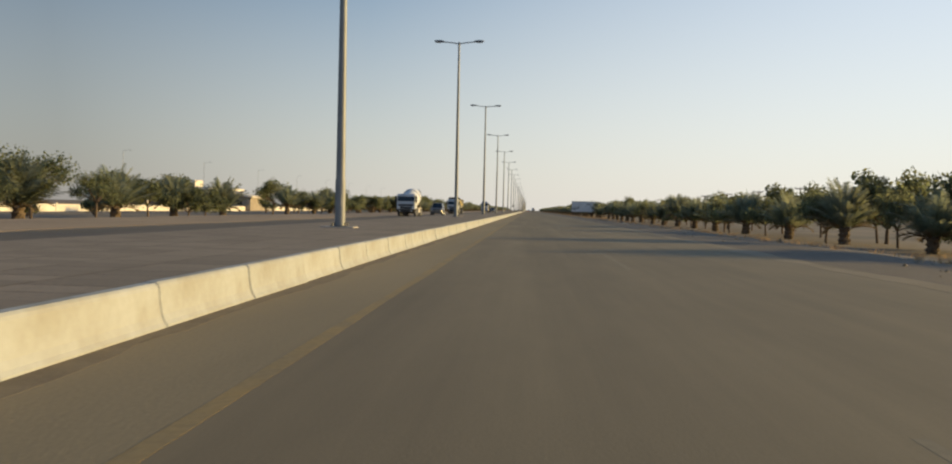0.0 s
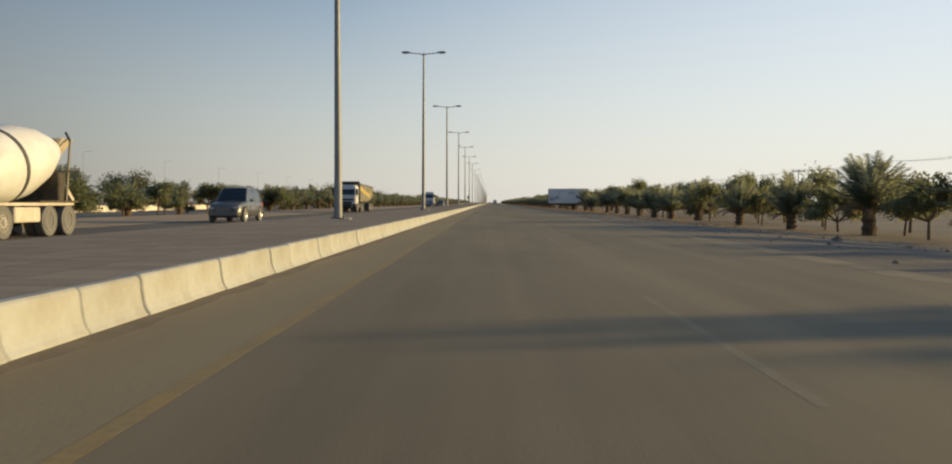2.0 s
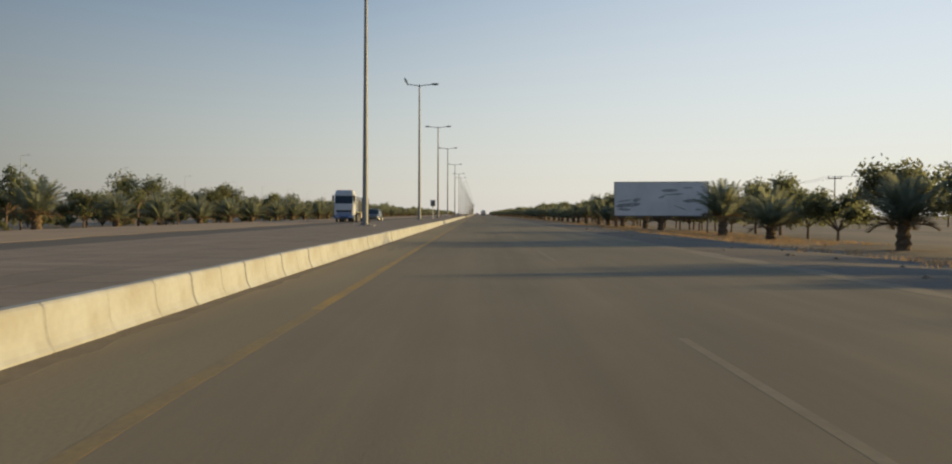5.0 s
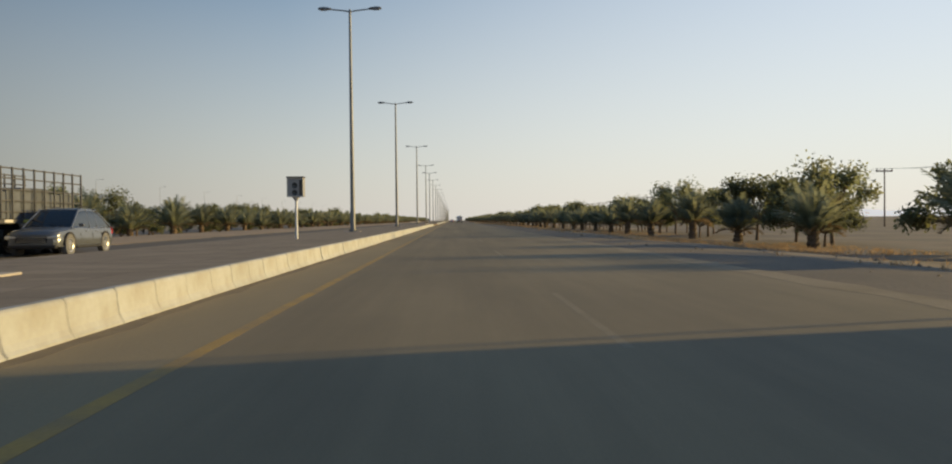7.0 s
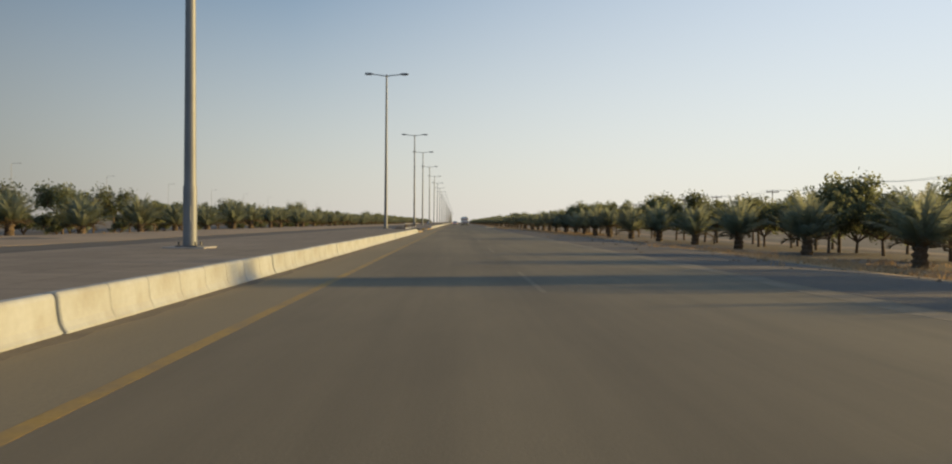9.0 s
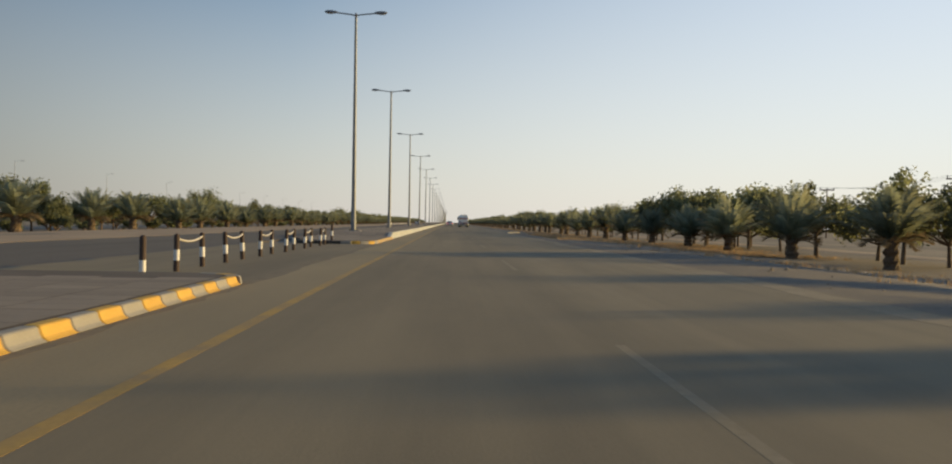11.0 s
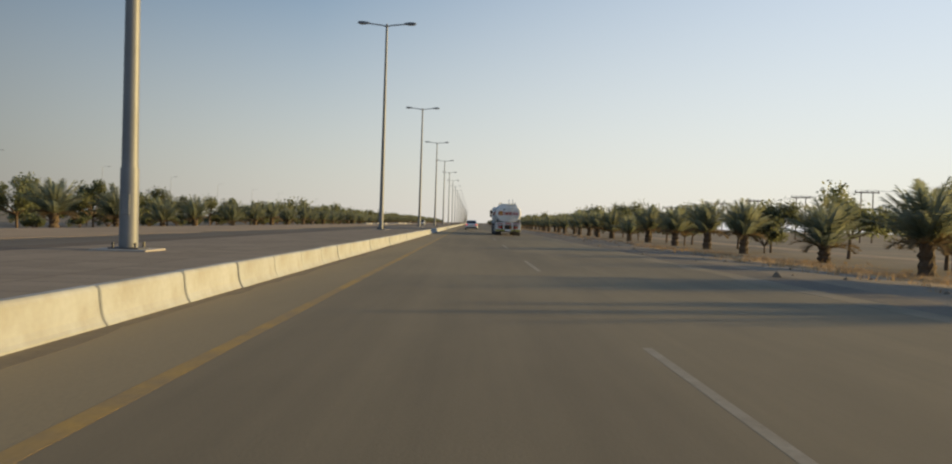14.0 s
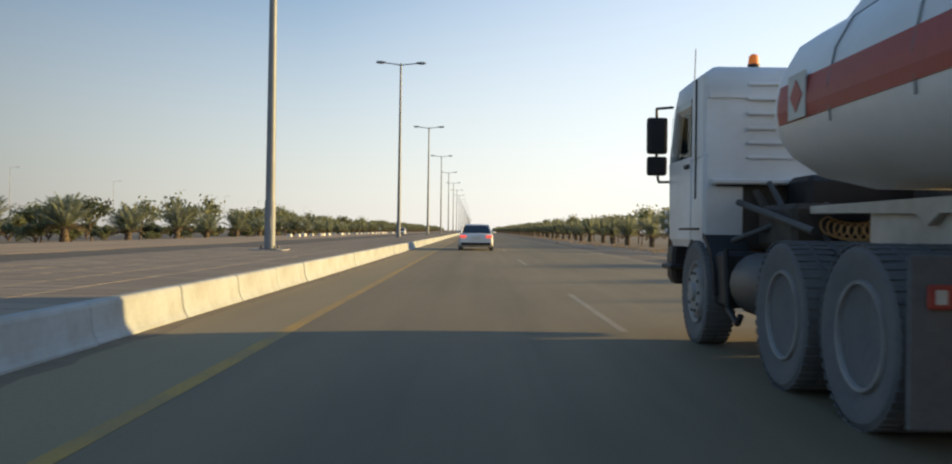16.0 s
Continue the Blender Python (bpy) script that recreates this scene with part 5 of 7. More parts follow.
    box(bm, -0.05, -13.5, 0.85, 0.6, 0.3, 0.45, 0.05)
    part("valve_box", bm, CHASSIS, rear)
    yr = -13.56
    bm = bmesh.new()          # stripe, board and label on the end
    box(bm, 0, yr - 0.005, 2.14, 1.98, 0.02, 0.27, 0.004)
    part("stripe", bm, RED, tank, "red stripe")
    bm = bmesh.new()
    box(bm, -0.72, yr - 0.02, 2.17, 0.34, 0.02, 0.40, 0.004)
    part("warning_plate", bm, ORANGE, tank, "blank orange plate")
    bm = bmesh.new()
    box(bm, -0.42, yr - 0.02, 2.20, 0.26, 0.02, 0.30, 0.004)
    lab = part("hazard_label", bm, PAINT_WHITE, t)
    bm = bmesh.new()
    box(bm, -0.42, yr - 0.034, 2.20, 0.15, 0.008, 0.15)
    bmesh.ops.rotate(bm, verts=bm.verts, cent=(-0.42, yr, 2.20), matrix=Matrix.Rotation(radians(45), 3, "Y"))
    part("diamond", bm, RED, lab)
    bm = bmesh.new()
    for k in range(10):
        box(bm, 0.34 + 0.07 * k, yr - 0.02, 2.14, 0.045, 0.008, 0.10 if k % 4 else 0.06)
    part("bar", bm, PAINT_WHITE, tank, "illegible white lettering as plain bars")
    bm = bmesh.new()
    for z in (2.42, 1.82):
        box(bm, 0.72, yr - 0.012, z, 0.42, 0.008, 0.03)
    spin(bm, [(0.005, -0.02), (0.075, -0.02), (0.075, -0.012), (0.005, -0.012)], 16, "Y", (-0.42, yr, 2.52))
    part("bar", bm, STEEL_DARK, tank, "small illegible grey marking as plain bars")
    bm = bmesh.new()
    for x in (0.02, 0.38):
        pipe(bm, [(x, yr - 0.14, 1.25), (x, yr - 0.14, 2.2), (x, yr - 0.16, 3.2)] + [(x, yr - 0.16 + 0.17 * (1 - math.cos(a)), 3.2 + 0.30 * math.sin(a)) for a in (0.5, 1.0, 1.57, 2.1, 2.6, 3.14)] + [(x, yr + 0.18, 3.05)], 0.024, 8)
    ladder = part("ladder", bm, CHROME, t)
    for k in range(8):
        bm = bmesh.new()
        rod(bm, (0.02, yr - 0.14, 1.4 + 0.25 * k), (0.38, yr - 0.14, 1.4 + 0.25 * k), 0.016, 0.016, 6)
        part("rung", bm, CHROME, ladder)
    bm = bmesh.new()
    for s in (-1, 1):
        rod(bm, (s * 1.0, -13.5, 1.48), (s * 1.0, -13.0, 1.48), 0.13, 0.13, 14)
    part("tube_cap", bm, STEEL, t, smooth=40)


def lorry_frame(t, axles, length, R=0.53, W=0.30):
    rails(t, -length, 1.2, 0.75, 1.0)
    for y, dual in axles:
        axle(t, y, R)
        for s in (-1, 1):
            wheel(t, s * 1.08, y, R, W, s, dual=dual)


def mixer():
    t = thing("concrete_mixer_truck", "dusty white concrete mixer truck with large round drum", "truck", at(-16.45, 115.9, 0, 180))
    b = cab(t, -0.45, 1.45, 0.98, 2.95, 2.45, PAINT_TRUCK, lower=CHASSIS)
    lorry_frame(t, ((0, False), (-1.75, False), (-4.6, True), (-5.95, True)), 7.4)
    prof = [(0.15, -1.25), (0.75, -1.35), (1.05, -2.0), (1.27, -3.1), (1.27, -4.3), (1.02, -5.6), (0.55, -6.9), (0.45, -7.0)]
    bm = bmesh.new()
    spin(bm, prof, 32, "Y", (0, 0, 0))
    bmesh.ops.rotate(bm, verts=bm.verts, cent=(0, -1.3, 0), matrix=Matrix.Rotation(radians(-11), 3, "X"))
    bmesh.ops.translate(bm, verts=bm.verts, vec=(0, 0, 1.95))
    drum = part("drum", bm, PAINT_WHITE, t, "large white mixing drum", smooth=30)
    bm = bmesh.new()
    spin(bm, [(1.26, -3.1), (1.295, -3.12), (1.295, -3.3), (1.26, -3.32)], 32, "Y")
    bmesh.ops.rotate(bm, verts=bm.verts, cent=(0, -1.3, 0), matrix=Matrix.Rotation(radians(-11), 3, "X"))
    bmesh.ops.translate(bm, verts=bm.verts, vec=(0, 0, 1.95))
    part("drum_ring", bm, STEEL_DARK, drum, smooth=30)
    bm = bmesh.new()
    box(bm, 0, -6.4, 1.6, 1.6, 0.5, 1.4, 0.05)
    part("drum_stand", bm, CHASSIS, t)
    bm = bmesh.new()
    box(bm, 0, -1.15, 1.45, 1.9, 0.35, 1.2, 0.04)
    part("drum_stand", bm, CHASSIS, t)
    bm = bmesh.new()
    loft(bm, [[(-0.7, -6.6, 3.5), (0.7, -6.6, 3.5), (0.7, -7.5, 3.5), (-0.7, -7.5, 3.5)], [(-0.3, -6.8, 2.9), (0.3, -6.8, 2.9), (0.3, -7.3, 2.9), (-0.3, -7.3, 2.9)]])
    part("hopper", bm, PAINT_DUSTY, t)
    bm = bmesh.new()
    loft(bm, [[(-0.25, -7.2, 2.1), (0.25, -7.2, 2.1), (0.25, -7.2, 2.3), (-0.25, -7.2, 2.3)], [(-0.25, -8.4, 1.1), (0.25, -8.4, 1.1), (0.25, -8.4, 1.3), (-0.25, -8.4, 1.3)]])
    part("chute", bm, PAINT_DUSTY, t)
    for s in (-1, 1):
        bm = bmesh.new()
        pipe(bm, [(s * 0.85, -6.5, 1.0), (s * 0.85, -6.9, 3.4), (s * 0.5, -7.3, 3.75)], 0.05, 6)
        pipe(bm, [(s * 1.0, -6.2, 2.3), (s * 1.0, -7.2, 2.35)], 0.04, 6)
        part("hopper_frame", bm, STEEL_DARK, t)
        bm = bmesh.new()
        prism(bm, [(-1.0, 1.05), (-6.4, 1.05), (-6.4, 1.15), (-1.0, 1.15)], s * 1.02, s * 1.2)
        part("side_rail", bm, PAINT_DUSTY, t)
    bm = bmesh.new()
    spin(bm, [(0.05, -0.6), (0.3, -0.55), (0.3, 0.55), (0.05, 0.6)], 16, "Z", (0.9, -1.5, 1.75))
    part("water_tank", bm, PAINT_DUSTY, t, smooth=40)
    for s in (-1, 1):
        bm = bmesh.new()
        box(bm, s * 1.1, -3.2, 0.75, 0.25, 1.6, 0.5, 0.04)
        part("side_box", bm, PAINT_DUSTY, t)
        bm = bmesh.new()
        prism(bm, [(-3.95, 1.15), (-6.6, 1.15), (-6.6, 1.22), (-3.95, 1.22)], s * 0.8, s * 1.24)
        part("mudguard", bm, CHASSIS, t)


def tipper():
    """An articulated tipper: tractor and a long skip whose floor falls to a point."""
    t = thing("tipper_truck", "white articulated tipper truck with long olive-grey skip and yellow chevron", "truck", at(-17.0, 194.0, 0, 180))
    cab(t, -0.65, 1.45, 0.98, 3.05, 2.48, PAINT_TRUCK, roof=0.14, slant=0.22)
    lorry_frame(t, ((0, False), (-3.15, True), (-4.45, True)), 5.2)
    front, rear = -1.75, -13.6
    top = lambda y: 3.42 - 0.022 * (front - y)
    floor = lambda y: 1.30 if y > -9.0 else 1.30 + 0.13 * (-9.0 - y)
    bm = bmesh.new()
    prism(bm, [(front - 0.35, 1.30), (front, top(front)), (rear, top(rear)), (rear + 0.15, floor(rear)), (-9.0, 1.30)], -1.24, 1.24, 0.03)
    skip = part("skip", bm, SKIP, t, "olive-grey dusty skip body")
    point = -9.9
    for s in (-1, 1):
        for q in (((front - 0.15, 3.12), (front - 0.15, 2.62), (point, 1.72), (point - 0.25, 2.22)), ((point - 0.25, 2.22), (point, 1.72), (rear + 0.75, 2.92), (rear + 0.25, 2.96))):
            bm = bmesh.new()
            loft(bm, [[(s * 1.252, y, z) for y, z in q], [(s * 1.22, y, z) for y, z in q]])
            part("stripe", bm, PAINT_YELLOW, skip, "faded yellow stripe")
        for k in range(9):
            y = front - 0.25 - 1.38 * k
            bm = bmesh.new()
            box(bm, s * 1.25, y, (top(y) + floor(y)) / 2, 0.07, 0.09, top(y) - floor(y) - 0.06, 0.01)
            part("rib", bm, SKIP, skip)
        bm = bmesh.new()
        loft(bm, [[(s * 1.19, y, top(y) - 0.08), (s * 1.29, y, top(y) - 0.08), (s * 1.29, y, top(y) + 0.03), (s * 1.19, y, top(y) + 0.03)] for y in (front, rear)])
        part("top_rail", bm, CHASSIS, skip)
        bm = bmesh.new()
        box(bm, s * 1.0, -1.75, 0.74, 0.42, 1.2, 0.52, 0.05)
        part("fuel_tank", bm, STEEL_DARK, t)
        for y0, y1 in ((-2.5, -5.1), (-9.7, -13.4)):
            bm = bmesh.new()
            prism(bm, [(y0, 1.14), (y1, 1.14), (y1, 1.19), (y0, 1.19)], s * 0.8, s * 1.24)
            part("mudguard", bm, CHASSIS, t)
        for y in (-10.4, -11.65, -12.9):
            wheel(t, s * 1.08, y, 0.53, 0.30, s, dual=True)
        bm = bmesh.new()
        pipe(bm, [(s * 0.9, -6.3, 1.25), (s * 0.9, -6.3, 0.15), (s * 0.9, -6.1, 0.12)], 0.055, 8)
        part("landing_leg", bm, CHASSIS, t)
    for y in (-10.4, -11.65, -12.9):
        axle(t, y, 0.53)
    rails(t, rear + 0.2, -2.9, 1.0, 1.25)
    bm = bmesh.new()
    rod(bm, (-1.22, front + 0.05, 3.52), (1.22, front + 0.05, 3.52), 0.16, 0.16, 12)
    part("rolled_cover", bm, CHASSIS, skip, "dark rolled cover")
    bm = bmesh.new()
    prism(bm, [(front, top(front) - 0.1), (front + 0.55, top(front) + 0.02), (front + 0.57, top(front) + 0.07), (front, top(front) + 0.03)], -1.2, 1.2, 0.01)
    part("cab_guard", bm, STEEL_DARK, skip)
    for k in range(10):
        y = front - 0.3 - 1.25 * k
        bm = bmesh.new()
        pipe(bm, [(-1.22, y, top(y)), (-0.7, y, top(y) + 0.16), (0.7, y, top(y) + 0.16), (1.22, y, top(y))], 0.03, 6)
        part("hoop", bm, CHASSIS, skip)


def flatbed():
    t = thing("flatbed_truck", "white and blue articulated truck with stake-sided trailer and grey load", "truck", at(-17.55, 345.0, 0, 180))
    b = cab(t, -0.75, 1.45, 0.95, 3.80, 2.52, PAINT_TRUCK, lower=PAINT_BLUE, roof=0.40, slant=0.34)
    bm = bmesh.new()
    box(bm, 0, 1.478, 1.16, 2.0, 0.04, 0.34, 0.012)
    panel = part("front_panel", bm, PAINT_BLUE, t, "faded blue front panel with pale streaks")
    for k in range(7):
        bm = bmesh.new()
        x = -0.84 + 0.28 * k
        loft(bm, [[(x, yy, 1.02), (x + 0.06, yy, 1.02), (x + 0.14, yy, 1.16), (x + 0.08, yy, 1.30), (x + 0.02, yy, 1.30), (x + 0.07, yy, 1.16)] for yy in (1.499, 1.506)])
        part("streak", bm, SIGN_BLANK, panel)
    for x in (-0.62, 0.62):
        beacon(t, x, 0.35, 4.16)
    for s in (-1, 1):         # wind deflectors behind the cab
        bm = bmesh.new()
        prism(bm, [(-0.78, 1.25), (-1.30, 1.25), (-1.22, 3.55), (-0.78, 3.95)], s * 1.17, s * 1.23, 0.02)
        part("side_fairing", bm, PAINT_TRUCK, b)
    lorry_frame(t, ((0, False), (-3.1, True), (-4.4, True)), 5.0)
    bm = bmesh.new()
    box(bm, 0, -8.6, 1.30, 2.48, 13.2, 0.16, 0.02)
    deck = part("deck", bm, STEEL_DARK, t, "dark steel deck")
    bm = bmesh.new()
    box(bm, 0, -1.95, 2.42, 2.46, 0.12, 2.10, 0.02)
    head = part("headboard", bm, PAINT_DUSTY, t)
    for x in (-0.82, 0.82):
        for z, hh in ((1.80, 0.76), (2.92, 0.84)):
            bm = bmesh.new()
            box(bm, x, -1.875, z, 0.72, 0.05, hh, 0.015)
            part("board_panel", bm, PAINT_BLUE, head, "faded blue panel")
    for s in (-1, 1):
        bm = bmesh.new()      # solid wing of the headboard
        box(bm, s * 1.235, -2.42, 2.42, 0.05, 0.92, 2.06, 0.01)
        wing = part("headboard_wing", bm, PAINT_BLUE, head, "faded blue side panel")
        bm = bmesh.new()
        box(bm, s * 1.264, -2.42, 2.62, 0.02, 0.50, 0.30, 0.008)
        part("sign_patch", bm, SIGN_BLANK, wing)
        for k in range(16):
            bm = bmesh.new()
            box(bm, s * 1.235, -2.1 - 0.866 * k, 2.36, 0.06, 0.08, 1.98, 0.008)
            part("stake", bm, STEEL_DARK, deck)
        for z in (1.66, 2.08, 2.50, 2.92, 3.30):
            bm = bmesh.new()
            box(bm, s * 1.21, -8.6, z, 0.03, 13.1, 0.055, 0.006)
            part("rail", bm, STEEL_DARK, deck)
        for k in range(9):
            bm = bmesh.new()
            box(bm, s * 1.248, -2.9 - 1.45 * k, 1.31, 0.012, 0.62, 0.11)
            part("reflector", bm, CHEVRON_Y if k % 2 else SIGN_BLANK, deck)
        bm = bmesh.new()
        box(bm, s * 1.02, -7.2, 0.82, 0.4, 1.3, 0.66, 0.03)
        part("side_box", bm, PAINT_DUSTY, t)
        for y in (-11.0, -12.3, -13.6):
            wheel(t, s * 1.08, y, 0.53, 0.30, s, dual=True)
    rnd = random.Random(14)
    for k in range(10):
        bm = bmesh.new()
        y = -3.45 - 1.17 * k
        hh = rnd.uniform(1.35, 1.65) if k < 4 else rnd.uniform(1.0, 1.35)
        box(bm, rnd.uniform(-0.03, 0.03), y, 1.385 + hh / 2, rnd.uniform(2.15, 2.3), 1.1, hh, 0.05, 2)
        part("bale", bm, BALE_GREY if k < 4 else SKIP_BLUE, deck, "grey load" if k < 4 else "dark blue-grey load")
    for y in (-11.0, -12.3, -13.6):
        axle(t, y, 0.53)
    rails(t, -15, -3.2, 1.0, 1.2)


def car(name, label, m, L, Wd, H, paint, belt, roofline, clear=0.2, R=0.33, tail_lit=False, suv=False):
    """A car from cross-sections; nose towards +y."""
    t = thing(name, label, "car", m)
    h = Wd / 2
    f, r = L / 2, -L / 2
    bm = bmesh.new()
    nose = 0.06 if suv else 0.0
    rows = [(r, 0.78, 0.44, belt - 0.17), (r + 0.08, 0.93, 0.30, belt - 0.05), (r + 0.5, 0.99, clear, belt), (-0.4, 1.0, clear, belt), (0.9, 1.0, clear, belt - 0.02 + nose), (f - 0.9, 0.985, clear, belt - 0.11 + nose), (f - 0.25, 0.92, clear + 0.04, belt - 0.19 + nose), (f, 0.76, 0.36, belt - 0.34 + nose)]
    fine = []
    for k in range(len(rows) - 1):
        p0, p1, p2, p3 = rows[max(0, k - 1)], rows[k], rows[k + 1], rows[min(len(rows) - 1, k + 2)]
        for q in range(4):
            u = q / 4
            fine.append(tuple(b1 + 0.5 * u * (c1 - a1 + u * (2 * a1 - 5 * b1 + 4 * c1 - d1 + u * (3 * (b1 - c1) + d1 - a1))) for a1, b1, c1, d1 in zip(p0, p1, p2, p3)))
    fine = sorted(set(fine + [rows[-1]]))
    rings = []
    for y, k, z0, z1 in fine:
        w, g = h * min(k, 1.0), z1 - z0
        half = [(0.88 * w, z0), (0.97 * w, z0 + 0.06 * g), (0.995 * w, z0 + 0.28 * g), (w, z0 + 0.50 * g), (0.975 * w, z0 + 0.62 * g), (0.975 * w, z0 + 0.78 * g), (0.945 * w, z0 + 0.92 * g), (0.86 * w, z1), (0.45 * w, z1 + 0.02)]
        rings.append([(-x, y, z) for x, z in half] + [(x, y, z) for x, z in reversed(half)])
    loft(bm, rings)
    body = part("body", bm, paint, t, smooth=32)
    a, b, c, d = roofline        # rear foot, rear top, front top, front foot
    top, low = h * 0.70, h * 0.88

    def height(y):
        if y < b:
            v = (y - a) / (b - a)
        elif y > c:
            v = (d - y) / (d - c)
        else:
            return H - 0.02 - 0.035 * abs((y - (b + c) / 2) / ((c - b) / 2)) ** 2.5
        return belt - 0.05 + (H - 0.055 - belt + 0.05) * max(0.0, min(1.0, v)) ** 0.88

    def section(y, off=0.0):
        zt = height(y)
        pts = []
        for q in (0.0, 0.35, 0.68, 0.92):
            z = belt - 0.05 + (zt - belt + 0.05) * q
            v = max(0.0, (z - belt + 0.05) / (H - belt))
            pts.append((low + (top - low) * v ** 1.5 + off, y, z))
        x = pts[-1][0]
        return pts + [(x * 0.93, y, zt - 0.012 + off), (x * 0.5, y, zt + 0.006 + off)]

    def whole(half):
        return half + [(-x, y, z) for x, y, z in reversed(half)]

    bm = bmesh.new()
    n = 26
    loft(bm, [whole(section(a + (d - a) * k / n)) for k in range(n + 1)])
    part("glasshouse", bm, GLASS, body, smooth=30)
    bm = bmesh.new()
    rings = []
    for k in range(13):
        y = b - 0.06 + (c - b + 0.10) * k / 12
        sec = section(y, 0.012)
        rings.append(whole([(sec[3][0] + 0.004, y, sec[3][2] - 0.02)] + sec[3:]))
    loft(bm, rings)
    part("roof", bm, paint, body, smooth=30)
    for s in (-1, 1):
        bars = [(a + 0.02, belt, b, H - 0.04, 0.05), (d - 0.02, belt - 0.04, c, H - 0.05, 0.045)]
        bars += [(y, belt - 0.02, y, H - 0.04, 0.03) for y in ((b + c) / 2 + 0.1, b + 0.12)]
        for y0, z0, y1, z1, wd in bars:
            bm = bmesh.new()
            rod(bm, (s * low, y0, z0), (s * top * 1.005, y1, z1), wd, wd * 0.85, 6)
            part("pillar", bm, paint, body)
        bm = bmesh.new()
        box(bm, s * (h + 0.09), d - 0.45, belt + 0.08, 0.2, 0.12, 0.14, 0.03)
        part("mirror", bm, paint, body)
        bm = bmesh.new()
        box(bm, s * h * 0.72, f - 0.10, belt - 0.36, h * 0.42, 0.22, 0.13, 0.04)
        part("headlamp", bm, LAMP_CLEAR, body)
        bm = bmesh.new()
        box(bm, s * h * 0.74, r + 0.03, belt - 0.17, h * 0.36, 0.14, 0.16 if not suv else 0.3, 0.03)
        part("tail_lamp", bm, BRAKE if tail_lit else RED_LIGHT, body)
        for y in (f - 0.88, r + 0.92):
            bm = bmesh.new()
            rings = []
            for k in range(11):
                an = math.pi * k / 10
                rings.append([(s * (h - 0.10), y + (R + 0.07) * math.cos(an), R + (R + 0.07) * math.sin(an)), (s * (h + 0.012), y + (R + 0.07) * math.cos(an), R + (R + 0.07) * math.sin(an)), (s * (h + 0.012), y + (R + 0.01) * math.cos(an), R + (R + 0.01) * math.sin(an)), (s * (h - 0.10), y + (R + 0.01) * math.cos(an), R + (R + 0.01) * math.sin(an))])
            loft(bm, rings)
            part("wheel_arch", bm, BLACK, body)
            wheel(t, s * (h - 0.10), y, R, 0.23, s, ALLOY, truck=False)
        for y in (0.15, -0.75):
            bm = bmesh.new()
            box(bm, s * (h - 0.016), y, belt - 0.16, 0.035, 0.20, 0.035, 0.010)
            part("door_handle", bm, CHROME if suv else paint, body)
        for y in (d - 0.62, (b + c) / 2 + 0.1, b - 0.05):      # shut lines of the doors
            bm = bmesh.new()
            zs = [clear + 0.14, clear + 0.32 * (belt - clear), clear + 0.52 * (belt - clear), clear + 0.70 * (belt - clear), belt - 0.07]
            xs = [0.984, 0.999, 1.003, 0.981, 0.955]
            loft(bm, [[(s * h * k, y - 0.007, z), (s * h * k, y + 0.007, z), (s * (h * k - 0.02), y + 0.007, z), (s * (h * k - 0.02), y - 0.007, z)] for k, z in zip(xs, zs)])
            part("shut_line", bm, BLACK, body)
        bm = bmesh.new()
        box(bm, s * (h - 0.02), -0.05, clear + 0.05, 0.07, L - 2 * R - 1.95, 0.11, 0.02)
        part("sill", bm, BLACK, body, "black plastic sill")
        bm = bmesh.new()
        box(bm, s * (low + 0.012), (a + d) / 2 - 0.1, belt - 0.035, 0.02, (d - a) * 0.74, 0.022, 0.005)
        part("window_trim", bm, CHROME, body, "bright window trim")
    bm = bmesh.new()
    box(bm, 0, f - 0.02, belt - 0.44, h * 1.1, 0.10, 0.20, 0.02)
    grille = part("grille", bm, BLACK, body)
    for k in range(3):
        bm = bmesh.new()
        box(bm, 0, f + 0.034, belt - 0.51 + 0.07 * k, h * 1.02, 0.016, 0.018, 0.004)
        part("grille_bar", bm, CHROME, grille)
    for x in (-0.36, 0.36):
        bm = bmesh.new()
        rod(bm, (x - 0.24, d + 0.04, belt + 0.03), (x + 0.30, d - 0.16, belt + 0.13), 0.012, 0.008, 6)
        part("wiper", bm, BLACK, body)
    bm = bmesh.new()
    box(bm, 0, f - 0.06, 0.36, h * 1.7, 0.16, 0.14, 0.03)
    part("front_bumper", bm, BLACK, body)
    bm = bmesh.new()
    box(bm, 0, r + 0.05, 0.38, h * 1.72, 0.16, 0.16, 0.03)
    part("rear_bumper", bm, BLACK if suv or tail_lit else paint, body)
    bm = bmesh.new()
    box(bm, 0, r - 0.02, belt - 0.26, 0.46, 0.03, 0.13, 0.006)
    plate = part("plate", bm, SIGN_BLANK, body, "blank pale plate")
    if suv:
        for s in (-1, 1):
            bm = bmesh.new()
            rod(bm, (s * h * 0.6, b + 0.1, H + 0.05), (s * h * 0.6, c - 0.1, H + 0.05), 0.02, 0.02, 6)
            part("roof_rail", bm, BLACK, body)
    return t


tanker()
mixer()
tipper()
flatbed()
car("saloon_car", "white saloon car with lit red tail lamps on the carriageway", at(0.10, 779.0), 5.3, 2.04, 1.55, PAINT_WHITE, 0.98, (-2.15, -1.25, 0.40, 1.50), tail_lit=True)
car("off_road_car", "dark silver off-road car on the far carriageway", at(-15.1, 142.2, 0, 180), 5.0, 1.98, 2.05, PAINT_BRONZE, 1.20, (-2.32, -2.05, 0.35, 1.15), 0.34, 0.44, suv=True)
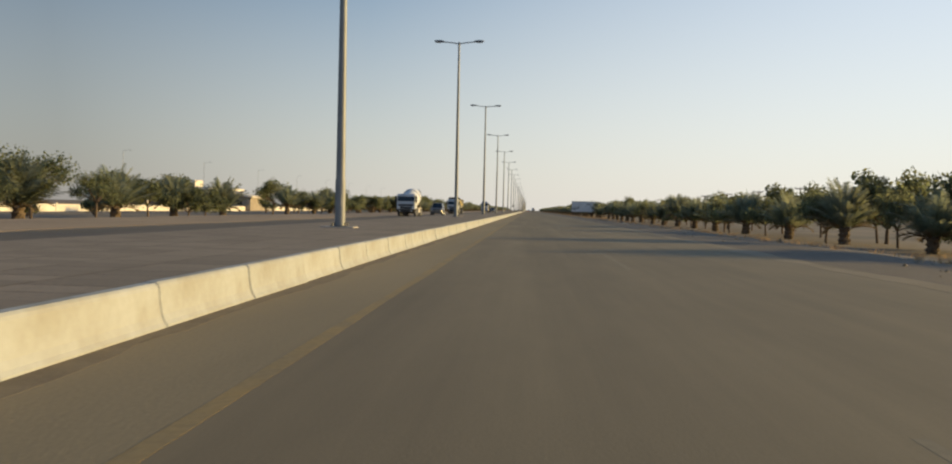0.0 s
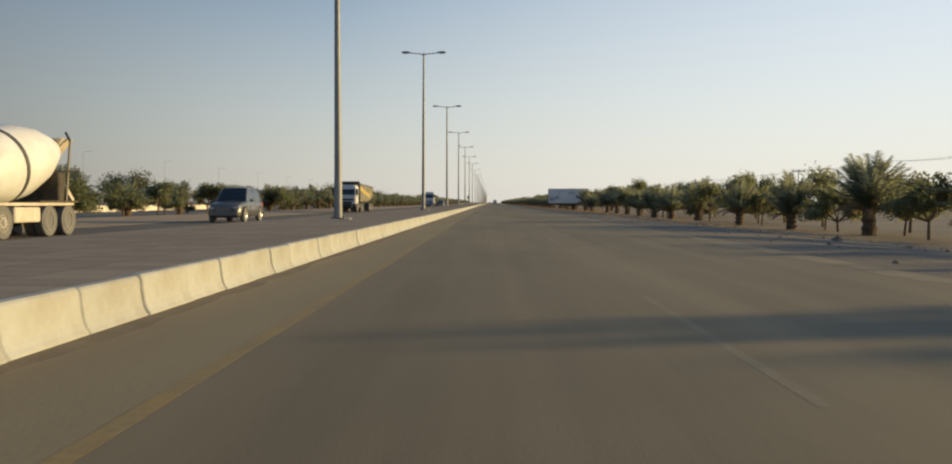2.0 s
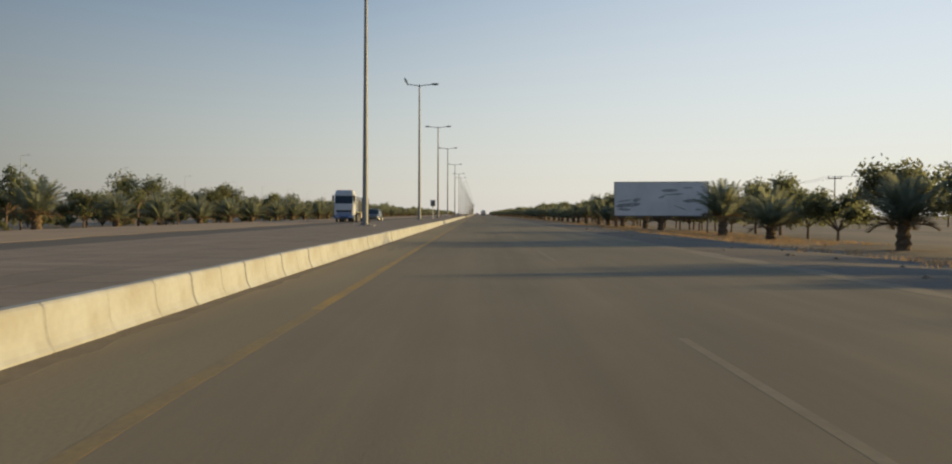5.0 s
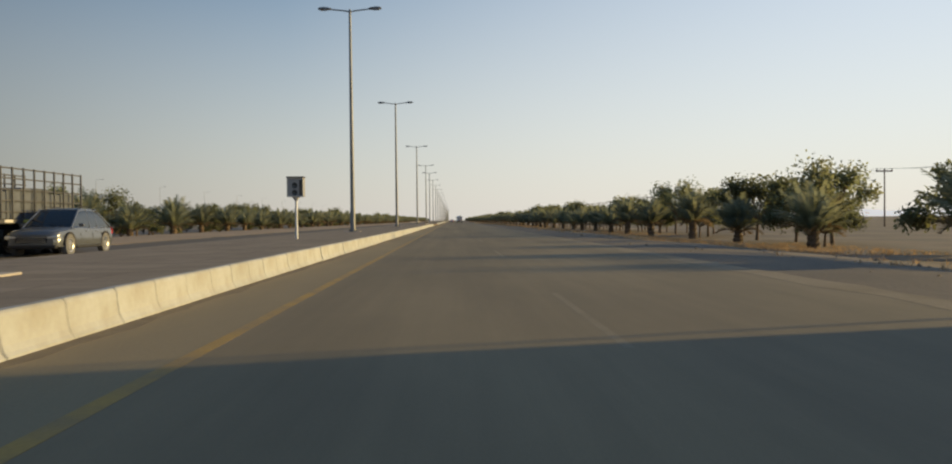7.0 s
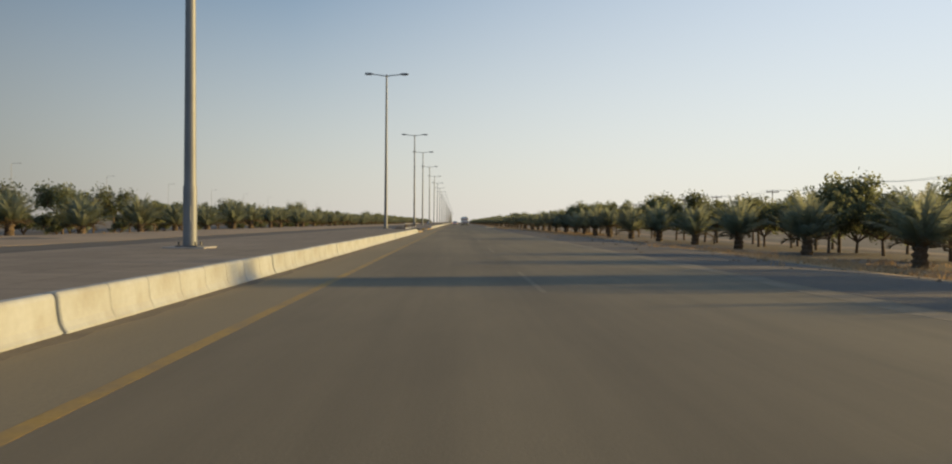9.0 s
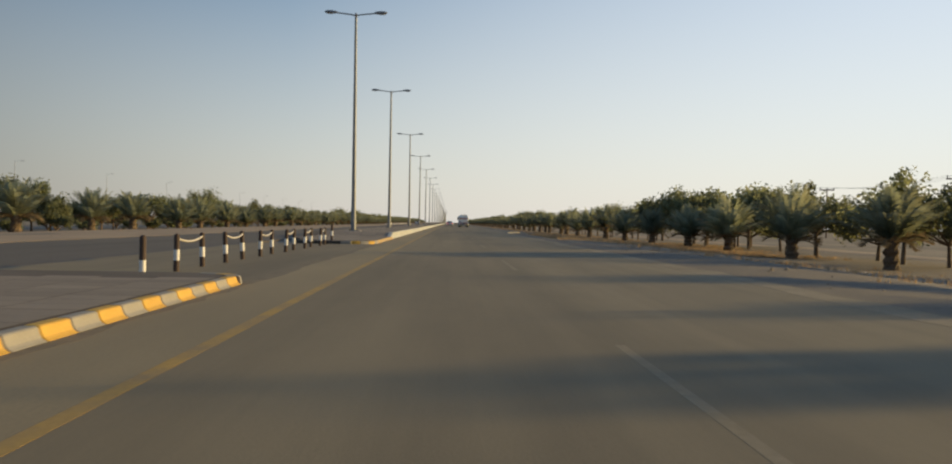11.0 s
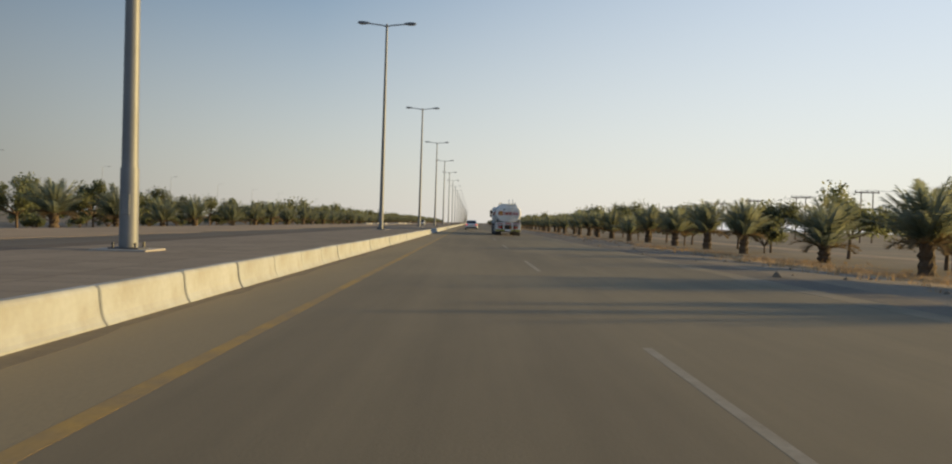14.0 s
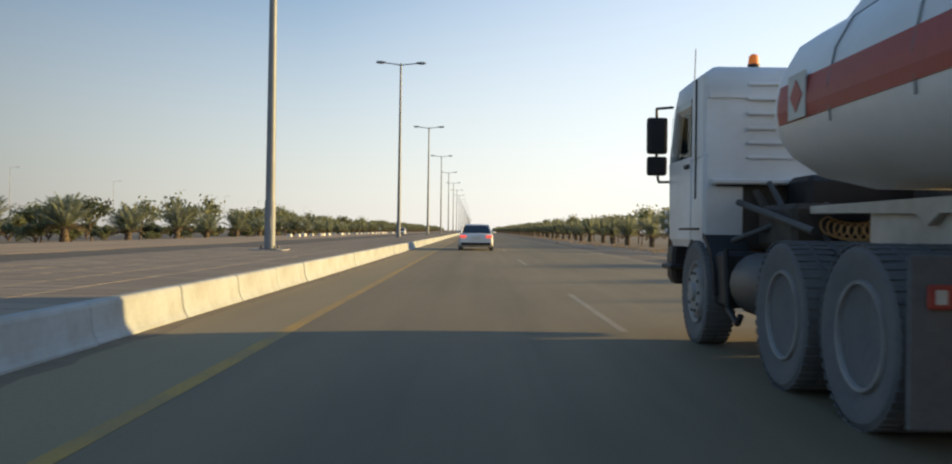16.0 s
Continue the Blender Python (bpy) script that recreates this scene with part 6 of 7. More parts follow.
car("off_road_car", "blue-grey sport utility car on the far carriageway", at(-15.0, 355.2, 0, 180), 5.1, 2.06, 1.80, PAINT_GREY, 1.06, (-2.35, -1.2, 0.25, 1.35), 0.28, 0.41, suv=True)
car("saloon_car", "pale saloon car far off on the opposite carriageway", at(-15.0, 905, 0, 180), 4.5, 1.8, 1.5, PAINT_WHITE, 0.92, (-1.95, -1.15, 0.35, 1.35))


# ---- roadside things ----
CAM_BOX = material("speed_camera_box", (0.30, 0.30, 0.30), 0.5, 0.3, vary=0.12, fine=10, broad=2, bump=0.03)
BOLLARD_DARK = material("bollard_brown", (0.075, 0.05, 0.04), 0.8, vary=0.25, fine=15, broad=4, bump=0.2)
BOLLARD_WHITE = material("bollard_white", (0.72, 0.70, 0.66), 0.7, vary=0.1, fine=15, broad=4, bump=0.1)
CHAIN = material("pale_chain", (0.55, 0.51, 0.45), 0.6, 0.2, vary=0.15, bump=0.1)
BOARD = material("billboard_grey", (0.60, 0.61, 0.64), 0.6, vary=0.06, fine=4, broad=0.4, bump=0.02, tint=(0.50, 0.51, 0.54))
BOARD_DARK = material("billboard_print_dark", (0.20, 0.21, 0.22), 0.6, vary=0.2, fine=3, broad=1.5, bump=0.0, tint=(0.33, 0.34, 0.36))
STRAW = material("matted_straw", (0.50, 0.315, 0.145), 0.95, vary=0.4, fine=9, broad=0.35, bump=1.0, tint=(0.33, 0.215, 0.11))
RUST = material("rusty_steel", (0.13, 0.085, 0.06), 0.85, 0.1, vary=0.25, fine=15, broad=3, bump=0.2)


def speed_camera():
    t = thing("speed_camera", "grey speed camera box with two round lenses on a white post", "speed camera", at(-6.7, 359.6, MED_Z + 0.005))
    t.scale = (0.89, 0.89, 0.96)
    bm = bmesh.new()
    rod(bm, (0, 0, 0), (0, 0, 1.75), 0.075, 0.06, 14)
    rod(bm, (0, 0, 1.75), (0, 0, 1.93), 0.06, 0.20, 14)
    part("post", bm, PAINT_WHITE, t, "white steel post", smooth=40)
    bm = bmesh.new()
    box(bm, 0, 0, 2.38, 0.80, 0.55, 0.88, 0.02)
    b = part("box", bm, CAM_BOX, t)
    bm = bmesh.new()
    box(bm, 0, -0.02, 2.845, 0.86, 0.68, 0.05, 0.012)
    part("hood", bm, STEEL_DARK, b)
    for x, z, w, h in ((-0.385, 2.38, 0.04, 0.88), (0.385, 2.38, 0.04, 0.88), (0, 1.96, 0.80, 0.04), (0, 2.80, 0.80, 0.04)):
        bm = bmesh.new()
        box(bm, x, -0.285, z, w, 0.04, h, 0.006)
        part("frame_bar", bm, SIGN_BLANK, b)
    bm = bmesh.new()
    box(bm, 0.28, -0.28, 2.35, 0.15, 0.02, 0.72, 0.004)
    part("side_plate", bm, CHASSIS, b)
    for z in (2.46, 2.13):
        bm = bmesh.new()
        spin(bm, [(0.02, -0.292), (0.10, -0.296), (0.125, -0.31), (0.135, -0.30), (0.135, -0.27)], 20, "Y", (-0.02, 0, z))
        part("lens", bm, GLASS, b, smooth=40)


def bollards():
    t = thing("bollard", "short bollard banded dark brown and white with chain hooks", "bollard", group="chained bollards")
    for z0, z1, r0, r1, name in ((-0.05, 0.24, 0.065, 0.063, "foot"), (0.48, 0.80, 0.062, 0.06, "head")):
        bm = bmesh.new()
        rod(bm, (0, 0, z0), (0, 0, z1), r0, r1, 14)
        part(name, bm, BOLLARD_DARK, t, "dark brown end", smooth=40)
    bm = bmesh.new()
    rod(bm, (0, 0, 0.24), (0, 0, 0.48), 0.064, 0.064, 14)
    part("band", bm, BOLLARD_WHITE, t, "white band", smooth=40)
    bm = bmesh.new()
    rod(bm, (0, 0, 0.80), (0, 0, 0.83), 0.058, 0.03, 14)
    part("cap", bm, BOLLARD_DARK, t)
    spots = [(-5.9 + 0.05 * math.sin(3 * i), 518.0 + 2.105 * i) for i in range(13)] + [(-5.95, 545.9)]
    rnd = random.Random(3)
    t.matrix_basis = at(*spots[1], 0, 0, 2, 1)
    end = thing("bollard", "short bollard, dark brown above and white below, without a chain", "bollard", at(*spots[0], 0, 0, 2, 1), group="chained bollards")
    for z0, z1, mat, name in ((-0.05, 0.34, BOLLARD_WHITE, "foot"), (0.34, 0.80, BOLLARD_DARK, "head")):
        bm = bmesh.new()
        rod(bm, (0, 0, z0), (0, 0, z1), 0.065, 0.063, 14)
        part(name, bm, mat, end, "white lower half" if name == "foot" else "dark brown upper half", smooth=40)
    bm = bmesh.new()
    rod(bm, (0, 0, 0.80), (0, 0, 0.83), 0.058, 0.03, 14)
    part("cap", bm, BOLLARD_DARK, end)
    for x, y in spots[2:]:
        copy_thing(t, at(x, y, 0.142 if y > 545 else 0, rnd.uniform(0, 90), rnd.uniform(-3, 3), rnd.uniform(-4, 4)))
    for i in range(1, len(spots) - 1, 2):
        (x0, y0), (x1, y1) = spots[i], spots[i + 1]
        bm = bmesh.new()
        pts = []
        for k in range(11):
            f = k / 10
            pts.append((x0 + (x1 - x0) * f, y0 + (y1 - y0) * f, 0.74 - 0.10 * 4 * f * (1 - f)))
        pipe(bm, pts, 0.024, 6)
        tagged(link("chain", bm, CHAIN, None), "pale sagging chain between two bollards", "chain", "bollard chains")


def end_kerb():
    """The island's end facing the crossing, in shade."""
    run = thing("kerb", "island end kerb painted in black and yellow blocks", "kerb", at(-7.55, 544.82, 0, 3), kind="structure")
    n, w = 5, 2.72 / 5
    for k in range(n):
        bm = bmesh.new()
        box(bm, (k + 0.5) * w, 0, 0.05, w - 0.02, 0.28, 0.20, 0.03, 2)
        part("block", bm, KERB_BLACK if k < 4 else (KERB_YELLOW if k % 2 else KERB_GREY), run)


def nose(y, sgn, mats, ro=0.92, n=4):
    """Curved corner of an island's kerb towards the near carriageway."""
    run = thing("kerb", "curved corner kerb in yellow and grey blocks", "kerb", at(-3.62 - ro, y), kind="structure")
    for k in range(n):
        a0, a1 = math.pi / 2 * k / n, math.pi / 2 * (k + 1) / n
        bm = bmesh.new()
        ri, g = ro - 0.30, 0.012
        quad = [(ri, a0 + g), (ro, a0 + g), (ro, (a0 + a1) / 2), (ro, a1 - g), (ri, a1 - g), (ri, (a0 + a1) / 2)]
        rings = []
        for z, inset in ((-0.05, 0.0), (0.12, 0.03), (0.15, 0.06)):
            rings.append([((r - (inset if r == ro else 0)) * math.cos(a), sgn * (r - (inset if r == ro else 0)) * math.sin(a), z) for r, a in quad])
        loft(bm, rings)
        part("block", bm, mats[k % len(mats)], run)


def billboard():
    a, b = Vector((15.97, 332.0, 0)), Vector((26.4, 329.6, 0))
    w = (b - a).length
    t = thing("billboard", "large grey roadside billboard with faded landscape print on steel posts", "billboard", at(*((a + b) / 2).to_2d(), -0.98, math.degrees(math.atan2(b.y - a.y, b.x - a.x))))
    z0, z1 = 1.97, 5.92
    bm = bmesh.new()
    box(bm, 0, 0, (z0 + z1) / 2, w, 0.12, z1 - z0, 0.02)
    panel = part("panel", bm, BOARD, t)
    for x, z, sx, sz in ((0, z0, w + 0.06, 0.06), (0, z1, w + 0.06, 0.05), (-w / 2, (z0 + z1) / 2, 0.06, z1 - z0), (w / 2, (z0 + z1) / 2, 0.06, z1 - z0)):
        bm = bmesh.new()
        box(bm, x, -0.02, z, sx, 0.2, sz, 0.01)
        part("frame_bar", bm, STEEL_DARK, panel)
    rnd = random.Random(6)
    # brush-like print: x, z, length, height, rise
    strokes = [(-3.75, 1.25, 2.9, 0.55, 0.10), (-4.1, 1.75, 1.9, 0.16, 0.16), (-2.75, 1.85, 0.9, 0.42, 0.22), (-4.2, 0.75, 1.6, 0.30, -0.04), (1.0, 2.95, 1.9, 0.34, 0.03), (1.5, 2.5, 2.4, 0.20, 0.05), (0.1, 2.2, 0.8, 0.22, 0.3),
               (3.7, 1.75, 2.6, 0.38, 0.02), (2.2, 0.95, 1.5, 0.12, -0.38), (4.3, 0.75, 0.9, 0.20, 0.0), (3.0, 3.25, 1.2, 0.16, 0.02), (4.4, 2.5, 0.8, 0.2, 0.1)]
    for x, z, ln, ht, rise in strokes:
        bm = bmesh.new()
        up, low = [], []
        for k in range(9):
            f = k / 8
            px = max(-w / 2 + 0.08, min(w / 2 - 0.08, x + ln * (f - 0.5)))
            mid = z0 + z + rise * ln * (f - 0.5)
            half = ht / 2 * (0.15 + math.sin(math.pi * f) ** 0.6) * rnd.uniform(0.6, 1.1)
            up.append((px, mid + half))
            low.append((px, mid - half))
        ring = up + low[::-1]
        loft(bm, [[(px, -0.066, pz) for px, pz in ring], [(px, -0.05, pz) for px, pz in ring]])
        part("print_shape", bm, BOARD_DARK, panel, "faded dark brush stroke")
    bm = bmesh.new()
    box(bm, 0, 0.02, z0 - 0.32, w - 0.2, 0.10, 0.10, 0.01)
    part("lower_beam", bm, RUST, t)
    for k in range(3):
        x = -w / 2 + 0.10 + (w - 0.2) * k / 2
        for dx in ((0.0, 0.22) if k < 2 else (0.0,)):
            bm = bmesh.new()
            box(bm, x + dx, 0.16, z0 / 2 + 0.9, 0.15, 0.16, z0 + 2.2, 0.01)
            part("post", bm, RUST, t)
        bm = bmesh.new()
        rod(bm, (x, 0.25, z1 - 1.2), (x, 1.9, -0.1), 0.05, 0.05, 8)
        part("brace", bm, RUST, t)
    for k in range(6):
        bm = bmesh.new()
        box(bm, -w / 2 + 1.2 + 1.7 * k, 0.0, z0 - 0.14, 0.5 if k % 2 else 0.2, 0.14, 0.22, 0.02)
        part("bracket", bm, STEEL_DARK, t)


def power_poles():
    """A line on single poles with a T top, then on twin poles."""
    twin = thing("utility_pole", "twin-pole wooden power line support with crossarm", "utility pole", group="power line supports")
    single = thing("utility_pole", "single wooden power line pole with crossarm", "utility pole", group="power line supports")
    for t, feet, arm in ((twin, (-1.3, 1.3), 5.4), (single, (0,), 3.4)):
        for x in feet:
            bm = bmesh.new()
            rod(bm, (x, 0, -0.3), (x, 0, 11.4), 0.17, 0.12, 10)
            part("pole", bm, RUST, t)
        bm = bmesh.new()
        box(bm, 0, 0, 11.1, arm, 0.22, 0.26, 0.02)
        part("crossarm", bm, RUST, t)
        for x in (-0.46 * arm, 0, 0.46 * arm):
            bm = bmesh.new()
            spin(bm, [(0.03, 11.2), (0.13, 11.3), (0.08, 11.4), (0.13, 11.5), (0.06, 11.65)], 10, "Z", (x, 0, 0))
            part("insulator", bm, STEEL_DARK, t)
    x = 87.0
    ys = [133.5 + 51.5 * i for i in range(12)] + [741.0] + [790.0 + 38.5 * i for i in range(16)]
    single.matrix_basis = at(x, ys[0], -1.0)
    twin.matrix_basis = at(x, ys[-1], -1.0)
    for y in ys[1:-1]:
        copy_thing(twin if y > 760 else single, at(x, y, -1.0, random.Random(int(y)).uniform(-4, 4)))
    for dx in (-1.6, 0, 1.6):
        bm = bmesh.new()
        pts = []
        for y0, y1 in zip(ys, ys[1:]):
            for k in range(6):
                f = k / 6
                pts.append((x + dx, y0 + (y1 - y0) * f, 10.65 - 0.9 * 4 * f * (1 - f)))
        pipe(bm, pts, 0.022, 3)
        tagged(link("power_line", bm, STEEL_DARK), "thin dark sagging overhead power line", "power line", "power lines")


def small_lamps():
    t = thing("street_lamp", "distant slim street lamp with single arm", "street lamp", group="distant lamps")
    bm = bmesh.new()
    rod(bm, (0, 0, -0.3), (0, 0, 24.3), 0.13, 0.07, 8)
    part("pole", bm, STEEL, t)
    bm = bmesh.new()
    rod(bm, (0, 0, 24.25), (2.6, 0, 24.6), 0.05, 0.04, 6)
    part("arm", bm, STEEL, t)
    bm = bmesh.new()
    box(bm, 3.3, 0, 24.62, 1.5, 0.35, 0.16, 0.04)
    part("lamp_head", bm, LAMP_HEAD, t)
    t.matrix_basis = at(-182, 284, -0.75)
    for i in range(1, 15):
        copy_thing(t, at(-182, 284 + 98 * i, -0.75, random.Random(i).uniform(-5, 5)))


def white_blocks():
    bm = bmesh.new()
    box(bm, 0, 0, 0.24, 0.55, 1.0, 0.62, 0.06, 2)
    t = tagged(part("barrier_block", bm, WALL_WHITE, None), "whitewashed concrete block beside the far carriageway", "barrier block", "white barrier blocks")
    rnd = random.Random(12)
    t.matrix_basis = at(-24.6, 842, -0.15)
    y = 842
    for i in range(34):
        y += rnd.choice((2.6, 3.1, 4.6, 6.5))
        copy_thing(t, at(-24.6 + rnd.uniform(-0.4, 0.4), y, -0.15, rnd.uniform(-12, 12)))


def house():
    """A low villa: a deep roof slab on piers before a recessed front, and a lower wing with a shallow sloping roof."""
    t = thing("building", "low white villa with overhanging flat roof and lower side wing", "building", at(-98, 236, -0.8))
    bm = bmesh.new()
    box(bm, -4, 3.0, 2.6, 30, 22, 5.2)
    part("wall", bm, HOUSE_TAN, t, "shaded tan house wall")
    bm = bmesh.new()
    box(bm, -2, 0.5, 5.75, 34, 28, 0.65, 0.05)
    part("roof", bm, WALL_WHITE, t, "white flat roof edge")
    for x in (-17.5, -9.8, -1.9, 5.6, 14.3):
        bm = bmesh.new()
        box(bm, x, -13.0, 2.75, 0.7, 0.7, 5.4, 0.03)
        part("pier", bm, WALL_WHITE, t)
    for k in range(6):
        bm = bmesh.new()
        box(bm, -15.5 + 4.8 * k, -8.02, 2.9, 1.8, 0.14, 1.6, 0.02)
        win = part("window", bm, WINDOW_DARK, t)
        bm = bmesh.new()
        box(bm, -15.5 + 4.8 * k, -8.09, 2.02, 2.1, 0.3, 0.12, 0.01)
        part("sill", bm, WALL_WHITE, win)
    bm = bmesh.new()
    loft(bm, [[(x, -6.0, 0.0), (x, 9.0, 0.0), (x, 9.0, z), (x, -6.0, z)] for x, z in ((15.2, 4.6), (23.4, 3.7))])
    wing = part("wing", bm, HOUSE_TAN, t, "lower side wing")
    bm = bmesh.new()
    loft(bm, [[(x, -6.6, z), (x, 9.5, z), (x, 9.5, z + 0.45), (x, -6.6, z + 0.45)] for x, z in ((15.0, 4.62), (24.0, 3.62))])
    part("wing_roof", bm, WALL_WHITE, wing, "pale sloping roof edge")
    for x in (17.0, 20.4):
        bm = bmesh.new()
        box(bm, x, -6.05, 2.2, 1.5, 0.14, 1.3, 0.02)
        part("window", bm, WINDOW_DARK, wing)
    bm = bmesh.new()
    box(bm, 2, 4, 7.0, 7, 6, 2.4, 0.05)
    part("roof_room", bm, WALL_WHITE, t)


def long_wall():
    t = thing("boundary_wall", "long low white boundary wall behind the trees", "wall", at(-76, 60, -0.9))
    n = 34
    for i in range(n):
        bm = bmesh.new()
        box(bm, 0, 8 * i, 0.65, 0.25, 7.7, 1.35, 0.02)
        part("panel", bm, WALL_WHITE, t)
        bm = bmesh.new()
        box(bm, 0, 8 * i - 4, 0.75, 0.42, 0.42, 1.55, 0.02)
        part("pier", bm, WALL_WHITE, t)


# self-lit ridge: the haze is put into its glow
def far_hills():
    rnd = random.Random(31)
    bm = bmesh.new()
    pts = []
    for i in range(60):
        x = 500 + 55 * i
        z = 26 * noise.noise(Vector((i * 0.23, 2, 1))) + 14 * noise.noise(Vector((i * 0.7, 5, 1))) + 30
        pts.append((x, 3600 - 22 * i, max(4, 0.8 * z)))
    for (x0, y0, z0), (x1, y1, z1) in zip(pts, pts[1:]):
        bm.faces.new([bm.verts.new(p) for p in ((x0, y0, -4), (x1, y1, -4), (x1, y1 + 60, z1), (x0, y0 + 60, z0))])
    tagged(link("backdrop", bm, HILL), "low hills on the horizon, glowing pale to stand in for haze", "hills", kind="structure")


DRY_PATCHES = ((562, 606), (290, 340), (366, 392), (428, 466), (617, 704))


def dry_tufts():
    """Tufts of dry grass on the verges."""
    rnd = random.Random(77)
    verts, faces = [], []
    for i in range(27000):
        thick = i % 2
        a, b = rnd.choice(DRY_PATCHES[:2] if i % 4 == 1 else DRY_PATCHES)
        y = rnd.uniform(a, b) if thick else rnd.uniform(-20, 1050)
        right = rnd.random() < (0.93 if thick else 0.55)
        d = noise.noise(Vector((y * 0.02, 4 if right else 14, 9))) + 0.55 * noise.noise(Vector((y * 0.11, 8, 2)))
        if thick and right:
            d += 0.8
        if d < rnd.uniform(-0.4, 0.5):
            continue
        x = (rnd.triangular(10.4 if y > 541 else 11.4, 30, 15) if thick else rnd.triangular(9.6, 27, 14)) if right else rnd.triangular(-46, -25, -38)
        z = ground_top(x, y) - 0.02
        if i < 6500:                   # the thick stand of straw before the side turning
            y = rnd.triangular(563, 606, 588)
            x = rnd.triangular(8.7, 25, 10.5) + 0.6 * noise.noise(Vector((y * 0.2, 3, 3)))
            z = ground_top(x, y) - 0.02
        s = rnd.uniform(0.10, 0.26) * (1.7 if i % 9 == 0 else 1) if i < 6500 else rnd.uniform(0.10, 0.34)
        for k in range(11):
            a = rnd.uniform(0, 6.283)
            bx, by = x + rnd.gauss(0, 0.16), y + rnd.gauss(0, 0.16)
            lean = rnd.uniform(0.3, 1.1)
            tx, ty = bx + s * lean * math.cos(a), by + s * lean * math.sin(a)
            w = 0.022
            n = len(verts)
            verts += [(bx - w * math.sin(a), by + w * math.cos(a), z - 0.05), (bx + w * math.sin(a), by - w * math.cos(a), z - 0.05), (tx, ty, z + s * rnd.uniform(0.6, 1.1))]
            faces.append((n, n + 1, n + 2))
    me = bpy.data.meshes.new("dry_grass")
    me.from_pydata([(U * a, U * b, U * c) for a, b, c in verts], [], faces)
    me.materials.append(GRASS)
    tagged(new("dry_grass", me), "tufts of dry yellow grass on the sandy verge", "grass", kind="stuff")


def straw_patches():
    """Matted straw under the tufts, with ragged edges."""
    for y0, y1 in DRY_PATCHES:
        bm = bmesh.new()
        nx, ny = 11, int((y1 - y0) / 1.2)
        rows = []
        for j in range(ny + 1):
            y = y0 + (y1 - y0) * j / ny
            ends = min(1.0, 6.0 * min(j, ny - j) / ny)
            lo = {562: 9.6, 617: 12.6}.get(y0, 12.0) + 1.2 * noise.noise(Vector((y * 0.13, 1, 5))) + 3.0 * (1 - ends)
            hi = lo + ((14.0 if y0 == 562 else 9.0) + 4.0 * noise.noise(Vector((y * 0.09, 6, 5)))) * (0.15 + 0.85 * ends)
            row = []
            for i in range(nx + 1):
                x = lo + (hi - lo) * i / nx
                edge = i in (0, nx) or j in (0, ny)
                row.append(bm.verts.new((x, y, ground_top(x, y) + (-0.03 if edge else 0.045 + 0.02 * noise.noise(Vector((x, y, 3)))))))
            rows.append(row)
        for r0, r1 in zip(rows, rows[1:]):
            for i in range(nx):
                bm.faces.new((r0[i], r0[i + 1], r1[i + 1], r1[i]))
        tagged(link("straw_patch", bm, STRAW, None, smooth=60), "matted tawny dry straw on the verge", "dry grass", kind="structure")


def stones():
    rnd = random.Random(78)
    bm = bmesh.new()
    verts, faces = [], []
    for i in range(1800):
        y = rnd.uniform(0, 900)
        x = rnd.triangular(7.3, 22, 9) if rnd.random() < 0.8 else rnd.uniform(-36, -21.5)
        z = ground_height(x) + 0.02
        s = rnd.uniform(0.03, 0.11) * (2 if rnd.random() < 0.05 else 1)
        n = len(verts)
        for dx, dy, dz in ((1, 0, 0), (0, 1, 0), (-1, 0, 0), (0, -1, 0), (0, 0, 0.8)):
            verts.append((x + s * (dx + rnd.uniform(-0.3, 0.3)), y + s * (dy + rnd.uniform(-0.3, 0.3)), z + s * (dz + rnd.uniform(-0.1, 0.2))))
        faces += [(n, n + 1, n + 4), (n + 1, n + 2, n + 4), (n + 2, n + 3, n + 4), (n + 3, n, n + 4)]
    me = bpy.data.meshes.new("stones")
    me.from_pydata([(U * a, U * b, U * c) for a, b, c in verts], [], faces)
    me.materials.append(SAND)
    tagged(new("stones", me), "loose stones along the verges", "stones", kind="stuff")


def dirt_track():
    """A pale track worn into the sand behind the trees."""
    bm = bmesh.new()
    rows = []
    for k in range(90):
        y = 470 + 4.0 * k
        x = 37.5 + 0.8 * noise.noise(Vector((y * 0.02, 2, 8)))
        w = 2.2 + 0.6 * noise.noise(Vector((y * 0.1, 5, 8)))
        rows.append([bm.verts.new((x + w * f, y, ground_top(x + w * f, y) + (0.035 if abs(f) < 1 else -0.05))) for f in (-1, -0.8, -0.3, 0.3, 0.8, 1)])
    for r0, r1 in zip(rows, rows[1:]):
        for i in range(5):
            bm.faces.new((r0[i], r0[i + 1], r1[i + 1], r1[i]))
    tagged(link("dirt_track", bm, SAND_LIGHT, None, smooth=60), "pale dirt track worn into the sand behind the trees", "track", kind="structure")


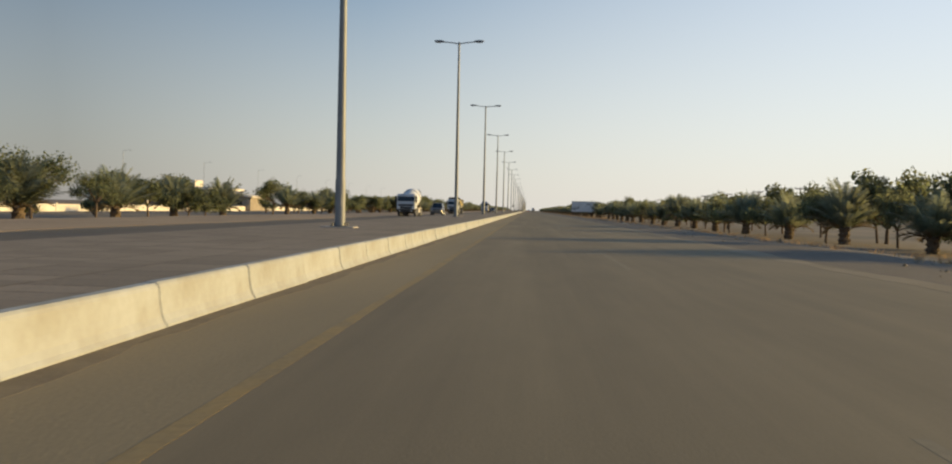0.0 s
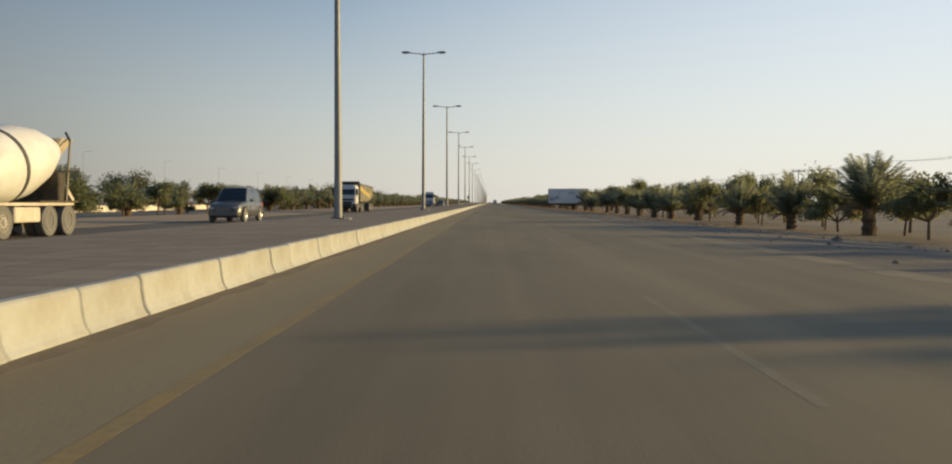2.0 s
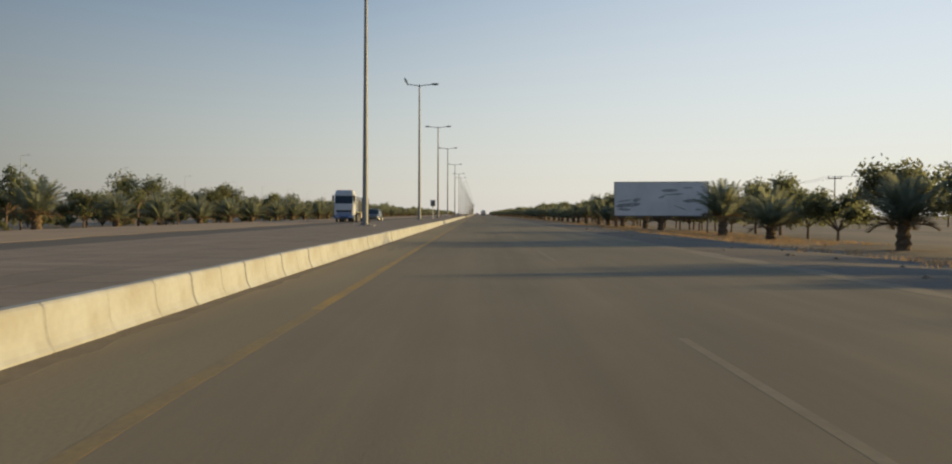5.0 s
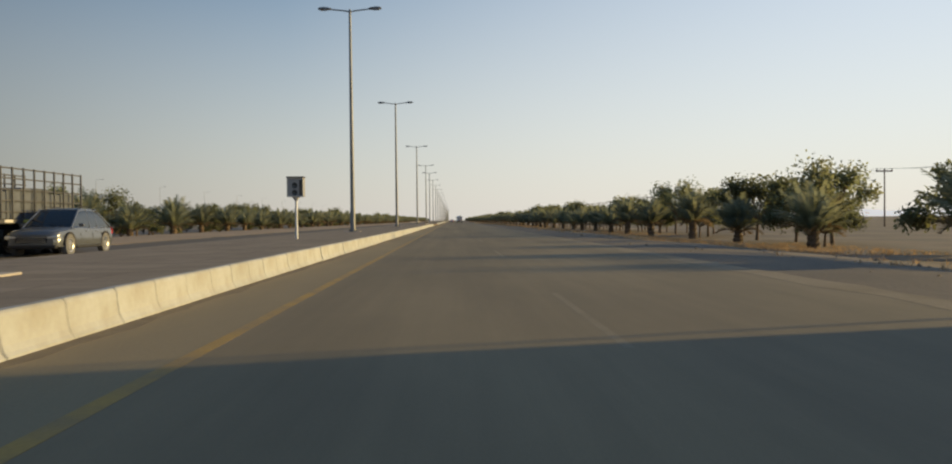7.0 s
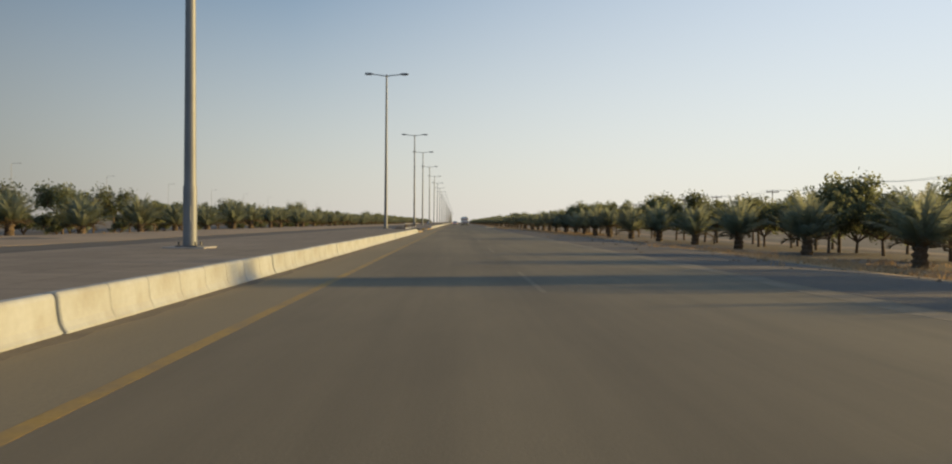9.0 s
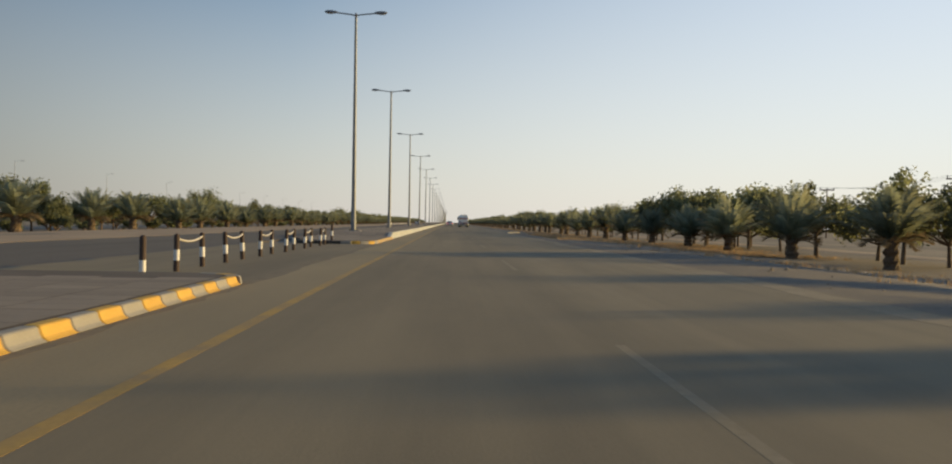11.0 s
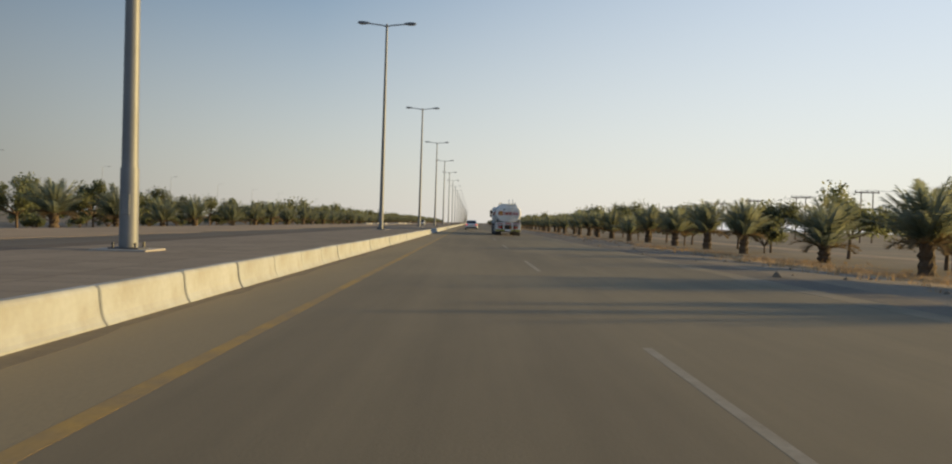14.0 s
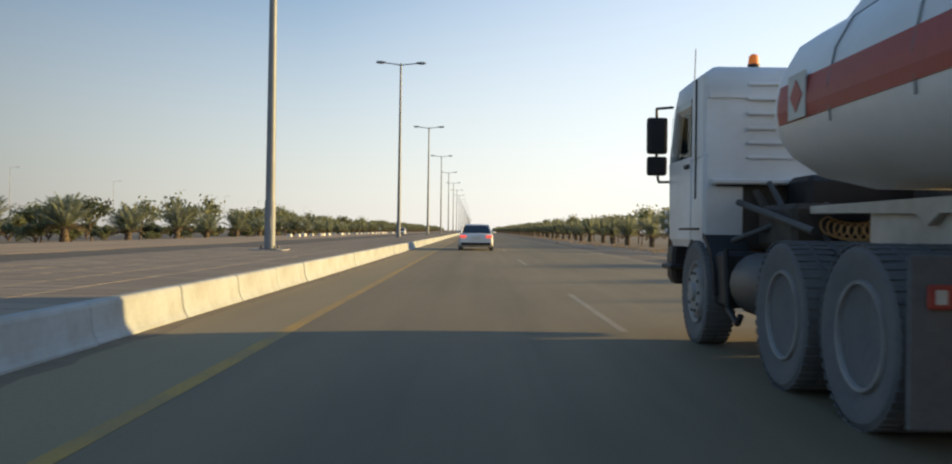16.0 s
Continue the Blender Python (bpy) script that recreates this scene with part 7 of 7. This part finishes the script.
def side_kerb():
    """Low kerb along the right edge beyond the side turning."""
    run = thing("kerb", "low weathered grey kerb at the side turning", "kerb", at(0, 0), kind="structure")
    pts = [(13.2, 614.3), (9.15, 614.2), (8.75, 613.2), (7.75, 610.0), (6.98, 607.2)]
    src = None
    for (x0, y0), (x1, y1) in zip(pts, pts[1:]):
        n = max(1, round(math.hypot(x1 - x0, y1 - y0)))
        for k in range(n):
            f0 = k / n
            x, y = x0 + (x1 - x0) * (f0 + 0.5 / n), y0 + (y1 - y0) * (f0 + 0.5 / n)
            if src is None:
                bm = bmesh.new()
                box(bm, 0, 0, -0.04, 0.22, 1.0, 0.22, 0.03, 2)
                src = part("block", bm, KERB_GREY, run)
                src.matrix_basis = at(x, y, min(0, ground_top(x, y) + 0.07), math.degrees(math.atan2(y1 - y0, x1 - x0)) - 90)
            else:
                share("block", src, run, at(x, y, min(0, ground_top(x, y) + 0.07), math.degrees(math.atan2(y1 - y0, x1 - x0)) - 90))


speed_camera()
bollards()
end_kerb()
nose(516.5, 1, [KERB_GREY, KERB_YELLOW], 0.95, 3)
nose(546.35, -1, [KERB_GREY, KERB_YELLOW], 1.25, 4)
billboard()
power_poles()
small_lamps()
white_blocks()
house()
long_wall()
far_hills()
straw_patches()
dry_tufts()
stones()
dirt_track()
side_kerb()


# ---- paving of the median, last ----
def near_paving(y0, y1):
    """The stretch of paving that the camera sees closest, block by block."""
    rnd = random.Random(55)
    sx, sy, g = 0.965, 0.62, 0.010
    bm = bmesh.new()
    box(bm, 0, 0, 0, sx - 2 * g, sy - 2 * g, 0.03, 0.006)
    src = part("paving_block", bm, PAVING, island_2)
    first = True
    n = int((y1 - y0) / sy)
    for c in range(6):
        for i in range(n):
            m = at(MED_L + 0.03 + (c + 0.5) * sx, y0 + (i + 0.5) * sy + (0.31 if c % 2 else 0), MED_Z - 0.006 + rnd.uniform(-0.001, 0.0015), rnd.uniform(-0.3, 0.3), rnd.uniform(-0.08, 0.08), rnd.uniform(-0.08, 0.08))
            if first:
                src.matrix_basis, first = m, False
            else:
                share("paving_block", src, island_2, m)


lay_paving(island_1, -20, 516.3)
lay_paving(island_2, 546.5, 730.0)
near_paving(730.2, 760.0)
lay_paving(island_2, 760.4, 1100.0)
